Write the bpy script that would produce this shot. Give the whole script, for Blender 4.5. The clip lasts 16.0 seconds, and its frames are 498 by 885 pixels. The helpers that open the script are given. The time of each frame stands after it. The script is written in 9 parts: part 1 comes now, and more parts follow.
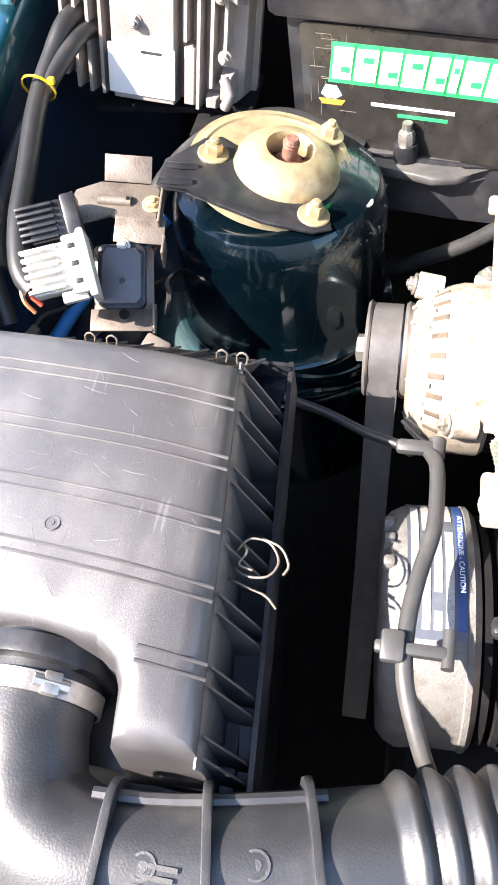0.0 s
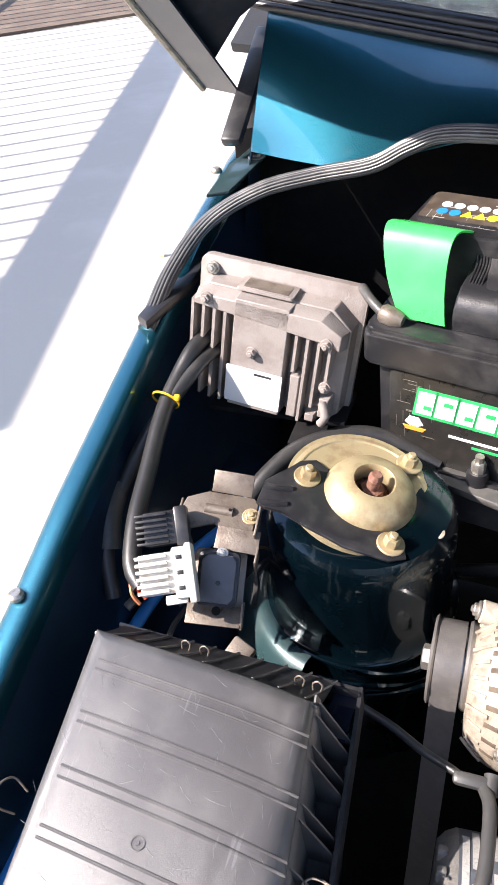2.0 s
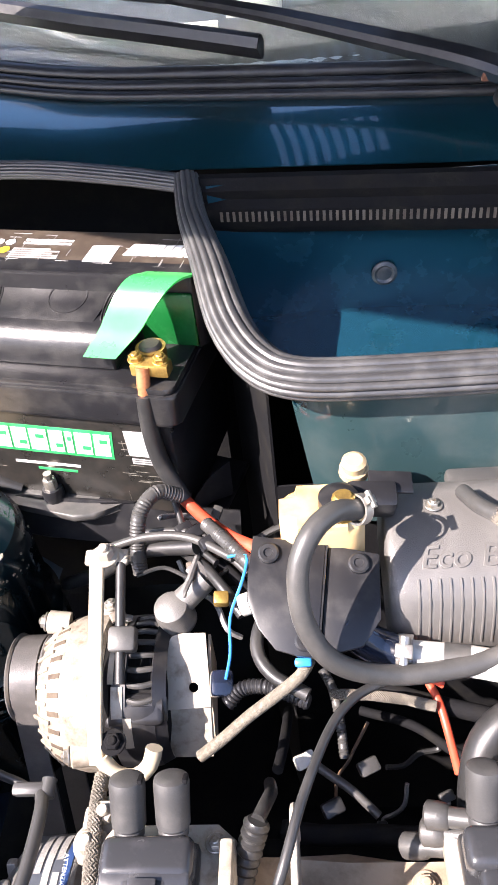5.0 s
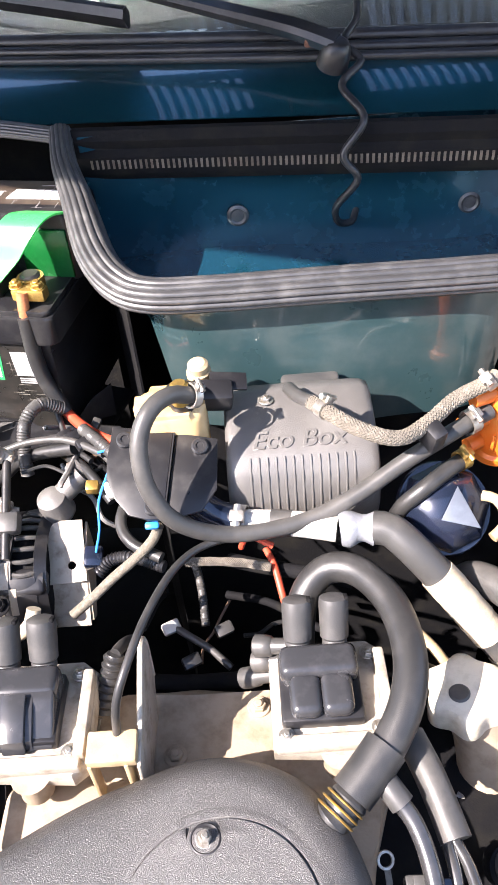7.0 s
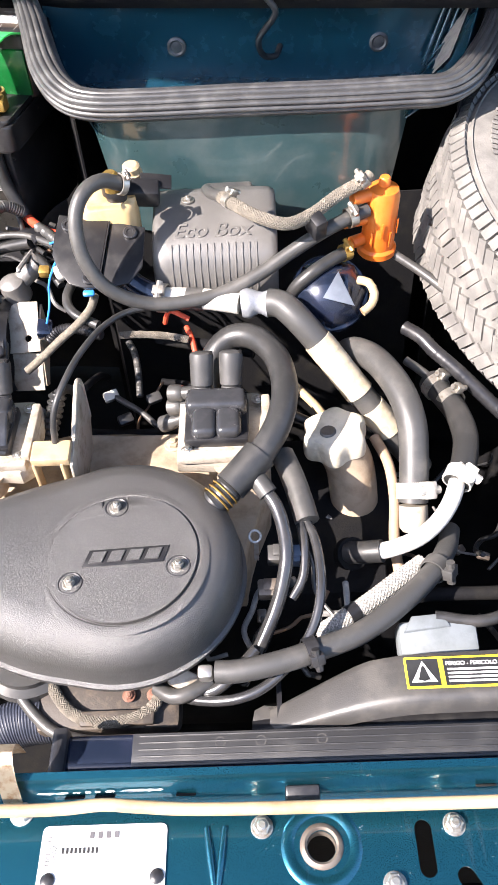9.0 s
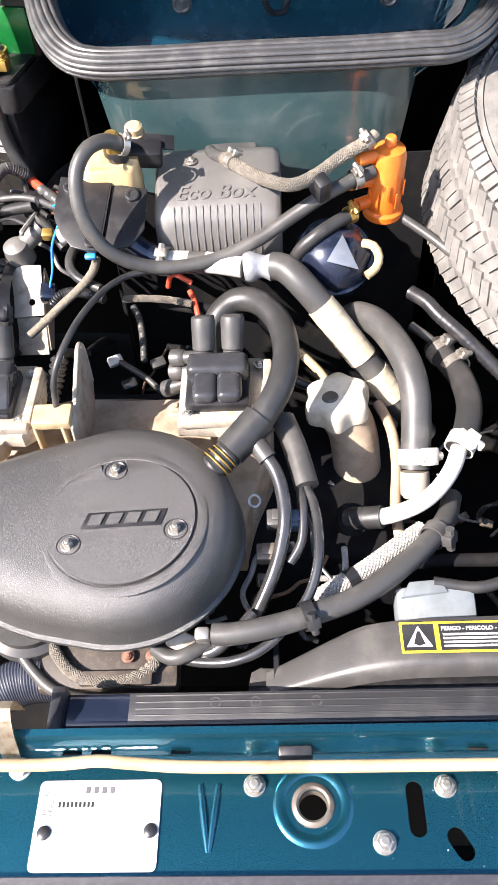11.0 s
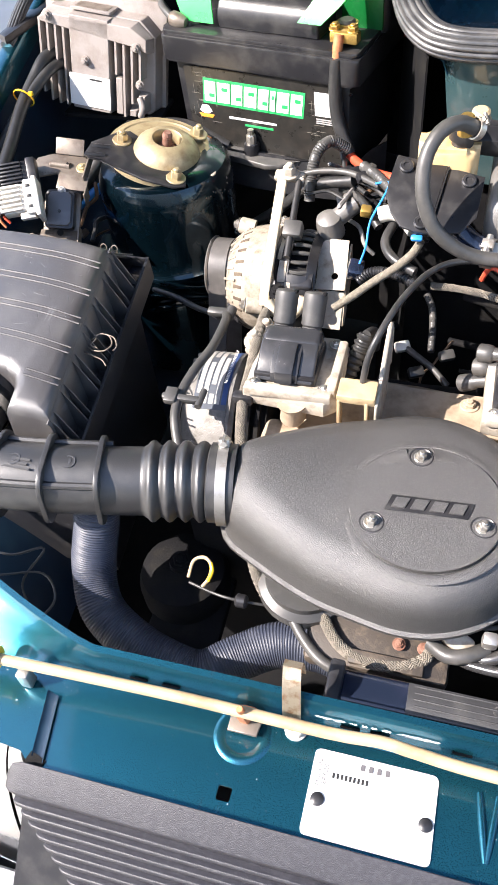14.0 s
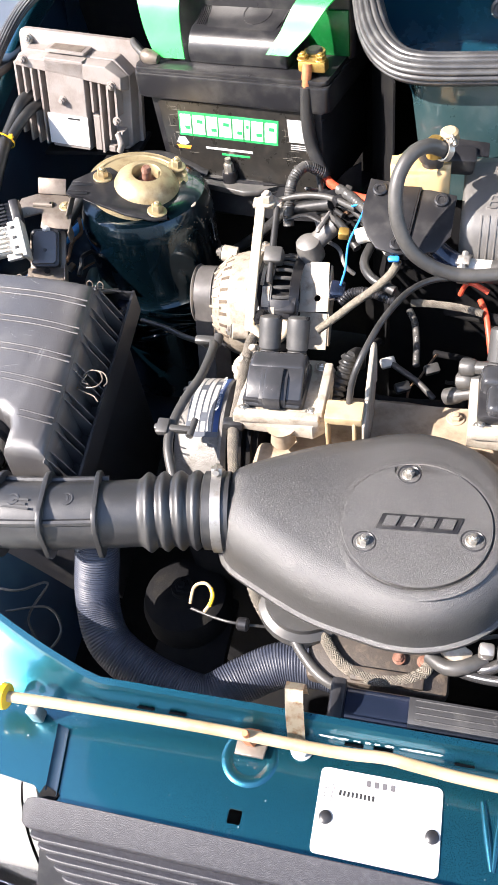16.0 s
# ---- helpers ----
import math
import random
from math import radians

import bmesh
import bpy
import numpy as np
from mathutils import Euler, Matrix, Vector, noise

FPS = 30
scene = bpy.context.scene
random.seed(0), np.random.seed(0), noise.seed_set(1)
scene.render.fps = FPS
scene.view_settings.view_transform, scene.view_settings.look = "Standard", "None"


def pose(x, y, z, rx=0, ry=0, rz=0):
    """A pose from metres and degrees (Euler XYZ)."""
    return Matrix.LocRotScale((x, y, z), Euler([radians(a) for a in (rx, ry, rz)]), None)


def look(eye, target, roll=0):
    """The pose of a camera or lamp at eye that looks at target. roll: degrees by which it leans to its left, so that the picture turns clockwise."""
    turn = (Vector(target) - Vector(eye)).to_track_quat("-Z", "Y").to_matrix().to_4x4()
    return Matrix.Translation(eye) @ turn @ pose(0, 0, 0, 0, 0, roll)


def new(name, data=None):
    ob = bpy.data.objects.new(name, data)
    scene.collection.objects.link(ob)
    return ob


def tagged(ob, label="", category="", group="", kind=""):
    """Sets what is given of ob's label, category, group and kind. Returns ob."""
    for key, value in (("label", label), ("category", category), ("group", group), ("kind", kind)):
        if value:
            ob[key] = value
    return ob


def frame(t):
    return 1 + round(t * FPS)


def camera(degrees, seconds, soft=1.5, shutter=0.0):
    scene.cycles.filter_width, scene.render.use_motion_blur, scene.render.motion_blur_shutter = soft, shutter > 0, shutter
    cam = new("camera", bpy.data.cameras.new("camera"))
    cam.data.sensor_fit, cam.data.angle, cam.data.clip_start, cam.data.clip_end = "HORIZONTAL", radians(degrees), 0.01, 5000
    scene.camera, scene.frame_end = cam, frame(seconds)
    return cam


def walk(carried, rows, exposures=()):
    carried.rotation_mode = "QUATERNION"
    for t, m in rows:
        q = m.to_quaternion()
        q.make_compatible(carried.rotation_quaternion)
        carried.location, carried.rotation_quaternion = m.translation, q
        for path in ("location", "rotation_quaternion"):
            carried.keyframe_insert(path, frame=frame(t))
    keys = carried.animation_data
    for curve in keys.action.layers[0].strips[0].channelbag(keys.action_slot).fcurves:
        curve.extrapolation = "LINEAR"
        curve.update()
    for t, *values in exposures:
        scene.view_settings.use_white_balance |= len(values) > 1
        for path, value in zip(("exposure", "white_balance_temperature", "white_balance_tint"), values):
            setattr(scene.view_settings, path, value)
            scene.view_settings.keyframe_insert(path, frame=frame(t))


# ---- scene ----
cam = camera(35.6, 16.0)
METRES, EYE, TILT, LEAN, TURN = 0.95, 1.17, -53.0, 5.5, 11.0
ROWS = [
    (0.0, 0.0, 0.0, 0.0, 0.0, 0.0, -0.0),
    (0.5, -0.006, -0.0282, 0.0247, 2.02, 2.52, -2.16),
    (1.0, -0.0181, -0.052, 0.0562, 4.11, 6.24, -4.22),
    (1.5, -0.0224, -0.0728, 0.0885, 4.79, 9.65, -5.79),
    (2.0, -0.0147, -0.0827, 0.1034, 4.35, 11.28, -6.13),
    (2.5, 0.0051, -0.0914, 0.1084, 3.9, 12.37, -5.61),
    (3.0, 0.0425, -0.0917, 0.1061, 3.74, 12.65, -3.52),
    (3.5, 0.0944, -0.1023, 0.1055, 1.03, 13.21, -0.35),
    (4.0, 0.1434, -0.1045, 0.1006, -1.64, 13.23, 2.77),
    (4.5, 0.1884, -0.1054, 0.0952, -4.15, 13.12, 5.56),
    (5.0, 0.2152, -0.1096, 0.092, -5.77, 12.93, 7.51),
    (7.5, 0.2624, -0.2526, -0.0587, -9.49, 10.94, 9.36),
    (8.0, 0.2532, -0.2998, -0.1053, -9.77, 9.26, 8.8),
    (8.5, 0.2681, -0.3191, -0.1442, -10.04, 6.87, 8.0),
    (9.0, 0.2999, -0.3453, -0.1714, -9.67, 5.08, 7.71),
    (11.5, 0.317, -0.3446, -0.1787, -7.89, 3.03, 6.51),
    (12.0, 0.2935, -0.3383, -0.1747, -7.06, 3.2, 4.95),
    (12.5, 0.2669, -0.3338, -0.1731, -4.85, 3.37, 2.58),
    (13.0, 0.2362, -0.327, -0.1741, -1.88, 3.22, 0.15),
    (13.5, 0.2064, -0.3281, -0.1771, 0.38, 3.02, -1.96),
    (14.0, 0.1811, -0.3295, -0.1828, 2.13, 2.88, -3.67),
    (14.5, 0.1691, -0.3284, -0.1829, 2.86, 2.73, -4.95),
    (15.0, 0.1693, -0.3321, -0.1821, 3.25, 2.68, -5.36),
    (15.5, 0.1901, -0.3346, -0.1823, 3.43, 2.7, -3.28),
    (16.0, 0.1915, -0.3464, -0.167, 2.51, 3.49, -0.33),
]
EXPOSURES = [(0.0, 2.28, 6500, 14), (1.0, 1.86, 6500, 14), (2.0, 1.52, 6500, 16), (3.5, 1.32, 6500, 19), (5.0, 1.93, 6500, 20), (7.5, 2.03, 6500, 18), (9.0, 1.85, 6500, 16), (11.5, 1.80, 6500, 15), (12.5, 1.69, 6500, 13), (14.5, 1.72, 6500, 14), (16.0, 1.78, 6500, 14)]
walk(cam, [(t, pose(0, 0, EYE, TILT, LEAN, TURN) @ pose(METRES * x, METRES * y, METRES * z, 90 + pitch, roll, yaw)) for t, x, y, z, yaw, pitch, roll in ROWS], EXPOSURES)

# ---- light ----
SUN_TRAVEL = Vector((0.86 * 0.745, 0.51 * 0.745, -0.667)).normalized()
world = bpy.data.worlds.new("sky")
scene.world = world
world.use_nodes = True
wn = world.node_tree.nodes
sky = wn.new("ShaderNodeTexSky")
sky.sky_type = 'NISHITA'
sky.sun_disc = False
sky.sun_elevation = math.asin(-SUN_TRAVEL.z)
sky.sun_rotation = math.atan2(-SUN_TRAVEL.x, -SUN_TRAVEL.y)
world.node_tree.links.new(sky.outputs[0], wn["Background"].inputs[0])
wn["Background"].inputs[1].default_value = 0.15
sun = new("sun", bpy.data.lights.new("sun", 'SUN'))
sun.data.energy = 5.0
sun.data.angle = radians(0.53)
sun.data.color = (1.0, 0.925, 0.84)
sun.matrix_world = look((-6, -4, 8), Vector((-6, -4, 8)) + SUN_TRAVEL)


# ---- materials ----
def material(name, base, rough=0.5, metal=0.0, second=None, mix=0.5, scale=30.0, fine=400.0, bump=0.0, coat=0.0, spec=0.5, rvar=0.12, trans=0.0, ior=1.5, random_tone=0.0):
    """Principled surface with a broad and a fine variation and a little relief."""
    m = bpy.data.materials.new(name)
    m.use_nodes = True
    nt = m.node_tree
    b = nt.nodes["Principled BSDF"]
    tc = nt.nodes.new("ShaderNodeTexCoord")
    n1 = nt.nodes.new("ShaderNodeTexNoise")
    n1.inputs["Scale"].default_value = scale
    n1.inputs["Detail"].default_value = 6
    n1.inputs["Roughness"].default_value = 0.6
    n2 = nt.nodes.new("ShaderNodeTexNoise")
    n2.inputs["Scale"].default_value = fine
    n2.inputs["Detail"].default_value = 3
    for n in (n1, n2):
        nt.links.new(tc.outputs["Object"], n.inputs["Vector"])
    ramp = nt.nodes.new("ShaderNodeValToRGB")
    sec = second or tuple(min(1, c * 1.5 + 0.01) for c in base)
    ramp.color_ramp.elements[0].position = 0.62 - 0.3 * mix
    ramp.color_ramp.elements[1].position = 0.85 - 0.3 * mix
    ramp.color_ramp.elements[0].color = (*base, 1)
    ramp.color_ramp.elements[1].color = (*sec, 1)
    nt.links.new(n1.outputs["Fac"], ramp.inputs["Fac"])
    last = ramp.outputs["Color"]
    if random_tone:
        info = nt.nodes.new("ShaderNodeObjectInfo")
        mr = nt.nodes.new("ShaderNodeMapRange")
        mr.inputs["To Min"].default_value = 1 - random_tone
        mr.inputs["To Max"].default_value = 1 + random_tone
        nt.links.new(info.outputs["Random"], mr.inputs["Value"])
        hsv = nt.nodes.new("ShaderNodeHueSaturation")
        nt.links.new(mr.outputs[0], hsv.inputs["Value"])
        nt.links.new(last, hsv.inputs["Color"])
        last = hsv.outputs["Color"]
    nt.links.new(last, b.inputs["Base Color"])
    rr = nt.nodes.new("ShaderNodeMapRange")
    rr.inputs["To Min"].default_value = max(0.02, rough - rvar)
    rr.inputs["To Max"].default_value = min(1, rough + rvar)
    nt.links.new(n1.outputs["Fac"], rr.inputs["Value"])
    nt.links.new(rr.outputs[0], b.inputs["Roughness"])
    b.inputs["Metallic"].default_value = metal
    b.inputs["Coat Weight"].default_value = coat
    b.inputs["Coat Roughness"].default_value = 0.06
    b.inputs["Specular IOR Level"].default_value = spec
    b.inputs["Transmission Weight"].default_value = trans
    b.inputs["IOR"].default_value = ior
    if bump:
        bp = nt.nodes.new("ShaderNodeBump")
        bp.inputs["Strength"].default_value = bump
        bp.inputs["Distance"].default_value = 0.0008
        nt.links.new(n2.outputs["Fac"], bp.inputs["Height"])
        nt.links.new(bp.outputs[0], b.inputs["Normal"])
    return m


def scratched(m, amount=0.35, scale=90.0, colour=(0.35, 0.35, 0.36)):
    """Adds fine pale scratches to a material."""
    nt = m.node_tree
    b = nt.nodes["Principled BSDF"]
    src = b.inputs["Base Color"].links[0].from_socket
    tc = nt.nodes.new("ShaderNodeTexCoord")
    wv = nt.nodes.new("ShaderNodeTexNoise")
    mp = nt.nodes.new("ShaderNodeMapping")
    mp.inputs["Rotation"].default_value = (0.3, 0.2, 0.9)
    mp.inputs["Scale"].default_value = (1.0, 0.06, 0.3)
    nt.links.new(tc.outputs["Object"], mp.inputs["Vector"])
    nt.links.new(mp.outputs[0], wv.inputs["Vector"])
    wv.inputs["Scale"].default_value = scale * 4
    wv.inputs["Detail"].default_value = 1
    gate = nt.nodes.new("ShaderNodeTexNoise")
    gate.inputs["Scale"].default_value = scale * 0.25
    nt.links.new(tc.outputs["Object"], gate.inputs["Vector"])
    mul = nt.nodes.new("ShaderNodeMath")
    mul.operation = 'MULTIPLY'
    nt.links.new(wv.outputs["Fac"], mul.inputs[0])
    nt.links.new(gate.outputs["Fac"], mul.inputs[1])
    rp = nt.nodes.new("ShaderNodeValToRGB")
    rp.color_ramp.elements[0].position = 0.40
    rp.color_ramp.elements[1].position = 0.46
    nt.links.new(mul.outputs[0], rp.inputs["Fac"])
    sc = nt.nodes.new("ShaderNodeMath")
    sc.operation = 'MULTIPLY'
    sc.inputs[1].default_value = amount
    nt.links.new(rp.outputs["Color"], sc.inputs[0])
    mx = nt.nodes.new("ShaderNodeMix")
    mx.data_type = 'RGBA'
    nt.links.new(sc.outputs[0], mx.inputs["Factor"])
    nt.links.new(src, mx.inputs["A"])
    mx.inputs["B"].default_value = (*colour, 1)
    nt.links.new(mx.outputs["Result"], b.inputs["Base Color"])
    return m


PAINT = scratched(material("teal_metallic_paint", (0.014, 0.120, 0.172), 0.29, 0.88, (0.026, 0.165, 0.215), 0.4, 1400, 1500, 0.14, 1.0), 0.10, 60, (0.25, 0.32, 0.34))
# worn teal car paint, darkened to navy for the tower's unlit faces
TOWER_PAINT = scratched(material("worn_teal_shade_navy", (0.0030, 0.015, 0.025), 0.27, 0.85, (0.005, 0.022, 0.034), 0.5, 14, 900, 0.05, 0.7), 0.10, 50, (0.2, 0.26, 0.28))
DUSTY_PAINT = material("dusty_teal_paint", (0.030, 0.066, 0.072), 0.30, 0.30, (0.062, 0.092, 0.094), 0.5, 22, 700, 0.10, 1.0)
# body colour darkened to carry the shade on surfaces inside the bay
PAINT_IN = material("shade_dark_bay_paint", (0.003, 0.016, 0.037), 0.38, 0.2, (0.007, 0.028, 0.050), 0.5, 20, 700, 0.1, 0.4)
COVER = material("grained_black_plastic", (0.040, 0.038, 0.036), 0.40, 0, (0.104, 0.099, 0.092), 0.45, 1000, 1700, 0.85, spec=0.9, ior=1.60)
BOX = scratched(material("scuffed_black_plastic", (0.042, 0.039, 0.039), 0.46, 0, (0.088, 0.083, 0.079), 0.45, 17, 2400, 0.25, spec=0.9, ior=1.62), 0.15, 120)
DUCT = material("grey_black_duct_rubber", (0.022, 0.022, 0.023), 0.44, 0, (0.044, 0.043, 0.041), 0.5, 40, 900, 0.16, spec=0.8, ior=1.52)
PLASTIC = material("black_plastic", (0.016, 0.016, 0.018), 0.36, 0, (0.035, 0.034, 0.034), 0.5, 60, 700, 0.06)
RUBBER = material("hose_rubber", (0.024, 0.024, 0.024), 0.40, 0, (0.044, 0.042, 0.040), 0.5, 34, 1300, 0.15)
RUBBER_DUSTY = material("dusty_grey_rubber", (0.052, 0.051, 0.049), 0.42, 0, (0.090, 0.085, 0.078), 0.5, 38, 1300, 0.15)
SEAL = material("rubber_seal", (0.040, 0.040, 0.041), 0.38, 0, (0.078, 0.077, 0.075), 0.5, 60, 900, 0.15, spec=0.9)
TYRE = material("dusty_tyre_rubber", (0.125, 0.120, 0.112), 0.75, 0, (0.20, 0.19, 0.175), 0.7, 35, 500, 0.5)
ALU = material("dusty_cast_aluminium", (0.40, 0.355, 0.29), 0.6, 0.15, (0.20, 0.16, 0.115), 0.42, 75, 500, 0.3)
BEIGE = material("dusty_beige_casting", (0.36, 0.285, 0.205), 0.7, 0.0, (0.20, 0.145, 0.095), 0.5, 38, 400, 0.25)
STEEL = material("bare_steel", (0.45, 0.43, 0.40), 0.4, 0.8, (0.28, 0.24, 0.19), 0.4, 120, 800, 0.2)
ZINC = material("pale_zinc_bolt", (0.44, 0.42, 0.38), 0.36, 0.8, (0.26, 0.21, 0.15), 0.45, 240, 900, 0.2)
GOLD = material("gold_passivated_steel", (0.44, 0.36, 0.21), 0.42, 0.5, (0.28, 0.20, 0.11), 0.5, 60, 700, 0.2)
BRONZE = material("tarnished_bracket_steel", (0.19, 0.16, 0.13), 0.48, 0.45, (0.11, 0.085, 0.068), 0.5, 70, 600, 0.35)
RUST = material("rusty_steel", (0.16, 0.07, 0.045), 0.8, 0.1, (0.26, 0.15, 0.11), 0.5, 150, 600, 0.8)
BRASS = material("brass", (0.55, 0.36, 0.10), 0.4, 0.8, (0.35, 0.22, 0.07), 0.5, 150, 600, 0.3)
COPPER = material("copper_sleeve", (0.55, 0.22, 0.10), 0.5, 0.4, (0.4, 0.14, 0.06), 0.5, 150, 600, 0.2)
ECU_M = material("weathered_grey_casting", (0.27, 0.24, 0.22), 0.6, 0.1, (0.20, 0.165, 0.145), 0.5, 35, 600, 0.5)
BATT = material("black_battery_case", (0.014, 0.014, 0.016), 0.32, 0, (0.038, 0.037, 0.036), 0.5, 45, 800, 0.2)
GREEN = material("translucent_green_plastic", (0.05, 0.64, 0.13), 0.3, 0, (0.07, 0.70, 0.16), 0.5, 30, 500, 0.05)
GREEN.node_tree.nodes["Principled BSDF"].inputs["Transmission Weight"].default_value = 0.25
GREEN_INK = material("green_print", (0.02, 0.36, 0.10), 0.45)
WHITE_INK = material("white_print", (0.8, 0.8, 0.78), 0.45)
GREY_INK = material("grey_print", (0.35, 0.34, 0.33), 0.5)
FADED_INK = material("faded_black_print", (0.09, 0.085, 0.09), 0.5)
BLACK_INK = material("black_print", (0.015, 0.015, 0.015), 0.5)
BLUE_INK = material("blue_print", (0.02, 0.055, 0.17), 0.45)
YELLOW_INK = material("yellow_print", (0.8, 0.58, 0.03), 0.45)
ORANGE_INK = material("orange_print", (0.75, 0.25, 0.03), 0.45)
LABEL_DARK = material("dark_circuit_label", (0.02, 0.019, 0.017), 0.3, 0, (0.035, 0.03, 0.026), 0.5, 80, 700, 0.0)
LABEL_BROWN = material("brown_circuit_label", (0.06, 0.045, 0.035), 0.35, 0, (0.10, 0.08, 0.06), 0.5, 80, 700, 0.0)
WHITE_LABEL = material("white_label", (0.64, 0.64, 0.63), 0.5, 0, (0.66, 0.64, 0.6), 0.4, 60, 500, 0.05)
WHITE_P = material("off_white_plastic", (0.58, 0.56, 0.51), 0.5, 0, (0.40, 0.36, 0.30), 0.45, 90, 700, 0.2)
TANK_P = material("yellowed_translucent_plastic", (0.62, 0.44, 0.22), 0.35, 0, (0.64, 0.33, 0.08), 0.5, 25, 500, 0.1)
ORANGE = material("orange_plastic_filter", (0.72, 0.15, 0.015), 0.35, 0, (0.72, 0.22, 0.04), 0.5, 30, 500, 0.15)
YELLOW_P = material("yellow_plastic", (0.85, 0.52, 0.02), 0.4, 0, (0.8, 0.45, 0.03), 0.5, 40, 500, 0.1)
CREAM = material("cream_painted_rod", (0.44, 0.33, 0.19), 0.45, 0, (0.27, 0.17, 0.09), 0.45, 28, 600, 0.2)
TAPE = material("cream_wrapping_tape", (0.50, 0.43, 0.31), 0.7, 0, (0.38, 0.31, 0.21), 0.5, 90, 700, 0.4)
BRAID = material("grey_braided_sleeve", (0.13, 0.115, 0.092), 0.8, 0, (0.23, 0.20, 0.16), 0.5, 120, 900, 1.0)
BLUE_P = material("blue_plastic", (0.02, 0.20, 0.55), 0.4, 0, (0.03, 0.26, 0.62), 0.5, 60, 500, 0.1)
GLOSS_PIPE = material("shiny_black_pipe", (0.030, 0.030, 0.031), 0.22, 0, (0.052, 0.050, 0.048), 0.5, 40, 900, 0.05, spec=0.9)
PALE_BRAID = material("pale_silver_braid", (0.30, 0.29, 0.27), 0.6, 0.1, (0.40, 0.385, 0.36), 0.5, 120, 900, 0.5)
PALE_TAPE_BRAID = material("yellowed_braid", (0.12, 0.105, 0.080), 0.8, 0, (0.22, 0.195, 0.15), 0.5, 260, 900, 0.8)
NAVY = material("navy_black_metal", (0.012, 0.018, 0.035), 0.22, 0.3, (0.02, 0.025, 0.05), 0.5, 30, 500, 0.05, 0.6)
NAVY_HOSE = material("navy_corrugated_hose", (0.03, 0.036, 0.055), 0.5, 0, (0.06, 0.066, 0.085), 0.5, 45, 700, 0.2)
RED_P = material("red_cable", (0.50, 0.065, 0.03), 0.45)
PLENUM = material("dusty_plenum_paint", (0.006, 0.055, 0.092), 0.26, 0.35, (0.009, 0.066, 0.104), 0.40, 40, 900, 0.12, 1.0)
BELT = material("polished_belt_back", (0.085, 0.080, 0.076), 0.36, 0, (0.12, 0.11, 0.105), 0.5, 60, 900, 0.2)
CREAM_P = material("dusty_cream_plastic", (0.62, 0.57, 0.46), 0.6, 0, (0.46, 0.41, 0.31), 0.5, 60, 700, 0.4)
# near black; also stands in for deep shade in gaps and holes
DARK = material("dark_metal_and_gap_shade", (0.007, 0.007, 0.008), 0.85, 0.0, (0.015, 0.014, 0.012), 0.45, 40, 400, 0.4, spec=0.15)
GRILLE_M = material("grained_dark_grille_plastic", (0.015, 0.015, 0.020), 0.48, 0, (0.030, 0.030, 0.037), 0.5, 300, 1300, 0.4, spec=0.6)
MIRROR_M = material("headlamp_reflector", (0.72, 0.72, 0.70), 0.42, 0.35)
CONCRETE = material("pale_concrete", (0.44, 0.40, 0.345), 0.85, 0, (0.54, 0.50, 0.44), 0.5, 1.3, 60, 0.5)
SHADOW_GROUND = material("shadow_brown_ground", (0.10, 0.07, 0.05), 0.95, 0, (0.16, 0.12, 0.085), 0.5, 3, 60, 0.8)
LEAF_M = material("dry_leaf", (0.45, 0.40, 0.18), 0.7)
WALL_M = material("cream_render", (0.62, 0.58, 0.50), 0.85, 0, (0.52, 0.48, 0.41), 0.5, 2, 60, 0.4)
GLASS = material("windscreen_glass", (0.75, 0.82, 0.80), 0.02, 0, (0.75, 0.82, 0.80), 0.5, 5, 50, 0, 0, 0.5, 0.0, 1.0, 1.32)
LAMP_GLASS = material("headlamp_glass", (0.92, 0.92, 0.9), 0.05, 0, (0.92, 0.92, 0.9), 0.5, 5, 50, 0, 0, 0.5, 0.03, 1.0, 1.45)
INTERIOR = material("dark_dashboard", (0.010, 0.011, 0.013), 0.7, 0, (0.018, 0.018, 0.02), 0.5, 30, 400, 0.4)


# ---- building helpers ----
def thing(name, at, label, category, group="", kind=""):
    ob = new(name)
    ob.location = at
    ob.empty_display_size = 0.02
    return tagged(ob, label, category, group, kind)


def part(name, bm, mat, parent=None, label="", smooth=True, angle=38, bevel=0.0):
    """Links a bmesh, built in world places, as one mesh under a thing or a part."""
    me = bpy.data.meshes.new(name)
    bmesh.ops.recalc_face_normals(bm, faces=bm.faces)
    bm.to_mesh(me)
    bm.free()
    me.materials.append(mat)
    if smooth:
        me.polygons.foreach_set("use_smooth", [True] * len(me.polygons))
        me.set_sharp_from_angle(angle=radians(angle))
    ob = new(name, me)
    if parent is not None:
        ob.parent = parent
        if parent.type == 'EMPTY':
            ob.matrix_parent_inverse = Matrix.Translation(parent.location).inverted()
    if bevel:
        md = ob.modifiers.new("edge", 'BEVEL')
        md.width, md.segments, md.limit_method = bevel, 2, 'ANGLE'
    if label:
        ob["label"] = label
    return ob


def frame_at(p, z, x=(1, 0, 0.013)):
    """A matrix at p whose z axis runs along z, with its x axis near x."""
    z = Vector(z).normalized()
    x = Vector(x)
    y = z.cross(x)
    if y.length < 1e-5:
        y = z.cross(Vector((0, 1, 0.1)))
    y.normalize()
    x = y.cross(z)
    m = Matrix((x, y, z)).transposed().to_4x4()
    m.translation = Vector(p)
    return m


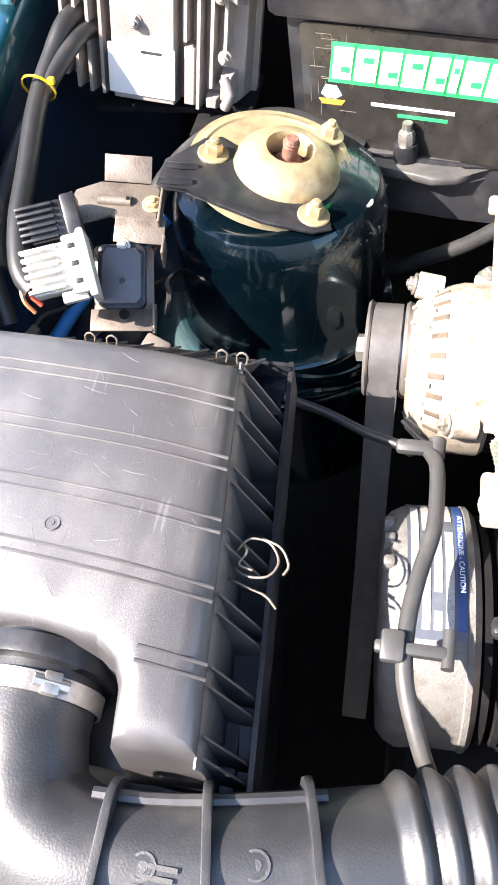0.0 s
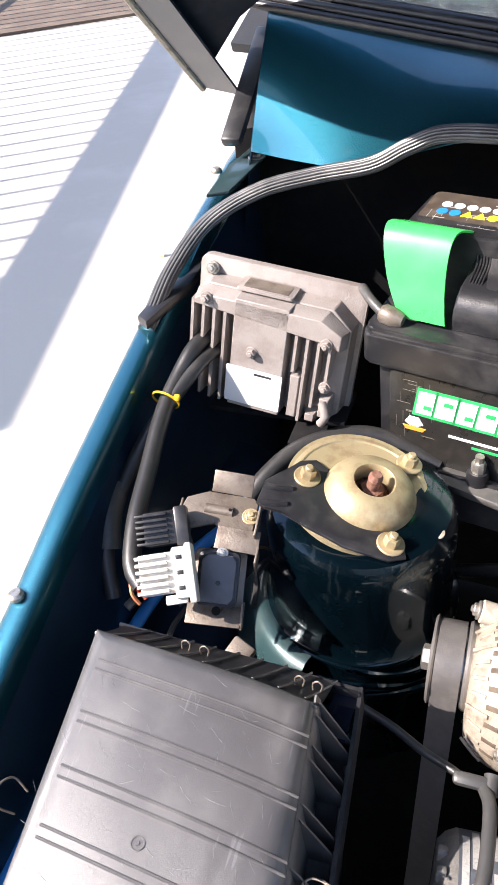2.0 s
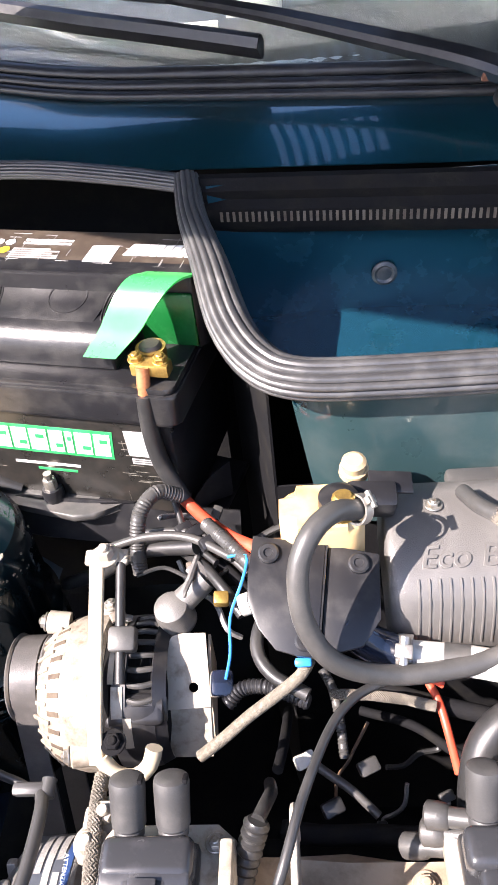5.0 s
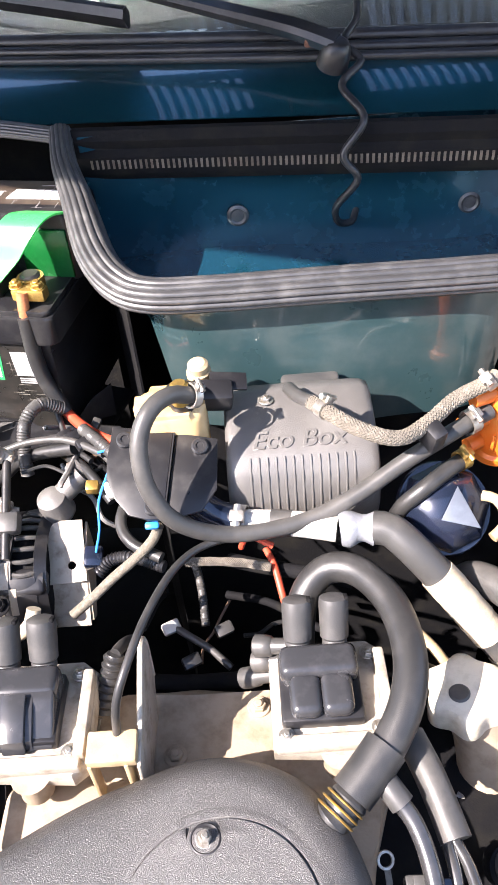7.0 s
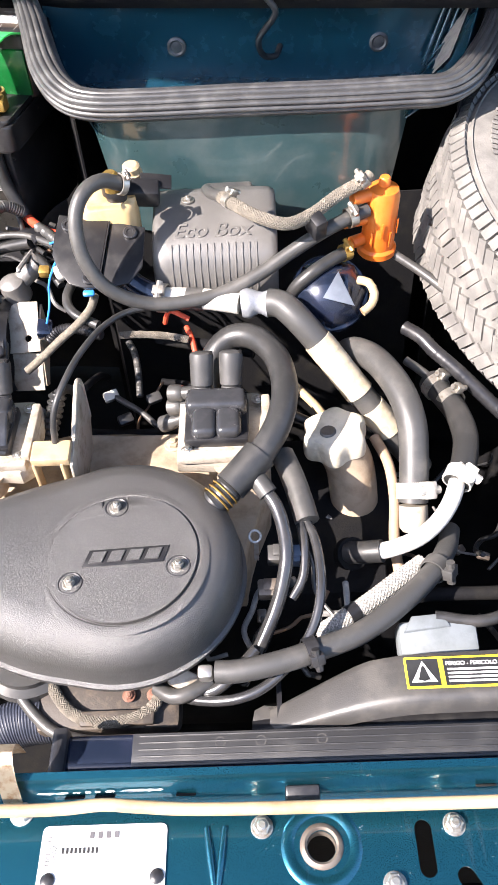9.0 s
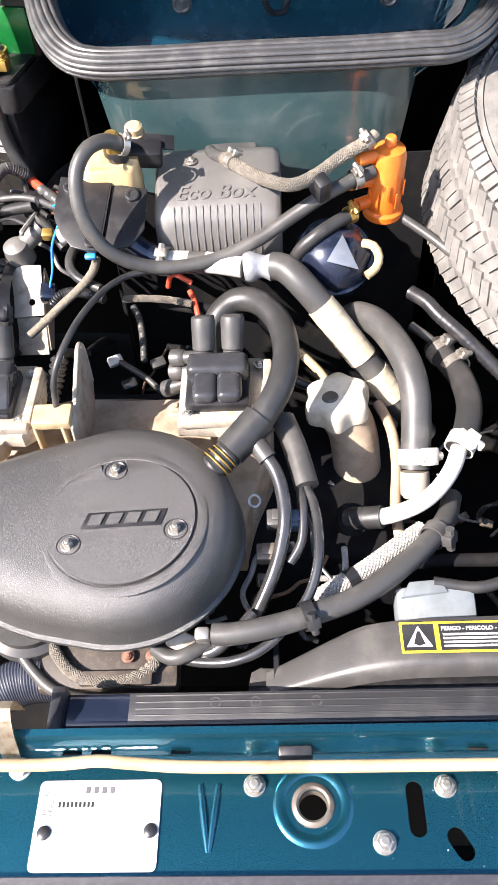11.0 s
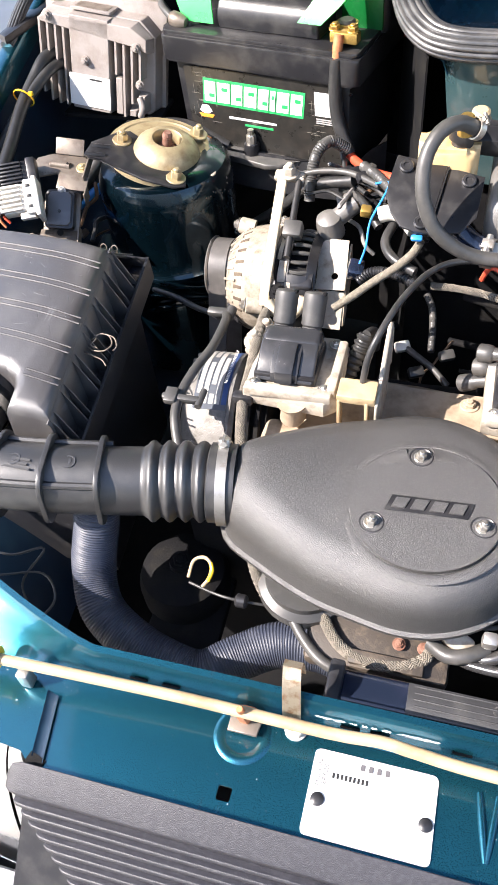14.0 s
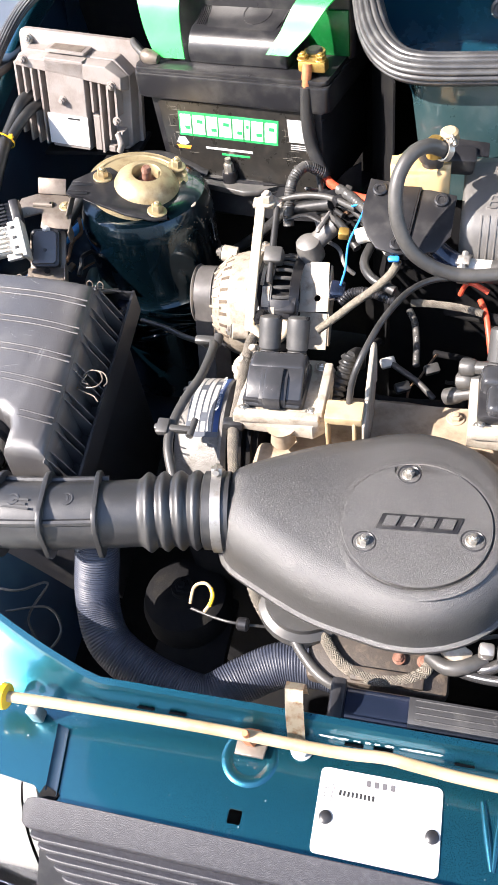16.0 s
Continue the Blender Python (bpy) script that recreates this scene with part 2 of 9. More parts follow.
def box(bm, size, m=None, bev=0.0, seg=2, taper=1.0):
    """A box of that size centred on m's origin; taper scales its lower end."""
    m = m or Matrix()
    vs = [bm.verts.new(m @ Vector((x * size[0] / 2 * (taper if z < 0 else 1), y * size[1] / 2 * (taper if z < 0 else 1), z * size[2] / 2))) for x in (-1, 1) for y in (-1, 1) for z in (-1, 1)]
    fs = [bm.faces.new([vs[i] for i in f]) for f in ((0, 1, 3, 2), (4, 6, 7, 5), (0, 4, 5, 1), (2, 3, 7, 6), (0, 2, 6, 4), (1, 5, 7, 3))]
    if bev:
        es = list({e for f in fs for e in f.edges})
        bmesh.ops.bevel(bm, geom=es, offset=bev, segments=seg, affect='EDGES', profile=0.5)
    return bm


def lathe(bm, prof, m=None, n=28, cap=True):
    """Turns a profile of (radius, height) about m's z axis."""
    m = m or Matrix()
    rings = []
    for r, z in prof:
        rings.append([bm.verts.new(m @ Vector((r * math.cos(2 * math.pi * i / n), r * math.sin(2 * math.pi * i / n), z))) for i in range(n)])
    for a, b in zip(rings, rings[1:]):
        for i in range(n):
            bm.faces.new((a[i], a[(i + 1) % n], b[(i + 1) % n], b[i]))
    if cap:
        bm.faces.new(rings[0][::-1])
        bm.faces.new(rings[-1])
    return bm


def rod(bm, p0, p1, r0, r1=None, n=18):
    d = Vector(p1) - Vector(p0)
    return lathe(bm, [(r0, 0), (r0 if r1 is None else r1, d.length)], frame_at(p0, d), n)


def prism(bm, poly, z0, z1, m=None, bev=0.0, seg=2, holes=()):
    """Extrudes an outline in m's xy plane from z0 to z1, with round or square holes through it."""
    m = m or Matrix()
    if not holes:
        lo = [bm.verts.new(m @ Vector((x, y, z0))) for x, y in poly]
        hi = [bm.verts.new(m @ Vector((x, y, z1))) for x, y in poly]
        n = len(poly)
        f0, f1 = bm.faces.new(lo[::-1]), bm.faces.new(hi)
        for i in range(n):
            bm.faces.new((lo[i], lo[(i + 1) % n], hi[(i + 1) % n], hi[i]))
        if bev:
            bmesh.ops.bevel(bm, geom=list(f1.edges) + list(f0.edges), offset=bev, segments=seg, affect='EDGES', profile=0.5)
        return bm
    edges = []
    for loop in (poly, *holes):
        vs = [bm.verts.new(m @ Vector((x, y, z1))) for x, y in loop]
        edges += [bm.edges.new((vs[i], vs[(i + 1) % len(vs)])) for i in range(len(vs))]
    got = bmesh.ops.triangle_fill(bm, edges=edges, use_beauty=True, use_dissolve=False)
    fs = [g for g in got["geom"] if isinstance(g, bmesh.types.BMFace)]
    ex = bmesh.ops.extrude_face_region(bm, geom=fs)
    down = m.to_3x3() @ Vector((0, 0, z0 - z1))
    bmesh.ops.translate(bm, verts=[g for g in ex["geom"] if isinstance(g, bmesh.types.BMVert)], vec=down)
    return bm


def ring(cx, cy, r, n=24, ry=None, turn=0.0):
    ry = r if ry is None else ry
    c, s = math.cos(turn), math.sin(turn)
    out = []
    for i in range(n):
        a, b = r * math.cos(2 * math.pi * i / n), ry * math.sin(2 * math.pi * i / n)
        out.append((cx + a * c - b * s, cy + a * s + b * c))
    return out


def slot(cx, cy, w, h, turn=0.0, n=8):
    """A stadium outline, w across and h long."""
    r, k = w / 2, h / 2 - w / 2
    out = [(r * math.cos(math.pi * i / n), k + r * math.sin(math.pi * i / n)) for i in range(n + 1)]
    out += [(r * math.cos(math.pi + math.pi * i / n), -k + r * math.sin(math.pi + math.pi * i / n)) for i in range(n + 1)]
    c, s = math.cos(turn), math.sin(turn)
    return [(cx + a * c - b * s, cy + a * s + b * c) for a, b in out]


def rounded(w, h, r, cx=0.0, cy=0.0, n=5):
    out = []
    for sx, sy, a0 in ((1, 1, 0), (-1, 1, 90), (-1, -1, 180), (1, -1, 270)):
        for i in range(n + 1):
            a = radians(a0 + 90 * i / n)
            out.append((cx + sx * (w / 2 - r) + r * math.cos(a), cy + sy * (h / 2 - r) + r * math.sin(a)))
    return out


def glide(pts, step=0.004):
    """Points along a smooth line through pts, at even steps."""
    ps = [Vector(p) for p in pts]
    if len(ps) == 2:
        n = max(1, int((ps[1] - ps[0]).length / step))
        return [ps[0].lerp(ps[1], i / n) for i in range(n + 1)]
    ext = [ps[0] * 2 - ps[1], *ps, ps[-1] * 2 - ps[-2]]
    out = []
    for a, b, c, d in zip(ext, ext[1:], ext[2:], ext[3:]):
        n = max(2, int((c - b).length / step))
        for i in range(n):
            t = i / n
            out.append(0.5 * ((2 * b) + (c - a) * t + (2 * a - 5 * b + 4 * c - d) * t * t + (3 * b - a - 3 * c + d) * t ** 3))
    out.append(ps[-1])
    return out


def sweep(bm, pts, r, sides=12, step=0.005, shape=None, up=None, close=True):
    """A tube along a smooth line. r: a radius, or a function of the metres along it and the whole length. shape: an outline of (side, height) instead of a circle."""
    line = glide(pts, step)
    along, total = [0.0], 0.0
    for a, b in zip(line, line[1:]):
        total += (b - a).length
        along.append(total)
    ref = Vector(up) if up else None
    rings, prev = [], None
    for i, p in enumerate(line):
        t = (line[min(i + 1, len(line) - 1)] - line[max(i - 1, 0)]).normalized()
        if ref is not None:
            x = t.cross(ref).normalized()
        elif prev is None:
            x = t.cross(Vector((0, 0, 1)))
            x = x.normalized() if x.length > 1e-3 else Vector((1, 0, 0))
        else:
            x = (prev - t * prev.dot(t)).normalized()
        prev = x
        y = x.cross(t)
        k = r(along[i], total) if callable(r) else r
        if shape:
            rings.append([bm.verts.new(p + x * a * k + y * b * k) for a, b in shape])
        else:
            rings.append([bm.verts.new(p + (x * math.cos(2 * math.pi * j / sides) + y * math.sin(2 * math.pi * j / sides)) * k) for j in range(sides)])
    n = len(rings[0])
    for a, b in zip(rings, rings[1:]):
        for j in range(n):
            bm.faces.new((a[j], a[(j + 1) % n], b[(j + 1) % n], b[j]))
    if close:
        bm.faces.new(rings[0][::-1])
        bm.faces.new(rings[-1])
    return bm


def ribbed(r, pitch, depth):
    return lambda s, total: r + depth * (0.5 + 0.5 * math.cos(2 * math.pi * s / pitch))


def sheet(bm, fn, nu, nv, thick=0.0):
    """A grid surface fn(u, v) for u, v in 0..1; thick extrudes it along its normals."""
    vs = [[bm.verts.new(fn(i / nu, j / nv)) for j in range(nv + 1)] for i in range(nu + 1)]
    fs = [bm.faces.new((vs[i][j], vs[i + 1][j], vs[i + 1][j + 1], vs[i][j + 1])) for i in range(nu) for j in range(nv)]
    if thick:
        bmesh.ops.recalc_face_normals(bm, faces=fs)
        bmesh.ops.solidify(bm, geom=fs, thickness=thick)
    return bm


def bolt(parent, p, d=(0, 0, 1), r=0.006, mat=None, h=None, washer=1.5, name="bolt", label=""):
    """A hexagon head on a washer, with the stub of its thread."""
    h = h or r * 0.9
    bm = bmesh.new()
    m = frame_at(p, d)
    lathe(bm, [(r * washer, 0), (r * washer, r * 0.18), (r * washer * 0.93, r * 0.26)], m, 20)
    lathe(bm, [(r, r * 0.2), (r, h * 0.85), (r * 0.85, h)], m, 6)
    lathe(bm, [(r * 0.52, h * 0.9), (r * 0.52, h * 1.25), (r * 0.4, h * 1.35)], m, 12)
    return part(name, bm, mat or ZINC, parent, label, angle=30)


def band(parent, p, d, r, w=0.009, mat=None, name="clamp", screw=(0, 0, 1), label="", smooth=True):
    """A hose clamp: a band round the hose with its screw housing."""
    bm = bmesh.new()
    m = frame_at(p, d)
    lathe(bm, [(r, -w / 2), (r + 0.0014, -w / 2), (r + 0.0014, w / 2), (r, w / 2)], m, 28, cap=False)
    s = Vector(screw)
    s = (s - Vector(d).normalized() * s.dot(Vector(d).normalized())).normalized()
    tang = Vector(d).normalized().cross(s)
    box(bm, (w * 0.9, w * 1.1, w * 0.8), frame_at(Vector(p) + s * (r + 0.003), s, tang), 0.001)
    rod(bm, Vector(p) + s * (r + 0.004) - tang * w * 0.9, Vector(p) + s * (r + 0.004) + tang * w * 0.9, w * 0.32, n=8)
    return part(name, bm, mat or STEEL, parent, label)


def weave(pts, r, parent, strands=13, mat=None):
    """The crossing strands of a braided sleeve round a hose."""
    bm = bmesh.new()
    line = glide(pts, 0.0016)
    frames, prev, total = [], None, 0.0
    for i, p in enumerate(line):
        t = (line[min(i + 1, len(line) - 1)] - line[max(i - 1, 0)]).normalized()
        x = t.cross(Vector((0, 0, 1))) if prev is None else prev - t * prev.dot(t)
        x = x.normalized() if x.length > 1e-3 else Vector((1, 0, 0))
        prev = x
        total += (p - line[i - 1]).length if i else 0.0
        frames.append((p, x, x.cross(t), t, total))
    w = math.pi * r / strands * 0.62
    for sense in (-1, 1):
        for k in range(strands):
            last = None
            for p, x, y, t, s in frames:
                a = 2 * math.pi * k / strands + sense * s / r * 0.9
                rr = r + 0.0005 + 0.00035 * sense * math.cos(strands * a)
                out = x * math.cos(a) + y * math.sin(a)
                side = (out.cross(t) * 0.74 - t * 0.67 * sense).normalized() * w
                here = [bm.verts.new(p + out * (rr - 0.0006) - side), bm.verts.new(p + out * rr), bm.verts.new(p + out * (rr - 0.0006) + side)]
                if last:
                    bm.faces.new((last[0], last[1], here[1], here[0]))
                    bm.faces.new((last[1], last[2], here[2], here[1]))
                last = here
    bmesh.ops.recalc_face_normals(bm, faces=bm.faces)
    return tagged(part("braid", bm, mat or BRAID, parent), kind="stuff")


def hose(name, pts, r, mat, label, category="hose", group="", sides=12, step=0.005, kind=""):
    """A single hose or cable as a thing of its own."""
    bm = sweep(bmesh.new(), pts, r, sides, step)
    ob = part(name, bm, mat)
    if mat in (BRAID, PALE_BRAID):
        weave(pts, r, ob, 13, mat)
    return tagged(ob, label, category, group, kind)


def bars(parent, name, m, w, h, rows, mat, seed=1, fill=0.75, lift=0.0003):
    """Rows of print that cannot be read, as plain bars on a label's plane."""
    rnd = random.Random(seed)
    bm = bmesh.new()
    for i in range(rows):
        y = h / 2 - h * (i + 0.5) / rows
        ln = w * (fill + (1 - fill) * rnd.random())
        box(bm, (ln, h / rows * 0.5, lift), m @ Matrix.Translation((-(w - ln) / 2, y, lift / 2)))
    return part(name, bm, mat, parent, smooth=False)


def tile(bm, m, x, y, w, h, lift=0.0003, lean=0.0):
    """A thin printed shape on a plane, with a slant."""
    vs = [(x - w / 2 - lean, y - h / 2), (x + w / 2 - lean, y - h / 2), (x + w / 2 + lean, y + h / 2), (x - w / 2 + lean, y + h / 2)]
    return prism(bm, vs, 0, lift, m)


# ---- setting ----
bm = bmesh.new()
sheet(bm, lambda u, v: Vector((-200 + 400 * u, -200 + 400 * v, 0)), 2, 2)
tagged(part("ground", bm, CONCRETE, smooth=False), "pale sunlit concrete driveway around the parked car", "pavement", kind="structure")
# brown sheet that paints the shaded ground beyond the drive
bm = bmesh.new()
sheet(bm, lambda u, v: Vector((-9 + 8.2 * u, 5.25 + 0.62 * (8.2 * u - 5) + 7 * v, 0.02)), 10, 6, 0.02)
tagged(part("shadow_ground", bm, SHADOW_GROUND), "brown ground sheet coloured as the shadow beyond the concrete driveway", "ground", kind="structure")
# added wall behind the camera, itself never seen
bm = bmesh.new()
box(bm, (14, 0.3, 4.2), Matrix.Translation((0, -7, 2.1)))
tagged(part("wall_front", bm, WALL_M, smooth=False), "cream rendered wall added out of view in front of the car", "wall", kind="structure")
bm = bmesh.new()
sheet(bm, lambda u, v: Vector((-1.25 + 0.024 * u, 2.32 + 0.02 * v, 0.006 + 0.02 * u * v)), 3, 3, 0.0006)
tagged(part("leaf", bm, LEAF_M), "dry yellow leaf lying on the concrete", "leaf")

# gate beside the drive, whose bars and top rail cast the shadows on the concrete
GATE = thing("metal_gate", (-3.3, 1.2, 0), "tall barred metal gate beside the driveway", "gate")
gdir = Vector((-0.24, 0.97, 0)).normalized()
gbase = Vector((-1.40, 1.25, 0)) - Vector((SUN_TRAVEL.x, SUN_TRAVEL.y, 0)) / -SUN_TRAVEL.z * 2.3
for k, (h, w) in enumerate(((2.3, 0.26), (0.75, 0.06))):
    bm = bmesh.new()
    a = gbase
    box(bm, (0.04 if k else 0.05, 6.5, w), frame_at(a + gdir * 3.25 + Vector((0, 0, h)), (0, 0, 1), (gdir.y, -gdir.x, 0)), 0.004)
    part("rail", bm, DARK, GATE)
for i in range(38):
    bm = bmesh.new()
    p = gbase + gdir * (0.1 + i * 0.168)
    rod(bm, p + Vector((0, 0, 0.02)), p + Vector((0, 0, 2.25)), 0.014, n=6)
    part("bar", bm, DARK, GATE)

# ---- car body ----
CAR = thing("car_body", (0.33, 0.4, 0), "teal metallic car body with its engine bay open", "car")


def back_y(x):
    return 0.728 - 0.24 * (x - 0.175) + 0.10 * (x - 0.175) ** 2


def back_z(x):
    return 1.082 + 0.10 * max(0, 0.02 - x)


def front_y(x):
    return 0.674 - 0.14 * max(0, x + 0.02) + 0.35 * max(0, -0.08 - x) ** 1.5 * 3


def front_z(x):
    k = min(1, max(0, (-0.05 - x) / 0.13))
    return 1.056 - 0.035 * k * k * (3 - 2 * k) - 0.12 * max(0, -0.14 - x)


def cowl(u, v):
    x = -0.282 + 1.257 * u
    f = Vector((x, front_y(x), front_z(x)))
    b = Vector((x, back_y(x), back_z(x)))
    p = f.lerp(b, v)
    p.z += 0.005 * math.sin(math.pi * v)
    return p


part("cowl_panel", sheet(bmesh.new(), cowl, 60, 10, 0.0012), PAINT, CAR)

# windscreen, its lower trim and the dark cabin behind
def screen(u, v):
    x = -0.36 + 1.38 * u
    xx = 0.33 + (x - 0.33) * (1 - 0.12 * v)
    return Vector((xx, back_y(x) + 0.035 + 0.62 * v, back_z(x) + 0.014 + 0.44 * v))


glass = part("windscreen", sheet(bmesh.new(), screen, 40, 6, 0.004), GLASS, CAR)
for k in range(3):
    o, h, r = ((0.000, 0.003, 0.0045), (0.011, 0.008, 0.0055), (0.024, 0.014, 0.0070))[k]
    bm = sweep(bmesh.new(), [(-0.345 + 1.35 * i / 24, back_y(-0.345 + 1.35 * i / 24) + o, back_z(-0.345 + 1.35 * i / 24) + h) for i in range(25)], r, 10, 0.02)
    part("screen_trim", bm, PLASTIC, CAR)
bm = bmesh.new()
sheet(bm, lambda u, v: Vector((-0.36 + 1.38 * u, back_y(-0.36 + 1.38 * u) + 0.06 + 0.5 * v, 1.06 + 0.04 * math.sin(math.pi * v))), 30, 8, 0.01)
part("dashboard", bm, INTERIOR, CAR)
glass.visible_shadow = False
SHADE = thing("sunshade", (0.3, 0.86, 1.06), "silver folded foil sunshade lying behind the windscreen", "sunshade")
FOIL = material("silver_foil", (0.34, 0.35, 0.37), 0.42, 0.4, (0.24, 0.25, 0.27), 0.5, 40, 300, 0.6)
PLAIN_PALE = material("plain_off_white", (0.66, 0.64, 0.58), 0.7, 0, (0.58, 0.56, 0.51), 0.5, 12, 300, 0.2)
fold = sheet(bmesh.new(), lambda u, v: Vector((0.14 + 0.62 * u, 0.835 + 0.035 * v - 0.05 * u, 1.060 + 0.018 * math.sin(math.pi * v) + 0.0006 * math.sin(210 * u + 0.6 * math.sin(40 * u)))), 240, 6, 0.0012)
part("foil_roll", fold, FOIL, SHADE)
# upright panels added to fill the pale areas behind the glass
for x0, x1, yy, z1 in ((0.085, 0.140, 0.92, 1.105), (0.146, 0.205, 0.96, 1.16), (0.338, 0.362, 0.95, 1.15), (0.56, 0.70, 0.95, 1.15)):
    bm = box(bmesh.new(), (x1 - x0, 0.004, z1 - 1.055), frame_at(((x0 + x1) / 2, yy, (z1 + 1.055) / 2), (0, -0.35, 1)) , 0.001)
    part("added_panel", bm, PLAIN_PALE, SHADE, "added pale upright panel")
bm = bmesh.new()
box(bm, (1.3, 1.2, 0.02), Matrix.Translation((0.33, 2.1, 1.5)))
part("roof", bm, PAINT, CAR)
bm = bmesh.new()
box(bm, (1.46, 0.03, 0.46), Matrix.Translation((0.33, 1.75, 0.83)), 0.01)
part("cabin_back", bm, INTERIOR, CAR)
for x0, x1 in ((-0.27, 0.09), (0.255, 0.375), (0.40, 0.98)):
    bm = prism(bmesh.new(), rounded(x1 - x0, 0.42, 0.04, (x0 + x1) / 2, 1.12), -0.05, 0.05, Matrix.Translation((0, 1.18, 0)) @ Matrix.Rotation(radians(80), 4, "X"), 0.015, 3)
    part("seat_back", bm, INTERIOR, CAR, "dark seat back")
for x in (-0.345, 1.02):
    part("cabin_side", box(bmesh.new(), (0.02, 0.70, 0.62), Matrix.Translation((x, 1.42, 1.22)), 0.005), INTERIOR, CAR)

# front crossmember with its holes
holes = [ring(0.384, -0.118, 0.0098), slot(0.4535, -0.121, 0.0115, 0.036), slot(0.480, -0.143, 0.012, 0.022, 0.5), rounded(0.010, 0.010, 0.001, 0.137, -0.146, 1)]
outline = [(-0.006, -0.1625), (0.8, -0.1625), (0.8, -0.092), (-0.26, -0.092), (-0.26, -0.128), (-0.14, -0.142), (-0.056, -0.1495), (-0.018, -0.153)]
part("crossmember", prism(bmesh.new(), outline, 0.7312, 0.733, holes=holes), PAINT, CAR)


def lip(u, v):
    x = 0.8 - 1.02 * u
    prof = ((-0.0915, 0.7325), (-0.086, 0.737), (-0.083, 0.742), (-0.080, 0.752), (-0.077, 0.757), (-0.072, 0.7575), (-0.0705, 0.754), (-0.070, 0.69))
    i = v * (len(prof) - 1)
    a, b = prof[int(min(i, len(prof) - 2))], prof[int(min(i, len(prof) - 2)) + 1]
    t = i - int(min(i, len(prof) - 2))
    y, z = a[0] + (b[0] - a[0]) * t, a[1] + (b[1] - a[1]) * t
    up = min(1, max(0, (z - 0.735) / 0.02))
    return Vector((x, y + (0.30 * max(0, 0.010 - x) + 0.7 * max(0, 0.010 - x) ** 2) * up, z + 0.05 * max(0, 0.010 - x) * up))


part("crossmember_lip", sheet(bmesh.new(), lip, 70, 14, 0.0012), PAINT, CAR)
bm = bmesh.new()
sheet(bm, lambda u, v: Vector((-0.006 + 0.806 * u, -0.1625 - 0.004 * math.sin(v * 1.57), 0.733 - 0.06 * v)), 4, 4, 0.0012)
part("front_panel", bm, PAINT, CAR)
for cx, cy, r in ((0.139, -0.104, 0.018), (0.384, -0.118, 0.0240)):
    bm = bmesh.new()
    lathe(bm, [(r + 0.0035, 0.0), (r + 0.002, 0.0010), (r, 0.0014), (r - 0.003, 0.0010), (r - 0.005, 0.0003)], Matrix.Translation((cx, cy, 0.733)), 40, cap=False)
    part("boss", bm, PAINT, CAR)
bm = bmesh.new()
lathe(bm, [(0.0098, -0.012), (0.0100, 0.0006), (0.0116, 0.0020), (0.0140, 0.0012), (0.0148, 0)], Matrix.Translation((0.384, -0.118, 0.7332)), 32, cap=False)
part("hole_collar", bm, BRONZE, CAR)
for a, b in (((0.306, -0.104), (0.3125, -0.147)), ((0.3185, -0.104), (0.3135, -0.147))):
    bm = sweep(bmesh.new(), [(*a, 0.7332), (*b, 0.7329)], lambda s, t: 0.0012 + 0.0014 * math.sin(math.pi * min(1, 0.15 + 0.8 * s / t)), 10)
    part("crease", bm, PAINT, CAR)
# notch drawn as a shade-dark sheet just above the crossmember
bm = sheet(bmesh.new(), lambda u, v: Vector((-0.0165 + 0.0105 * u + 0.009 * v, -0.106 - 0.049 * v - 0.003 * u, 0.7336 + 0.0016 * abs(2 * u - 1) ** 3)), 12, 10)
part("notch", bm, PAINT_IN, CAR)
part("notch_hole", box(bmesh.new(), (0.014, 0.008, 0.001), Matrix.Translation((-0.0035, -0.1575, 0.7340)) @ Matrix.Rotation(-0.3, 4, "Z")), DARK, CAR)
for p in ((0.344, -0.105), (0.475, -0.107), (0.430, -0.142)):
    bolt(CAR, (*p, 0.7332), r=0.0062, mat=ZINC, washer=1.25, h=0.005)
bolt(CAR, (0.176, -0.0915, 0.7335), r=0.007, mat=WHITE_P, washer=1.2, h=0.006)
for x in (0.052, 0.078, 0.214, 0.235, 0.292, 0.500, 0.525):
    box(bm := bmesh.new(), (0.014, 0.0016, 0.005), frame_at((x, -0.0842, 0.741), (0, -0.5, 0.86)), 0.0007)
    part("slot", bm, DARK, CAR)

# fender beside the drive
FX = ((-0.05, 0.700), (0.05, 0.765), (0.15, 0.813), (0.25, 0.845), (0.30, 0.859), (0.38, 0.886), (0.55, 0.93), (0.67, 0.958), (0.80, 0.975), (0.95, 0.985), (1.6, 1.0))


def edge_z(y):
    for (a, za), (b, zb) in zip(FX, FX[1:]):
        if y <= b:
            return za + (zb - za) * (y - a) / (b - a)
    return FX[-1][1]


def fender(u, v):
    y = -0.05 + 1.65 * u
    z = edge_z(y)
    prof = ((-0.300, -0.024), (-0.300, -0.006), (-0.301, -0.001), (-0.303, 0.0005), (-0.318, 0.0005), (-0.323, -0.003), (-0.3245, -0.03), (-0.325, -0.12), (-0.326, -0.3), (-0.326, -0.55))
    i = v * (len(prof) - 1)
    j = int(min(i, len(prof) - 2))
    t = i - j
    x = prof[j][0] + (prof[j + 1][0] - prof[j][0]) * t
    return Vector((x - 0.03 * max(0, y - 0.62), y, z + prof[j][1] + (prof[j + 1][1] - prof[j][1]) * t))


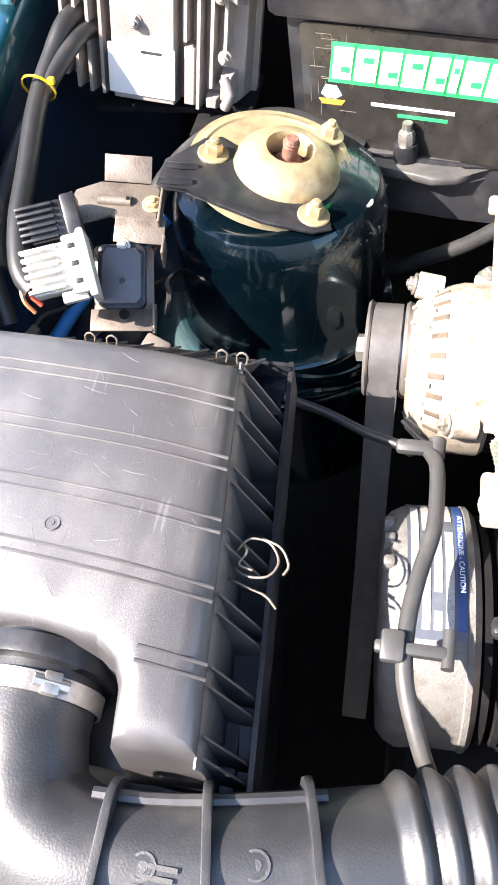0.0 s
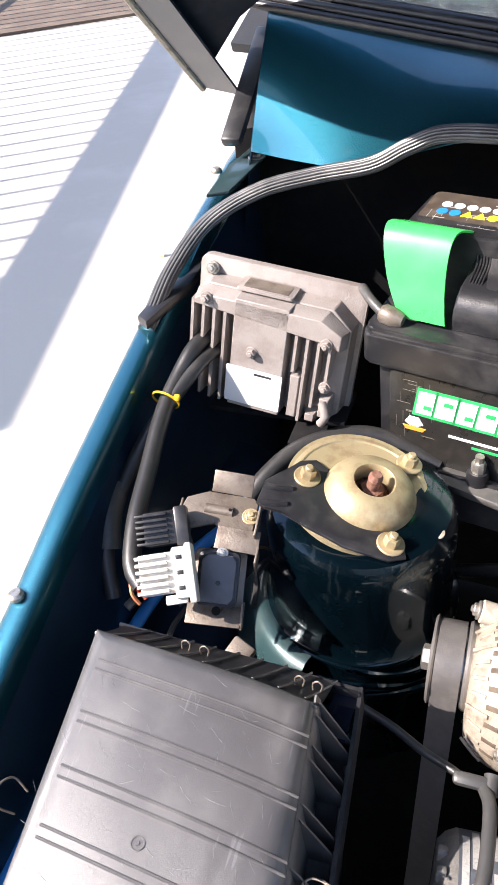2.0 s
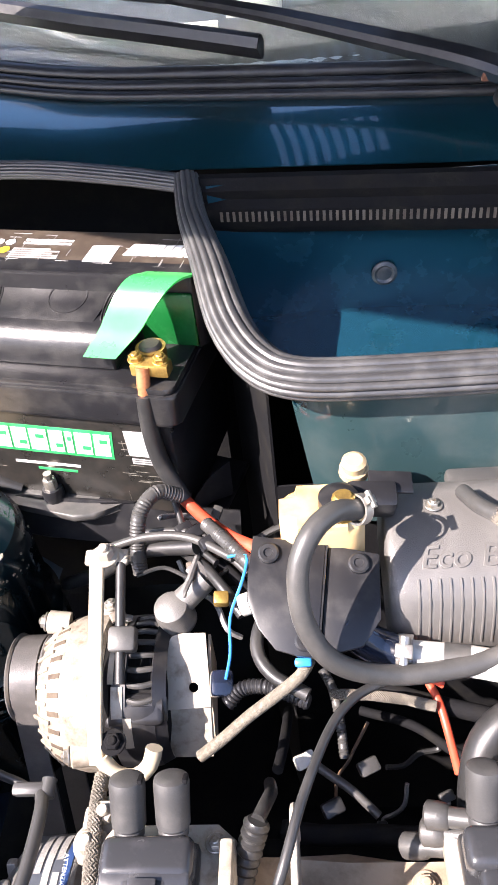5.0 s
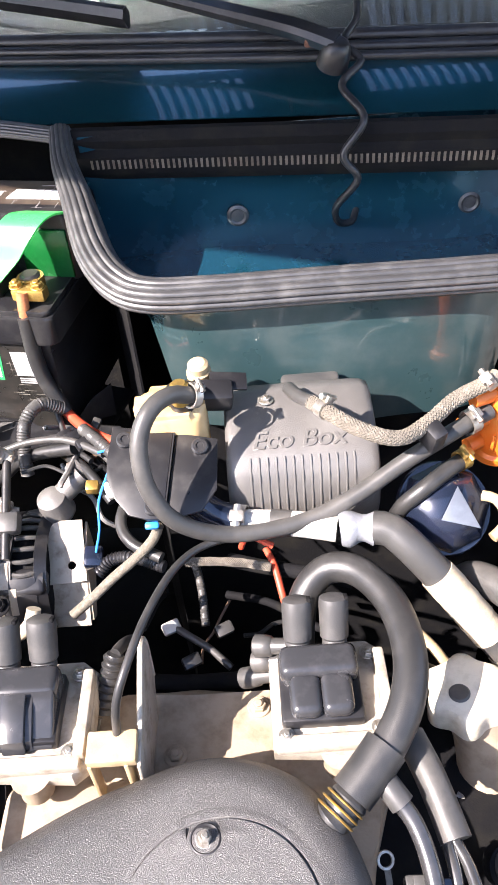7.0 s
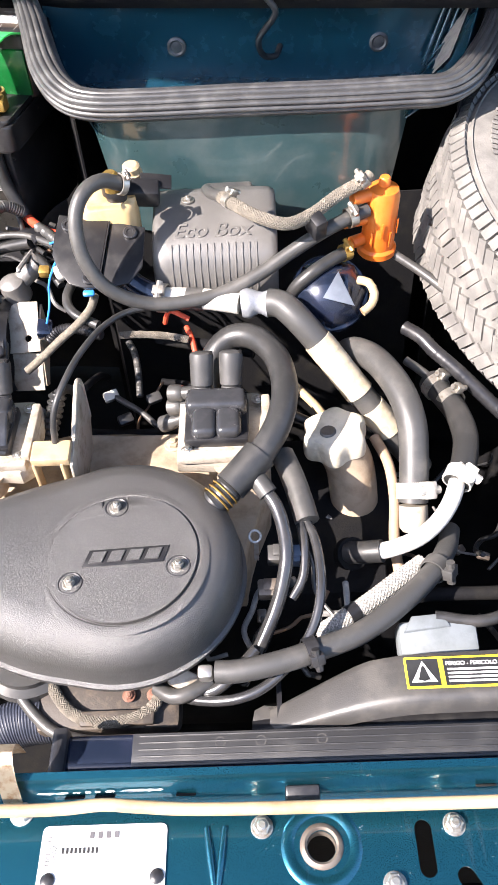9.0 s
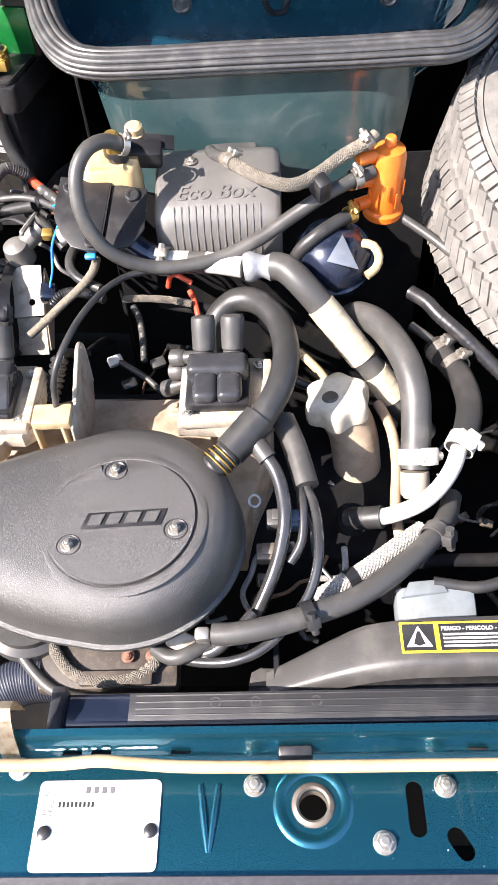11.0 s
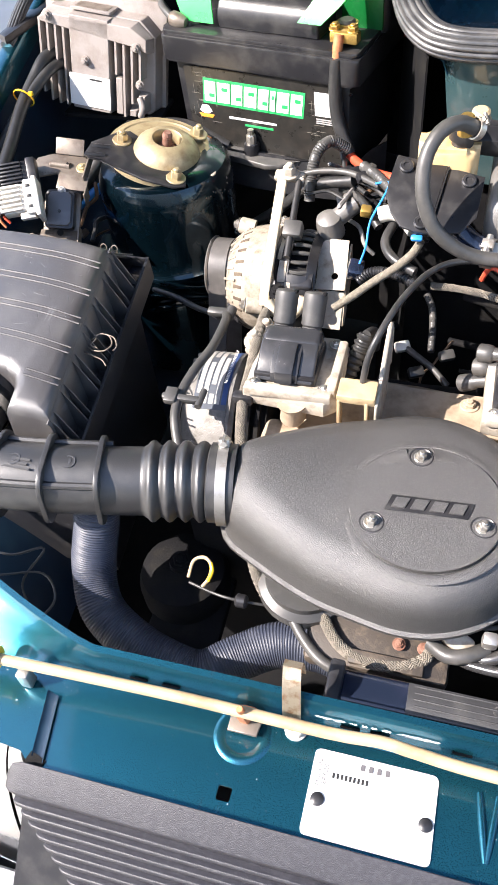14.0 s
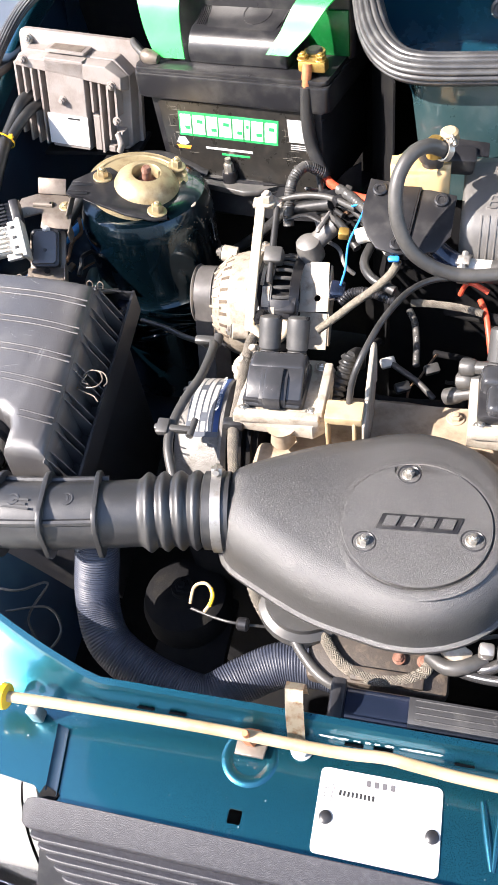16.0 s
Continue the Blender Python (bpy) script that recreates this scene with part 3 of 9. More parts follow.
part("fender", sheet(bmesh.new(), fender, 70, 18, 0.001), PAINT, CAR)
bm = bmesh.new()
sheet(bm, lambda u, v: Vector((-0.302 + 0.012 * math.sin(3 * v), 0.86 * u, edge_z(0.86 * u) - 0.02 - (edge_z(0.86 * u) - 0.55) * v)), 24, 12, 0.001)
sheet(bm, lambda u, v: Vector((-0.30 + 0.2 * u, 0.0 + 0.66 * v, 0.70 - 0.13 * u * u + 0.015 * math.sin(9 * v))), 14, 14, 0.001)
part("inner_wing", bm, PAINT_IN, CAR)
# firewall sheets, near black to give the gaps their deep shade
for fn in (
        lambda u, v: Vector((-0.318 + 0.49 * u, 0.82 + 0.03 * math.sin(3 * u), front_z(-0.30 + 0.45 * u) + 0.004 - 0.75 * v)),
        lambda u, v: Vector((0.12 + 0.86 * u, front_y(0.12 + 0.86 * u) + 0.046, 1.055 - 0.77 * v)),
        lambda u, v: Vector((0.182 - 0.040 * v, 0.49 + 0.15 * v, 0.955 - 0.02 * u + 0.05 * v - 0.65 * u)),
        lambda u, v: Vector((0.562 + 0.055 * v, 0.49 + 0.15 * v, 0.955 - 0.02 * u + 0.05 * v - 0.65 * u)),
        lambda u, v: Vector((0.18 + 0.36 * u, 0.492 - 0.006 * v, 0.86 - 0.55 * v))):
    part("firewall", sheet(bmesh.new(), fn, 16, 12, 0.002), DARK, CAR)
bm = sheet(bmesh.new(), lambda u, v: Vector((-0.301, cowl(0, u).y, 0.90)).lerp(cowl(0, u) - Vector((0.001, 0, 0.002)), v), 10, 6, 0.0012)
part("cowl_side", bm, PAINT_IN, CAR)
bm = prism(bmesh.new(), [(-0.304, 0.695), (-0.284, 0.705), (-0.276, 0.795), (-0.284, 0.835), (-0.298, 0.830), (-0.306, 0.760)], 0.986, 0.990, bev=0.001)
part("hinge_plate", bm, DUSTY_PAINT, CAR, "dusty hinge plate")
bolt(CAR, (-0.284, 0.79, 0.990), r=0.006, mat=ZINC)
# black plastic hinge cover on the fender
bm = bmesh.new()
prism(bm, [(-0.318, 0.545), (-0.305, 0.535), (-0.292, 0.60), (-0.292, 0.66), (-0.312, 0.645)], 0.0, 0.010, Matrix.Translation((0, 0, 0.935)) @ Matrix.Rotation(radians(0), 4, 'X'), 0.003)
part("hinge_cover", bm, PLASTIC, CAR)
for p in ((-0.331, 0.79, 0.972), (-0.317, 0.297, 0.860)):
    bm = bmesh.new()
    lathe(bm, [(0.006, 0), (0.006, 0.003), (0.004, 0.005)], Matrix.Translation(p), 14)
    part("grommet", bm, ZINC, CAR)
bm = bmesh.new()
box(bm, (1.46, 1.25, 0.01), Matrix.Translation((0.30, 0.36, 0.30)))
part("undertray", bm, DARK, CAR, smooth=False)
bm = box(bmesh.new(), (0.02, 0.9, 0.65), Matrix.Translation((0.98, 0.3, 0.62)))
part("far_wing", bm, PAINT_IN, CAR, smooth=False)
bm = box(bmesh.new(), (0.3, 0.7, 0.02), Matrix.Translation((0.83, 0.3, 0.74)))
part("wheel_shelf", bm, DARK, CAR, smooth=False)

# plenum tray between the seals
def plenum_left(u, v):
    a = Vector((0.133, 0.632, 1.028)).lerp(Vector((0.150, 0.645, 0.93)), v)
    b = Vector((0.190, 0.487, 0.968)).lerp(Vector((0.205, 0.495, 0.93)), v)
    return a.lerp(b, u)


def plenum_right(u, v):
    a = Vector((0.606, 0.622, 1.035)).lerp(Vector((0.555, 0.640, 0.93)), v)
    b = Vector((0.556, 0.492, 0.972)).lerp(Vector((0.498, 0.495, 0.93)), v)
    return a.lerp(b, u)


bm = bmesh.new()
sheet(bm, lambda u, v: Vector((0.14 + 0.47 * u, 0.632 - 0.008 * u, 1.05 - 0.135 * v)), 10, 6, 0.001)
sheet(bm, plenum_left, 8, 5, 0.001)
sheet(bm, plenum_right, 8, 5, 0.001)
sheet(bm, lambda u, v: Vector((0.205 - 0.05 * v + (0.295 + 0.10 * v) * u, 0.490 + 0.144 * v, 0.930 + 0.004 * math.sin(6 * u) + 0.006 * (1 - v) ** 3)), 12, 8, 0.001)
part("plenum_tray", bm, PLENUM, CAR)


def bulkhead(u, v):
    w = 1 - 0.12 * v
    x = 0.3555 + (-0.160 + 0.32 * u) * w
    e = math.exp(-((x - 0.36) ** 2 + (0.10 * (v - 0.9)) ** 2) / 0.0016)
    edge = (2 * u - 1) ** 8
    return Vector((x, 0.476 - 0.006 * v - 0.006 * e + 0.022 * edge, 0.962 - 0.125 * v))


part("bulkhead", sheet(bmesh.new(), bulkhead, 40, 20, 0.001), DUSTY_PAINT, CAR, "dusty teal panel")
for p in ((0.278, 0.6265, 0.967), (0.499, 0.6265, 0.962)):
    bm = bmesh.new()
    lathe(bm, [(0.0105, 0), (0.0105, 0.002), (0.008, 0.0035), (0.006, 0.002), (0.003, 0.003)], frame_at(p, (0, -1, 0)), 24)
    part("plug", bm, SEAL, CAR, "black rubber blanking plug")

# pale torn label on the plenum's end wall
bm = bmesh.new()
rnd = random.Random(12)
off = Vector((-0.0012, -0.0010, 0.0012))
cols = [[bm.verts.new(plenum_right(0.20 + 0.46 * i / 14, 0.16 + 0.40 * j + (rnd.uniform(-0.06, 0.06) if j else 0.10 * i / 14)) + off) for j in (0, 1)] for i in range(15)]
for a, b in zip(cols, cols[1:]):
    bm.faces.new((a[0], b[0], b[1], a[1]))
tagged(part("torn_label", bm, material("brown_paper_remains", (0.34, 0.31, 0.27), 0.8, 0, (0.16, 0.15, 0.14), 0.5, 90, 700, 0.3), smooth=False), "torn brown paper label stuck to the plenum wall", "label")
# bright pressed crease where the plenum walls meet
for k in (0.0, 0.007, 0.015):
    bm = sweep(bmesh.new(), [(0.548 + k + 0.030 * t, 0.6235 - 0.05 * k - 0.010 * (1 - t), 0.940 + 0.098 * t) for t in (0, 0.25, 0.5, 0.75, 1.0)], lambda s, t: 0.0022, 10)
    part("pressed_crease", bm, PLENUM, CAR)

# dust and chips on the front paint
rnd = random.Random(8)
bm = bmesh.new()
for i in range(420):
    q = rnd.uniform(0.00015, 0.0004) * (2.2 if rnd.random() < 0.04 else 1.0)
    if i < 300:
        m = Matrix.Translation((rnd.uniform(-0.2, 0.78), rnd.uniform(-0.160 if i % 3 else -0.12, -0.094), 0.7331))
        if m.translation.x < 0 and m.translation.y < -0.14:
            continue
    elif i < 340:
        continue
    else:
        y = rnd.uniform(0.05, 0.95)
        m = frame_at((-0.306 - 0.03 * max(0, y - 0.62) - rnd.uniform(0, 0.018), y, edge_z(y) + 0.0006), (0, -0.25, 1))
    prism(bm, [(q * rnd.uniform(0.6, 1.3) * math.cos(k * 1.05), q * rnd.uniform(0.6, 1.3) * math.sin(k * 1.05)) for k in range(6)], -0.0003, 0.00025, m)
tagged(part("paint_speck", bm, material("pale_dust_speck", (0.16, 0.24, 0.27), 0.6), CAR, smooth=False), kind="stuff")

# rubber seals
ridge = []
for i in range(84):
    a = 2 * math.pi * i / 84
    rr = 1 + 0.15 * (abs(math.cos(7 * a)) ** 0.55 - 0.6)
    ridge.append((1.0 * rr * math.cos(a), 0.85 * rr * math.sin(a)))


def ends(s, total):
    """Radius of the plenum seal: slimmer where it climbs to the cowl."""
    k = min(1.0, min(s, total - s) / 0.15)
    return 0.0098 + 0.0057 * k * k * (3 - 2 * k)


def seal(pts, r, label):
    ob = part("rubber_seal", sweep(bmesh.new(), pts, r, shape=ridge, up=(0, -0.2, 1), step=0.006), SEAL)
    return tagged(ob, label, "seal")


seal([(-0.312, 0.545, 0.93), (-0.307, 0.60, 0.957), (-0.285, 0.645, 0.985), (-0.24, 0.668, 1.008), (-0.19, 0.678, 1.020), (-0.140, 0.679, 1.031), (-0.108, 0.679, 1.048), (-0.075, 0.676, 1.060), (0.0, 0.663, 1.062), (0.07, 0.651, 1.056), (0.124, 0.641, 1.049)], 0.0078, "grey rubber weather seal along the battery side of the cowl")
seal([(0.124, 0.643, 1.053), (0.130, 0.605, 1.037), (0.143, 0.566, 1.018), (0.158, 0.520, 0.992), (0.178, 0.489, 0.980), (0.205, 0.474, 0.976), (0.26, 0.471, 0.975), (0.34, 0.471, 0.975), (0.44, 0.471, 0.974), (0.505, 0.470, 0.975), (0.538, 0.472, 0.975), (0.560, 0.487, 0.977), (0.580, 0.516, 0.981), (0.602, 0.558, 0.992), (0.618, 0.60, 1.010), (0.628, 0.625, 1.03)], ends, "thick ribbed rubber seal round the plenum opening")
strip = thing("seal_strip", (0.35, 0.63, 1.02), "black rubber sealing strip with a toothed clip", "seal")
bm = bmesh.new()
sweep(bm, [(0.125, 0.642, 1.030), (0.36, 0.609, 1.030), (0.62, 0.573, 1.030)], 1, shape=[(-0.010, 0.022), (0.004, 0.024), (0.010, 0.016), (0.007, 0.008), (0.012, 0.002), (0.012, -0.012), (0.006, -0.020), (-0.010, -0.020)], up=(0, 0, 1), step=0.02)
part("strip", bm, DARK, strip)
bm = bmesh.new()
for i in range(88):
    box(bm, (0.0022, 0.0012, 0.008), Matrix.Translation((0.150 + i * 0.005, 0.6265 - 0.0007 * i, 1.026)))
part("clip_teeth", bm, BRONZE, strip, "row of small grey clip teeth", smooth=False)

# raised bonnet over the bay
HOOD = thing("bonnet", (-0.33, 0.783, 1.067), "raised teal bonnet with a folded edge", "car bonnet")


# side profile of the bonnet, from the hinge up
SIDE = ((0.912, 1.024), (0.750, 1.159), (0.578, 1.2960), (0.400, 1.4550), (0.245, 1.6090), (0.090, 1.7700))


def hood(u, v, lift=0.0):
    x = -0.385 + 1.43 * u
    k = 1 - abs((x - 0.33) / 0.715) ** 8
    j = min(int(v * 5), 4)
    (ya, za), (yb, zb) = SIDE[j], SIDE[j + 1]
    t = v * 5 - j
    return Vector((x, ya + (yb - ya) * t - (0.045 + 0.05 * (1 - v) ** 3) * k - lift * 0.68, za + (zb - za) * t + (0.10 * (1 - 0.5 * v) + 0.06 * (1 - v) ** 3) * k - lift * 0.735))


SLOTS = [(x0 + 0.0142 * i, x0 + 0.0142 * i + 0.0082) for x0, n in ((0.174, 8), (0.412, 10)) for i in range(n)]


def hood_panel(u0, u1, lift):
    """The bonnet as one sheet with two rows of air slots cut through it."""
    cuts = [((a + 0.385) / 1.43, (b + 0.385) / 1.43) for a, b in SLOTS]
    us = sorted({u0 + (u1 - u0) * i / 30 for i in range(31)} | {c for pair in cuts for c in pair})
    vs = sorted({i / 15 for i in range(16)} | {0.05, 0.19})
    bm = bmesh.new()
    grid = [[bm.verts.new(hood(u, v, lift)) for v in vs] for u in us]
    fs = []
    for i in range(len(us) - 1):
        for j in range(len(vs) - 1):
            mu, mv = (us[i] + us[i + 1]) / 2, (vs[j] + vs[j + 1]) / 2
            if 0.05 < mv < 0.19 and any(a < mu < b for a, b in cuts):
                continue
            fs.append(bm.faces.new((grid[i][j], grid[i + 1][j], grid[i + 1][j + 1], grid[i][j + 1])))
    bmesh.ops.recalc_face_normals(bm, faces=fs)
    bmesh.ops.solidify(bm, geom=fs, thickness=0.002)
    return bm


part("skin", hood_panel(0.0, 1.0, 0.0), PAINT, HOOD)
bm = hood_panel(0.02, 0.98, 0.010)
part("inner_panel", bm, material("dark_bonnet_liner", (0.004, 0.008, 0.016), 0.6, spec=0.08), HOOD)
bm = bmesh.new()
sheet(bm, lambda u, v: hood(0.0, u) + Vector((0.04 * v, 0.012 * v, -0.012 * v)), 10, 3, 0.003)
part("inner_rim", bm, PAINT_IN, HOOD)
bm = sweep(bmesh.new(), [hood(0, i / 5) + Vector((-0.002, 0, -0.004)) for i in range(6)], 0.004, 8)
part("folded_edge", bm, ALU, HOOD, "pale worn folded edge")
bm = bmesh.new()
box(bm, (0.022, 0.16, 0.012), frame_at((-0.305, 0.845, 1.045), (0, -0.45, 0.9)), 0.004)
box(bm, (0.03, 0.05, 0.05), Matrix.Translation((-0.312, 0.90, 1.0)), 0.006)
part("hinge_arm", bm, PLASTIC, HOOD, "black hinge arm")


# ---- front of the bay ----
PL = thing("data_plate", (0.236, -0.13, 0.7332), "white rectangular data plate riveted to the crossmember", "plate")
bm = prism(bmesh.new(), rounded(0.086, 0.058, 0.004, 0.236, -0.1295), 0.7332, 0.7344, bev=0.0003)
part("plate_sheet", bm, WHITE_LABEL, PL)
for x, y in ((0.2005, -0.1345), (0.2735, -0.1335)):
    bm = lathe(bmesh.new(), [(0.0048, 0), (0.0046, 0.0012), (0.003, 0.0022), (0.001, 0.0024)], Matrix.Translation((x, y, 0.7344)), 18)
    part("rivet", bm, PLASTIC, PL, "black plastic rivet")
m = Matrix.Translation((0.236, -0.107, 0.7344))
for i in range(4):
    bm = tile(bmesh.new(), m, -0.0085 + i * 0.0057, 0, 0.0030, 0.0042)
    part("maker_mark", bm, FADED_INK, PL, smooth=False)
for i in range(9):
    part("number_bar", tile(bmesh.new(), Matrix.Translation((0.2085 + 0.0029 * i, -0.1165, 0.7344)), 0, 0, 0.0016, 0.0036), BLACK_INK, PL, smooth=False)
for dx, body in ((0.0, "MADE IN"), (0.0042, "BRAZIL")):
    word = bpy.data.curves.new("origin_word", 'FONT')
    word.body = body
    word.size = 0.0046
    word.extrude = 0.0001
    word.align_x = 'CENTER'
    word.materials.append(FADED_INK)
    wo = new("origin_word", word)
    wo.matrix_basis = Matrix.Translation((0.2000 + dx, -0.1165, 0.7345)) @ Matrix.Rotation(radians(90), 4, 'Z')
    wo.parent = PL
    wo.matrix_parent_inverse = Matrix.Translation(PL.location).inverted()

ROD = thing("prop_rod", (0.3, -0.1, 0.758), "cream painted bonnet prop rod lying along the crossmember", "rod")
bm = sweep(bmesh.new(), [(-0.062, -0.1025, 0.7645), (0.0, -0.1, 0.763), (0.1, -0.0975, 0.7615), (0.2, -0.0975, 0.760), (0.238, -0.0955, 0.7605), (0.262, -0.097, 0.759), (0.32, -0.0995, 0.757), (0.5, -0.1, 0.757), (0.72, -0.1, 0.757)], 0.0043, 14, 0.008)
part("bar", bm, CREAM, ROD)
bm = lathe(bmesh.new(), [(0.006, -0.016), (0.0105, -0.015), (0.0115, -0.011), (0.0085, -0.008), (0.008, 0.0), (0.0085, 0.003), (0.0118, 0.006), (0.0112, 0.011), (0.006, 0.012)], frame_at((-0.061, -0.1025, 0.7644), (1, 0.02, 0)) @ Matrix.Scale(0.88, 4), 22)
part("grommet", bm, YELLOW_P, ROD, "yellow plastic pivot bush")
bm = box(bmesh.new(), (0.010, 0.010, 0.020), Matrix.Translation((-0.033, -0.104, 0.745)), 0.002)
part("clip", bm, STEEL, ROD)

STK = thing("torn_sticker", (0.236, -0.083, 0.745), "torn white sticker strip on the crossmember lip", "sticker")
rnd = random.Random(5)
bm = bmesh.new()
lipm = frame_at((0, -0.0843, 0.7452), (0, -0.80, 0.60))
for x0, x1, h in ((0.188, 0.211, 0.0011), (0.213, 0.219, 0.0008), (0.222, 0.2265, 0.0012), (0.2285, 0.233, 0.0010), (0.236, 0.243, 0.0011), (0.246, 0.277, 0.0016)):
    vs = []
    for i in range(13):
        q = h * rnd.uniform(0.55, 1.0) * (1 - abs(i / 6 - 1) ** 6)
        vs.append([bm.verts.new(lipm @ Vector((x0 + (x1 - x0) * i / 12, d + rnd.uniform(-0.0003, 0.0003), 0.0))) for d in (-q, q)])
    for a, b in zip(vs, vs[1:]):
        bm.faces.new((a[0], b[0], b[1], a[1]))
part("strip", bm, material("greyed_sticker_paper", (0.34, 0.37, 0.38), 0.6, 0, (0.10, 0.17, 0.19), 0.55, 500, 900, 0.1), STK, smooth=False)

RUSTY_STRAP = material("rust_stained_zinc", (0.42, 0.36, 0.27), 0.45, 0.4, (0.24, 0.13, 0.06), 0.5, 120, 700, 0.2)
BR = thing("radiator_bracket", (0.17, -0.08, 0.733), "rust-stained steel strap hooked over the crossmember lip", "bracket")
bm2 = bmesh.new()
line = [(-0.0905, 0.736), (-0.0880, 0.746), (-0.0800, 0.764), (-0.0720, 0.7735), (-0.0640, 0.7765), (-0.0575, 0.7735), (-0.0545, 0.765), (-0.0535, 0.745)]
vs = [[bm2.verts.new((0.1735 - 0.005 * min(1, i / 4) + dx, y, z)) for dx in (-0.0068, 0.0068)] for i, (y, z) in enumerate(line)]
fs = [bm2.faces.new((a[0], a[1], b[1], b[0])) for a, b in zip(vs, vs[1:])]
bmesh.ops.solidify(bm2, geom=fs, thickness=0.0022)
part("strap", bm2, RUSTY_STRAP, BR, bevel=0.0006)
bolt(BR, (0.139, -0.0925, 0.7365), (0, -0.2, 1), 0.0055, COPPER, 0.026, 1.8)
bm = prism(bmesh.new(), [(0.128, -0.105), (0.150, -0.105), (0.152, -0.088), (0.128, -0.088)], 0.737, 0.740, bev=0.0008)
part("foot", bm, BRONZE, BR)
bm = box(bmesh.new(), (0.024, 0.011, 0.010), frame_at((0.373, -0.0865, 0.7425), (0, -0.35, 1)), 0.002)
tagged(part("edge_clip", bm, PLASTIC), "small black plastic clip on the crossmember", "clip")

# grille of stacked slats
GR = thing("grille", (0.36, -0.18, 0.6), "dark grained plastic front grille with stacked slats", "grille")
for i in range(20):
    bm = bmesh.new()
    x0 = -0.021 + 0.0072 * i
    prof = [(0.002, -0.001), (-0.0050, 0.0004), (-0.0064, -0.0008), (-0.0066, -0.0028), (-0.005, -0.0038), (0.002, -0.0040)]
    y0, z0 = -0.1735 - 0.0050 * i - (0.0022 if i else 0.0), 0.7285 - 0.0040 * i - (0.0030 if i else 0)
    if i == 0:
        prof = [(0.0115, 0.0130), (-0.004, 0.0020), (-0.0075, -0.001), (-0.0075, -0.007), (-0.004, -0.0085), (0.0115, -0.0085)]
    rings = []
    for k, x in enumerate((x0, x0 + 0.004, x0 + 0.012, 0.80)):
        sc = (0.5, 0.85, 1, 1)[k]
        rings.append([bm.verts.new((x, y0 + a * sc, z0 - 0.004 * (1 - sc) + b * sc)) for a, b in prof])
    for a, b in zip(rings, rings[1:]):
        for j in range(6):
            bm.faces.new((a[j], a[(j + 1) % 6], b[(j + 1) % 6], b[j]))
    bm.faces.new(rings[0])
    bm.faces.new(rings[-1][::-1])
    part("slat", bm, GRILLE_M, GR, bevel=0.0008)
bm = bmesh.new()
sheet(bm, lambda u, v: Vector((-0.01 + 0.81 * u, -0.172 - 0.085 * v, 0.716 - 0.075 * v)), 4, 4, 0.003)
part("backing", bm, PLASTIC, GR)
# black bar placed as the shadow line between crossmember and grille
bm = box(bmesh.new(), (0.80, 0.012, 0.004), Matrix.Translation((0.40, -0.169, 0.7205)))
part("gap_shadow", bm, PLASTIC, GR, smooth=False)

LAMP = thing("headlamp", (-0.12, -0.18, 0.66), "clear ribbed headlamp beside the grille", "headlamp")
bm = sheet(bmesh.new(), lambda u, v: Vector((-0.27 + 0.235 * u + 0.018 * v, -0.148 - 0.012 * math.sin(1.57 * v) - 0.05 * v + 0.02 * (1 - u), 0.722 - 0.015 * (1 - math.cos(1.57 * v)) - 0.10 * v * v)), 20, 12, 0.003)
part("lens", bm, LAMP_GLASS, LAMP, "clear glass lens")
bm = sheet(bmesh.new(), lambda u, v: Vector((-0.27 + 0.235 * u, -0.138 - 0.05 * v, 0.712 - 0.12 * v)), 6, 6, 0.002)
part("reflector", bm, MIRROR_M, LAMP)
bm = box(bmesh.new(), (0.25, 0.02, 0.02), Matrix.Translation((-0.15, -0.126, 0.718)), 0.004)
part("housing", bm, PLASTIC, LAMP)
BUMP = thing("bumper", (0.3, -0.24, 0.4), "grey grained plastic front bumper", "bumper")
bm = sheet(bmesh.new(), lambda u, v: Vector((-0.42 + 1.3 * u, -0.215 - 0.09 * math.sin(1.57 * v) + 0.25 * max(0, 0.25 - u), 0.615 - 0.05 * v - 0.2 * v * v)), 20, 8, 0.004)
part("shell", bm, material("sun_bleached_bumper", (0.20, 0.20, 0.21), 0.6, 0, (0.3, 0.3, 0.3), 0.5, 12, 500, 0.5), BUMP)

# radiator and fan shroud
RAD = thing("radiator", (0.47, -0.05, 0.35), "black radiator with a ribbed plastic top tank", "radiator")
bm = box(bmesh.new(), (0.60, 0.030, 0.036), Matrix.Translation((0.496, -0.0505, 0.7155)), 0.006, 3)
part("top_tank", bm, NAVY, RAD)
# grey strip colours the lit tank top; navy body takes its shade
part("ribbed_strip", box(bmesh.new(), (0.53, 0.024, 0.0012), Matrix.Translation((0.515, -0.0500, 0.7340)), 0.0004), DUCT, RAD, "ribbed strip toned grey as the tank's lit top")
for i in range(5):
    bm = box(bmesh.new(), (0.52, 0.0012, 0.0012), Matrix.Translation((0.515, -0.0600 + i * 0.005, 0.7347)), 0.0004)
    part("tank_rib", bm, DUCT, RAD)
bm = box(bmesh.new(), (0.012, 0.040, 0.045), Matrix.Translation((0.196, -0.052, 0.716)), 0.003)
part("end_bracket", bm, PLASTIC, RAD)
bm = box(bmesh.new(), (0.58, 0.026, 0.34), Matrix.Translation((0.496, -0.0505, 0.527)), 0.003)
part("core", bm, DARK, RAD)
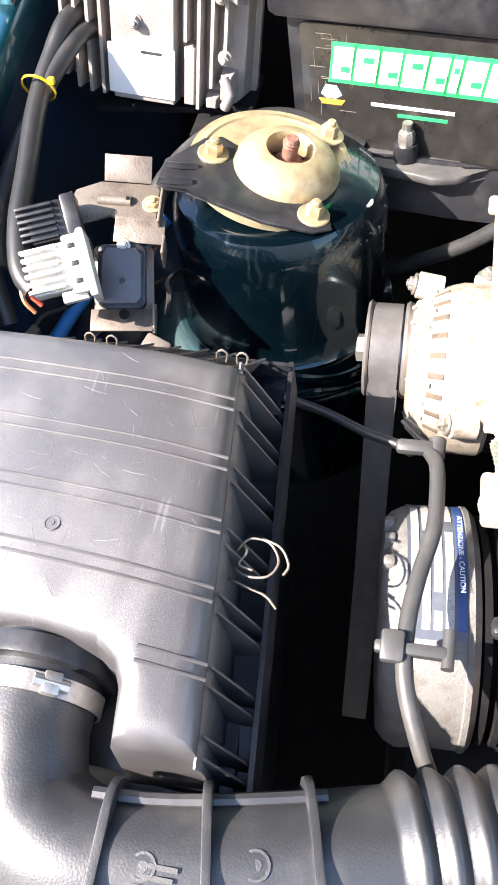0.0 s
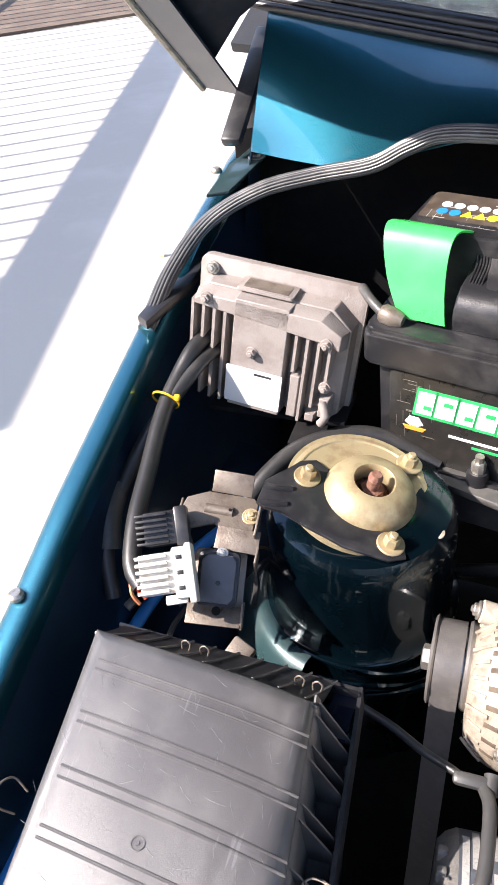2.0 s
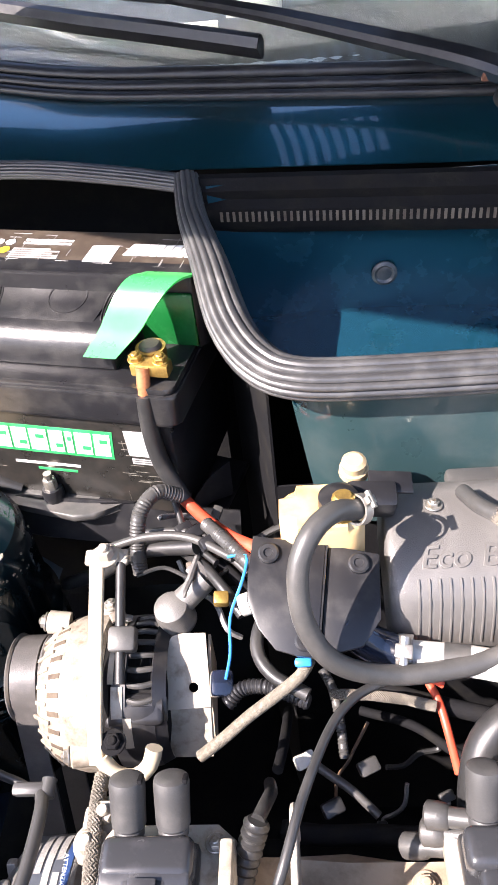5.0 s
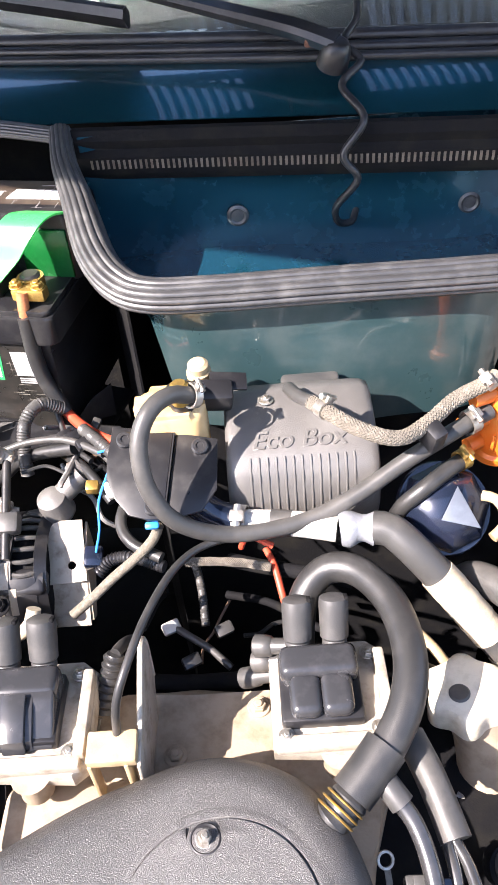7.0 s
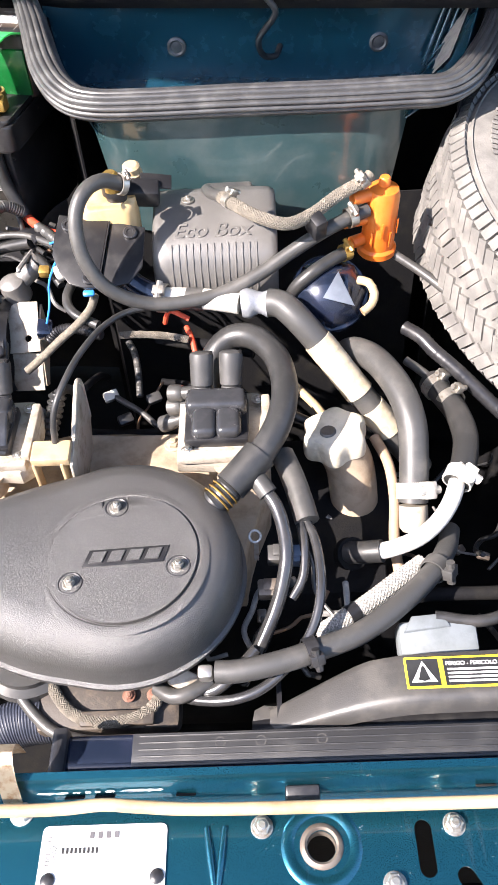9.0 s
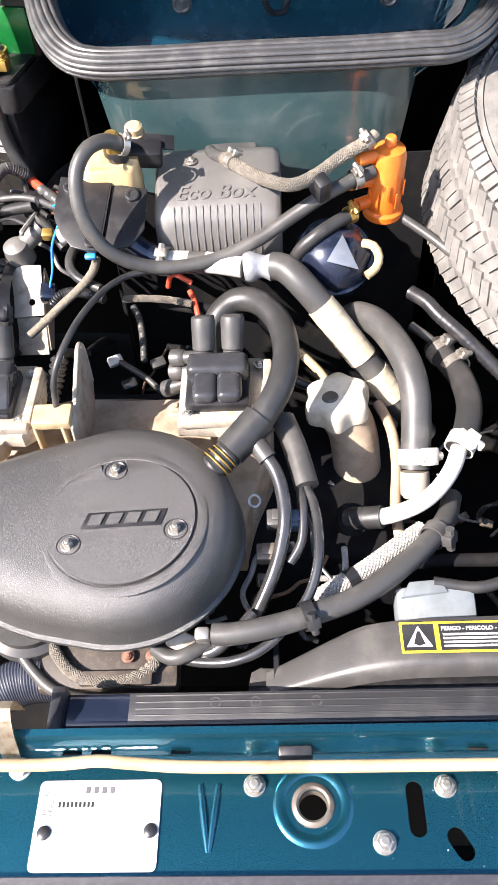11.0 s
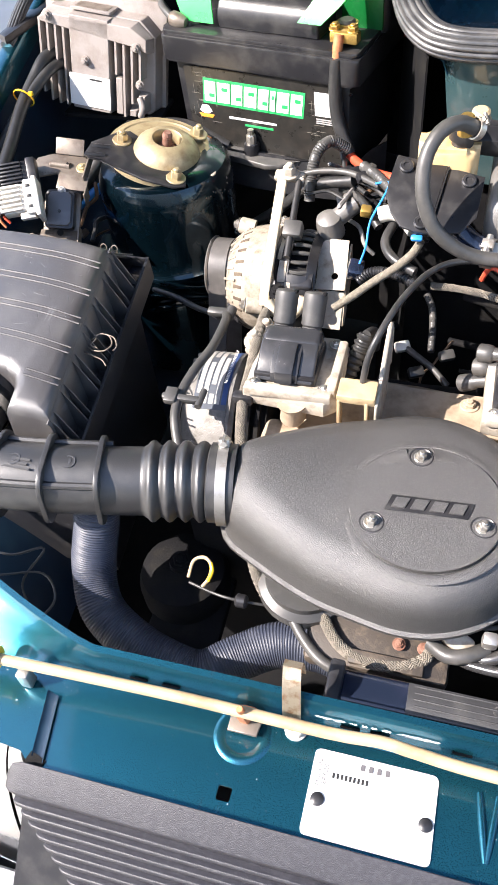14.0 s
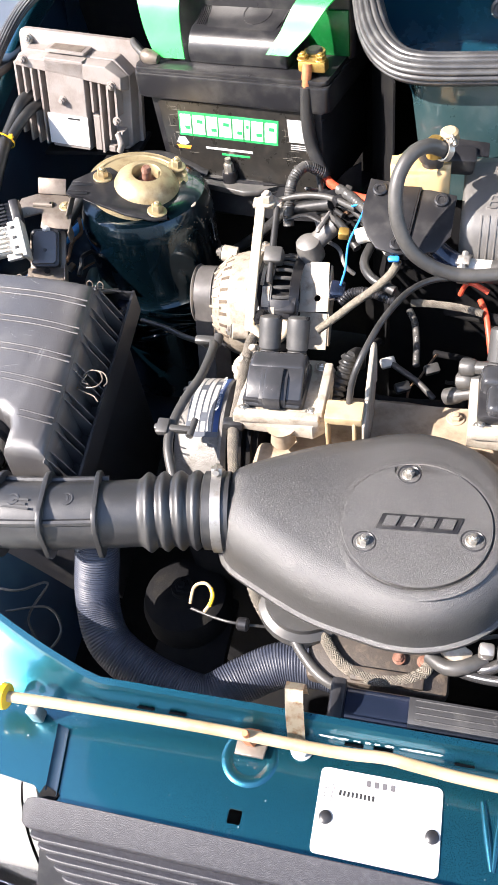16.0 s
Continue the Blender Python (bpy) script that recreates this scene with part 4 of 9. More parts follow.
for x in (0.315, 0.345, 0.39):
    bm = lathe(bmesh.new(), [(0.0042, 0), (0.0042, 0.0006), (0.0032, 0.0006), (0.0032, 0.0)], Matrix.Translation((x, -0.046, 0.7342)), 16, cap=False)
    part("chalk_mark", bm, RUBBER_DUSTY, RAD, "faint hand-drawn mark")

SH = thing("fan_shroud", (0.5, 0.0, 0.6), "black plastic fan shroud with a warning label", "fan shroud")


def shroud_z(x):
    k = min(1, max(0, (x - 0.355) / 0.12))
    return 0.708 + 0.046 * math.sin(k * math.pi / 2) ** 1.1 + 0.004 * min(1, max(0, (x - 0.47) / 0.2))


def shroud(u, v):
    x = 0.352 + 0.45 * u
    k = min(1, u * 6)
    y = -0.033 + (0.052 + 0.006 * u) * v * (0.55 + 0.45 * k)
    drop = 0.055 * max(0, (v - 0.78) / 0.22) ** 1.6 + 0.012 * max(0, (0.18 - v) / 0.18) ** 2
    return Vector((x, y, shroud_z(x) - drop - 0.006 * (v - 0.3) ** 2))


SHROUD_M = material("dusty_shroud_plastic", (0.040, 0.038, 0.036), 0.5, 0, (0.085, 0.078, 0.068), 0.45, 26, 900, 0.2, spec=0.7)
part("shell", sheet(bmesh.new(), shroud, 40, 20, 0.003), SHROUD_M, SH)
bm = prism(bmesh.new(), [(0.8, -0.036), (0.8, -0.010), (0.40, -0.010), (0.362, -0.009), (0.348, -0.006), (0.340, -0.010), (0.338, -0.020), (0.345, -0.030), (0.37, -0.035)], 0.7000, 0.7045, bev=0.0012)
part("tongue", bm, SHROUD_M, SH)
part("tongue_rib", sweep(bmesh.new(), [(0.362, -0.0105, 0.706), (0.40, -0.0160, 0.7062), (0.45, -0.0200, 0.7065), (0.60, -0.0215, 0.7065)], 0.0022, 8), SHROUD_M, SH)
bm = sheet(bmesh.new(), lambda u, v: Vector((0.338 + 0.46 * u, -0.036 + 0.018 * v, 0.7035 + 0.008 * min(1, 5 * u) + 0.004 * math.sin(3.1 * v))), 30, 6, 0.003)
part("flange", bm, PLASTIC, SH)
for i in range(2):
    bm = box(bmesh.new(), (0.004, 0.05, 0.16), Matrix.Translation((0.36 + 0.2 * i, 0.0, 0.63)))
    part("rib", bm, PLASTIC, SH)
lm = frame_at((0.498, -0.0085, 0.7575), (0.0, -0.06, 1))
bm = prism(bmesh.new(), rounded(0.088, 0.024, 0.001), 0, 0.0006, lm)
lab = part("warning_label", bm, YELLOW_INK, SH, "yellow bordered warning label")
bm = bmesh.new()
tile(bm, lm, -0.0305, 0, 0.0235, 0.0205, 0.0010)
tile(bm, lm, 0.0135, 0, 0.057, 0.0205, 0.0010)
part("field", bm, BLACK_INK, lab, smooth=False)
bm = bmesh.new()
prism(bm, [(-0.040, -0.0075), (-0.021, -0.0075), (-0.0305, 0.0085)], 0.001, 0.0014, lm)
part("triangle", bm, WHITE_INK, lab, smooth=False)
bm = bmesh.new()
prism(bm, ring(-0.0305, -0.0045, 0.0026, 10), 0.0014, 0.0017, lm)
prism(bm, [(-0.035, -0.006), (-0.026, -0.006), (-0.0295, 0.0045), (-0.0315, 0.0045)], 0.0014, 0.0016, lm)
part("symbol", bm, BLACK_INK, lab, smooth=False)
bars(lab, "print", lm @ Matrix.Translation((0.0135, -0.0028, 0.001)), 0.052, 0.0120, 4, WHITE_INK, 4, 0.8)
word = bpy.data.curves.new("danger_word", 'FONT')
word.body = "PERIGO - PERICOLO - DANGER"
word.size = 0.0043
word.extrude = 0.0002
word.materials.append(WHITE_INK)
wo = new("danger_word", word)
wo.matrix_basis = lm @ Matrix.Translation((-0.0135, 0.0048, 0.0012))
wo.parent = lab
bm = box(bmesh.new(), (0.064, 0.028, 0.024), frame_at((0.490, 0.036, 0.722), (0, -0.3, 1)), 0.005)
prism(bm, [(0.462, 0.036), (0.500, 0.040), (0.496, 0.052), (0.470, 0.050)], 0.730, 0.738, bev=0.002)
tagged(part("washer_bottle", bm, material("grey_white_plastic", (0.17, 0.19, 0.20), 0.5, 0, (0.12, 0.135, 0.14), 0.5, 40, 600, 0.2)), "off-white plastic bottle behind the fan shroud", "bottle")

# ---- air filter box ----
AB = thing("air_filter_box", (-0.155, 0.18, 0.62), "scuffed black plastic air filter box with ribbed lid", "air filter box")
cx, cy = -0.157, 0.19


def lid_z(x, y):
    return 0.8715 - 0.13 * max(0.0, 0.275 - y) * 0.95 + crown(x)


def crown(x):
    return 0.0015 * math.cos((x + 0.157) * 22) - 0.0034 * (max(0.0, x + 0.135) / 0.045) ** 2


top = [(-0.2435, 0.284), (-0.0885, 0.272), (-0.0715, 0.079), (-0.107, 0.0775), (-0.1095, 0.100), (-0.114, 0.110), (-0.124, 0.1155), (-0.150, 0.119), (-0.226, 0.122)]
def grown(poly, d):
    out = []
    n = len(poly)
    for i in range(n):
        a, b, c = Vector(poly[i - 1]), Vector(poly[i]), Vector(poly[(i + 1) % n])
        n1, n2 = (b - a).normalized(), (c - b).normalized()
        w = Vector((n1.y + n2.y, -n1.x - n2.x)).normalized()
        k = max(0.35, (1 + n1.dot(n2)) / 2) ** 0.5
        out.append((b.x + w.x * d / k, b.y + w.y * d / k))
    return out


bm = bmesh.new()
loops = []
for d, dz in ((0.0, 0.0), (-0.004, -0.0008), (-0.0075, -0.003), (-0.010, -0.0065), (-0.0115, -0.012), (-0.014, -0.062)):
    loops.append([bm.verts.new((x, y, lid_z(x, y) - crown(x) + dz)) for x, y in grown(top, d + 0.010)])
bm.faces.new(loops[0])
for a, b in zip(loops, loops[1:]):
    for i in range(len(top)):
        bm.faces.new((a[i], a[(i + 1) % len(top)], b[(i + 1) % len(top)], b[i]))
bmesh.ops.triangulate(bm, faces=[f for f in bm.faces if len(f.verts) > 4])
for k in range(24):
    bmesh.ops.bisect_plane(bm, geom=bm.verts[:] + bm.edges[:] + bm.faces[:], plane_co=(-0.252 + 0.008 * k, 0, 0), plane_no=(1, 0, 0))
for v in bm.verts:
    v.co.z += crown(v.co.x)
lid = part("lid", bm, BOX, AB, angle=50)
for i, y in enumerate((0.247, 0.213, 0.180, 0.147, 0.103)):
    for d in (-0.0032, 0.0032):
        yy = y + d
        xl, xr = -0.2325 + 0.108 * (0.284 - yy), -0.0875 + (0.272 - yy) * 0.09
        if i == 4:
            xl = -0.104
        yl = yy + 0.010
        bm = bmesh.new()
        pts = [(xl + (xr - xl) * k / 6, yl - (0.012 if i < 4 else 0.002) * k / 6, lid_z(xl + (xr - xl) * k / 6, yl - (0.012 if i < 4 else 0.002) * k / 6) + 0.0002) for k in range(7)]
        sweep(bm, [(a, b, c) for a, b, c in pts], 0.0009, 6, 0.03)
        part("rib", bm, BOX, lid)


rnd = random.Random(21)
bm = bmesh.new()
for i in range(90):
    x, y, a, ln = rnd.uniform(-0.235, -0.09), rnd.uniform(0.13, 0.268), rnd.gauss(-0.75, 0.5), rnd.uniform(0.003, 0.015)
    pts = [(x + ln * k * math.cos(a + 0.15 * k), y + ln * k * math.sin(a + 0.15 * k)) for k in (0, 0.5, 1)]
    if all(-0.236 < q[0] < -0.088 and 0.128 < q[1] < 0.270 for q in pts):
        sweep(bm, [(q[0], q[1], lid_z(*q) + 0.0001) for q in pts], rnd.uniform(0.00005, 0.00012), 4, 0.004)
tagged(part("scuff_mark", bm, material("pale_scuff", (0.16, 0.16, 0.16), 0.6), lid), kind="stuff")


def rim_at(y):
    k = 0.309 - y
    return -0.069 + 0.0727 * k, 0.828 - 0.12 * k


def flank(y):
    """Upper edge and outer rim of the lid's side at y."""
    xe = -0.0880 + (0.272 - y) * 0.088
    xr, zr = rim_at(y)
    return xe, lid_z(xe, y) - 0.0075, xr, zr - 0.003


def flank_wall(u, v):
    xe, ze, xr, zr = flank(0.074 + 0.204 * u)
    for (d0, x0, z0), (d1, x1, z1) in (((0, xe, ze), (0.2, xe + 0.0022, ze - 0.004)), ((0.2, xe + 0.0022, ze - 0.004), (0.7, xe + 0.0050, zr - 0.016)), ((0.7, xe + 0.0050, zr - 0.016), (1.0, xr, zr - 0.014))):
        if v <= d1 + 1e-6:
            t = (v - d0) / (d1 - d0)
            return Vector((x0 + (x1 - x0) * t, 0.074 + 0.204 * u, z0 + (z1 - z0) * t))


part("flank", sheet(bmesh.new(), flank_wall, 16, 10, 0.0015), BOX, lid)
for y0 in (0.270, 0.244, 0.211, 0.178, 0.145, 0.112, 0.083):
    for d in (-0.0042, 0.0042):
        xe, ze, xr, zr = flank(y0 + d)
        m = frame_at((0, y0 + d, 0), (0, -1, 0), (1, 0, 0))
        part("web", prism(bmesh.new(), [(xe, zr - 0.016), (xr, zr - 0.016), (xr, zr), (xe + 0.002, ze)], -0.0006, 0.0006, m), BOX, lid)
bm = sheet(bmesh.new(), lambda u, v: Vector((rim_at(0.072 + 0.237 * u)[0] + 0.001 * v, 0.072 + 0.237 * u, rim_at(0.072 + 0.237 * u)[1] + 0.001 - 0.026 * v)), 12, 3, 0.0026)
part("rim", bm, PLASTIC, lid)
bm = sheet(bmesh.new(), lambda u, v: Vector((-0.086 + 0.016 * u, 0.272 + 0.036 * v, 0.822 - 0.004 * v)), 3, 3, 0.002)
part("rim_floor", bm, NAVY, lid)


def ledge(u, v):
    x = -0.244 + 0.158 * u
    y0 = 0.282 - 0.012 * u
    return Vector((x, y0 + (0.312 - 0.004 * u - y0) * v, lid_z(x, 0.275) - 0.006 - 0.034 * v ** 0.8))


part("ledge", sheet(bmesh.new(), ledge, 12, 5, 0.0015), PLASTIC, lid)
for k in range(9):
    pts = [ledge(0.06 + 0.11 * k, 0.1 + 0.9 * i / 4) + Vector((0.003 * i, 0, 0.0015)) for i in range(5)]
    part("web", sweep(bmesh.new(), pts, 0.0008, 6, 0.004), BOX, lid)
bm = sheet(bmesh.new(), lambda u, v: Vector((-0.248 + 0.179 * u, 0.314 - 0.005 * u, 0.831 - 0.003 * u - 0.02 * v)), 12, 3, 0.0026)
part("rim", bm, PLASTIC, lid)
bm = bmesh.new()
flange = [(-0.252, 0.298), (-0.071, 0.286), (-0.050, 0.064), (-0.112, 0.062), (-0.115, 0.10), (-0.232, 0.108)]
prism(bm, flange, -0.004, 0.0, Matrix(((1, 0, 0, 0), (0, 1, 0, 0), (0, 0.12, 1, 0.7755), (0, 0, 0, 1))), 0.001)
part("flange", bm, PLASTIC, AB)
bm = bmesh.new()
prism(bm, [(-0.245, 0.288), (-0.075, 0.278), (-0.058, 0.072), (-0.23, 0.08)], 0.60, 0.79, bev=0.006)
part("lower_case", bm, PLASTIC, AB)


def wire_clip(p, out, along, s=0.011):
    p, out, along = Vector(p), Vector(out).normalized(), Vector(along).normalized()
    bm = sweep(bmesh.new(), [p - along * s * 0.6, p - along * s * 0.75 + out * s * 0.7 + Vector((0, 0, s * 0.6)), p + out * s * 1.0 + Vector((0, 0, s * 0.9)), p + along * s * 0.75 + out * s * 0.7 + Vector((0, 0, s * 0.6)), p + along * s * 0.6], 0.0007, 7, 0.002)
    part("wire_clip", bm, BRONZE, AB, "sprung wire clip")


for pts in ([(-0.074, 0.178, 0.826), (-0.068, 0.184, 0.829), (-0.058, 0.183, 0.829), (-0.052, 0.174, 0.828), (-0.056, 0.166, 0.827), (-0.066, 0.165, 0.826), (-0.073, 0.169, 0.825)],
            [(-0.062, 0.185, 0.829), (-0.052, 0.181, 0.829), (-0.047, 0.173, 0.827), (-0.049, 0.168, 0.826)],
            [(-0.076, 0.164, 0.824), (-0.066, 0.160, 0.825), (-0.056, 0.157, 0.824), (-0.050, 0.152, 0.822)],
            [(-0.072, 0.183, 0.827), (-0.068, 0.176, 0.830), (-0.071, 0.170, 0.828), (-0.064, 0.168, 0.827)]):
    part("wire_clip", sweep(bmesh.new(), [(a, b, c + 0.006) for a, b, c in pts], 0.0007, 8, 0.0015), BRONZE, AB, "bent wire clip")
for x, y in ((-0.186, 0.296), (-0.172, 0.295), (-0.104, 0.290), (-0.092, 0.289)):
    wire_clip((x, y, 0.846), (0.15, 0.5, 0.9), (1, -0.05, 0), 0.0042)
wire_clip((-0.247, 0.175, 0.835), (-1, 0, 0.4), (0.05, 1, 0), 0.012)
bm = lathe(bmesh.new(), [(0.0042, 0), (0.0042, 0.0004), (0.0034, 0.0004), (0.0032, 0.0001), (0.0014, 0.0001), (0.0012, 0.0006), (0.0004, 0.0006)], Matrix.Translation((-0.1595, 0.166, lid_z(-0.16, 0.166) + 0.0002)), 20)
part("moulding_nub", bm, BOX, lid)

# ---- intake duct ----
DU = thing("intake_duct", (-0.05, 0.05, 0.76), "grey-black rubber intake duct with square ribs and bellows", "duct")
path = [(0.088, 0.0785, 0.7850), (0.055, 0.073, 0.7875), (0.02, 0.064, 0.7905), (-0.02, 0.053, 0.7955), (-0.07, 0.0415, 0.801), (-0.115, 0.037, 0.804), (-0.145, 0.050, 0.806), (-0.156, 0.078, 0.812), (-0.157, 0.105, 0.814), (-0.157, 0.122, 0.814)]


def duct_r(s, total):
    if s < 0.022:
        return 0.0338
    if s < 0.076:
        return 0.0300 + 0.0046 * (0.5 - 0.5 * math.cos(2 * math.pi * (s - 0.022) / 0.0135)) ** 0.8
    if s < 0.105:
        return 0.0290
    return 0.0292


part("tube", sweep(bmesh.new(), path, duct_r, 32, 0.0016), DUCT, DU)
line = glide(path, 0.002)
for k in (54, 75, 95):
    p = line[k]
    d = (line[k + 1] - line[k - 1]).normalized()
    bm = bmesh.new()
    m = frame_at(p, d, (0, 0, 1))
    prism(bm, rounded(0.064, 0.063, 0.017, n=6), -0.0020, 0.0020, m, 0.0007)
    part("square_rib", bm, DUCT, DU)
for sy in (-0.0225, 0.0225):
    bm = sweep(bmesh.new(), [line[k] + Vector((0, sy, 0.0200)) for k in (52, 64, 76, 88, 100)], 0.0032, 8, 0.01)
    part("edge_rib", bm, DUCT, DU)
for k, s in ((64, 0.006), (85, 0.0055)):
    m = frame_at(line[k] + Vector((0, -0.004, 0.0285)), (0, -0.12, 1))
    bm = lathe(bmesh.new(), [(s, 0), (s, 0.0006), (s * 0.8, 0.0006), (s * 0.8, 0), (s * 0.4, 0.0), (s * 0.4, 0.0006), (0.0004, 0.0006)], m, 18)
    part("moulded_mark", bm, DUCT, DU)
bars(DU, "moulded_print", frame_at(line[83] + Vector((0, -0.008, 0.0285)), (0, -0.15, 1)), 0.03, 0.012, 3, RUBBER_DUSTY, 7)
band(DU, (0.0780, 0.0770, 0.7858), (1, 0.18, -0.06), 0.0346, 0.0085, STEEL, screw=(0, 0.45, 0.9), label="pale steel hose clamp")
band(DU, (-0.157, 0.098, 0.8138), (0, 1, 0.07), 0.0305, 0.009, STEEL, screw=(0.5, 0, 0.86), label="steel hose clamp")
bm = lathe(bmesh.new(), [(0.0310, 0), (0.0350, 0.001), (0.0356, 0.004), (0.0350, 0.011), (0.0320, 0.012), (0.0315, 0.018)], frame_at((-0.157, 0.1065, 0.8138), (0, 1, 0.04)), 36)
part("collar", bm, PLASTIC, DU)

# ---- air cleaner cover ----
AC = thing("air_cleaner", (0.22, 0.09, 0.74), "teardrop black grained plastic air cleaner cover with three bolts", "air cleaner")
C, R = Vector((0.2375, 0.0905)), 0.0970
outline = []
a0, a1 = radians(118), radians(-111)
n = 44
for i in range(n + 1):
    a = a0 + (a1 - a0) * i / n
    outline.append((C.x + R * math.cos(a), C.y + R * math.sin(a)))
bl, tl = Vector((0.080, 0.0465)), Vector((0.0735, 0.1120))
end = Vector(outline[-1])
for i in range(1, 13):
    t = i / 12
    p = end.lerp(bl, t)
    outline.append((p.x, p.y - 0.012 * math.sin(math.pi * t) * (1 - t)))
for i in range(1, 6):
    p = bl.lerp(tl, i / 5)
    outline.append((p.x - 0.004 * math.sin(math.pi * i / 5), p.y))
st = Vector(outline[0])
for i in range(1, 12):
    t = i / 12
    p = tl.lerp(st, t)
    outline.append((p.x, p.y + 0.010 * math.sin(math.pi * t) * t))


for _ in range(3):
    outline = [tuple(0.25 * outline[i - 1][k] + 0.5 * outline[i][k] + 0.25 * outline[(i + 1) % len(outline)][k] for k in (0, 1)) for i in range(len(outline))]


def cover_top(x, y):
    k = min(1, max(0, (0.20 - x) / 0.12))
    return 0.8005 + 0.017 * k * k * (3 - 2 * k)


bm = bmesh.new()
loops = []
for d, z in ((-0.0035, 0.745), (-0.0035, 0.7485), (0.0, 0.7495), (0.0, 0.768), (0.0018, 0.778), (0.0055, 0.7865), (0.0115, 0.7935), (0.019, 0.7980), (0.030, 0.8000)):
    pts = grown(outline, d)
    loops.append([bm.verts.new((x, y, z + (cover_top(x, y) - 0.8005) * max(0, (z - 0.75) / 0.05))) for x, y in pts])
for a, b in zip(loops, loops[1:]):
    for i in range(len(outline)):
        bm.faces.new((a[i], a[(i + 1) % len(outline)], b[(i + 1) % len(outline)], b[i]))
f = bm.faces.new(loops[-1])
bmesh.ops.triangulate(bm, faces=[f])
COV = part("cover", bm, COVER, AC, angle=60)
# central disc with three bolt pockets
BOLTS = ((0.2333, 0.1225), (0.2045, 0.052), (0.2865, 0.064))
disc = []
for i in range(120):
    a = 2 * math.pi * i / 120
    x, y = 0.2425 + 0.0585 * math.cos(a), 0.0755 + 0.0585 * math.sin(a)
    for bx, by in BOLTS:
        v = Vector((x - bx, y - by))
        if v.length < 0.0125:
            inward = Vector((0.2425 - bx, 0.0755 - by)).normalized()
            v = (v.normalized() + inward * 0.9).normalized() * 0.0125
            x, y = bx + v.x, by + v.y
    disc.append((x, y))
part("disc", prism(bmesh.new(), disc, 0.797, 0.8024, bev=0.0012), COVER, AC)
bm = bmesh.new()
lathe(bm, [(0.0590, 0.7990), (0.0605, 0.8006), (0.0640, 0.8008), (0.0680, 0.7995)], Matrix.Translation((0.2425, 0.0755, 0)), 64, cap=False)
part("ring_step", bm, COVER, AC)
for i, (x, y) in enumerate(BOLTS):
    bm = lathe(bmesh.new(), [(0.0098, 0), (0.0098, 0.0014), (0.0090, 0.0017), (0.0084, 0.0012), (0.0078, 0.0005), (0.005, 0.0004)], Matrix.Translation((x, y, 0.8012)), 24)
    part("bolt_seat", bm, PLASTIC, AC)
    bolt(AC, (x, y, 0.8014), (0.05, 0, 1), 0.0042, ZINC, 0.006, 1.45)
m = frame_at((0.2455, 0.0745, 0.8025), (0, 0, 1), (0.998, 0.045, 0))
bm = bmesh.new()
prism(bm, [(-0.034, -0.0075), (0.029, -0.0075), (0.034, 0.0075), (-0.029, 0.0075)], 0, 0.0008, m, 0.0003)
badge = part("badge", bm, PLASTIC, AC, "raised maker badge as plain slanted blocks")
bm = bmesh.new()
for i in range(4):
    tile(bm, m @ Matrix.Translation((0, 0, 0.0008)), -0.022 + i * 0.0145, 0, 0.0105, 0.0095, 0.0012, 0.0018)
part("block", bm, COVER, badge, smooth=False)
bm = bmesh.new()
lathe(bm, [(0.075, 0.0), (0.078, 0.02), (0.090, 0.03), (0.092, 0.045)], Matrix.Translation((0.2335, 0.0915, 0.702)), 48)
part("pan", bm, RUBBER, AC, "dark metal pan under the cover")

# ---- under the duct ----
hose("corrugated_hose", [(-0.036, 0.060, 0.775), (-0.036, 0.045, 0.745), (-0.040, 0.022, 0.702), (-0.024, -0.008, 0.680), (0.015, -0.028, 0.667), (0.055, -0.037, 0.660), (0.078, -0.036, 0.659), (0.105, -0.016, 0.661), (0.135, 0.000, 0.666), (0.170, 0.004, 0.668), (0.20, 0.0, 0.665)], ribbed(0.0196, 0.0025, 0.0008), NAVY_HOSE, "navy-black corrugated air hose curving under the duct", "hose", sides=22, step=0.00062)
MT = thing("engine_mount", (0.018, 0.073, 0.58), "dark round engine mount with a central bolt", "engine mount")
bm = lathe(bmesh.new(), [(0.046, 0.60), (0.046, 0.622), (0.042, 0.634), (0.028, 0.642), (0.012, 0.644), (0.011, 0.65), (0.003, 0.65)], Matrix.Translation((0.018, 0.073, 0)), 32)
part("dome", bm, DARK, MT)
bolt(MT, (0.018, 0.073, 0.645), r=0.008, mat=DARK)
bm = box(bmesh.new(), (0.075, 0.11, 0.012), frame_at((0.03, 0.035, 0.598), (0, -0.1, 1)), 0.004)
part("arm", bm, DARK, MT)
bolt(MT, (0.017, 0.038, 0.604), r=0.006, mat=DARK)
DIP = thing("dipstick", (0.06, 0.03, 0.6), "oil dipstick with a white and yellow ring handle", "dipstick")
bm = sweep(bmesh.new(), [(0.048, 0.030, 0.700), (0.050, 0.043, 0.708), (0.060, 0.046, 0.712), (0.068, 0.040, 0.711), (0.0685, 0.030, 0.707), (0.064, 0.022, 0.703)], 0.0016, 8, 0.002)
part("ring_handle", bm, CREAM, DIP, "off-white ring handle")
bm = sweep(bmesh.new(), [(0.0670, 0.0415, 0.7130), (0.0700, 0.035, 0.7105), (0.0685, 0.026, 0.7075)], 0.0019, 8, 0.002)
part("handle_tip", bm, YELLOW_P, DIP, "yellow tip")
bm = sweep(bmesh.new(), [(0.050, 0.026, 0.699), (0.075, 0.020, 0.699), (0.100, 0.018, 0.699), (0.16, 0.03, 0.68)], 0.0014, 8)
part("stick", bm, RUBBER, DIP)
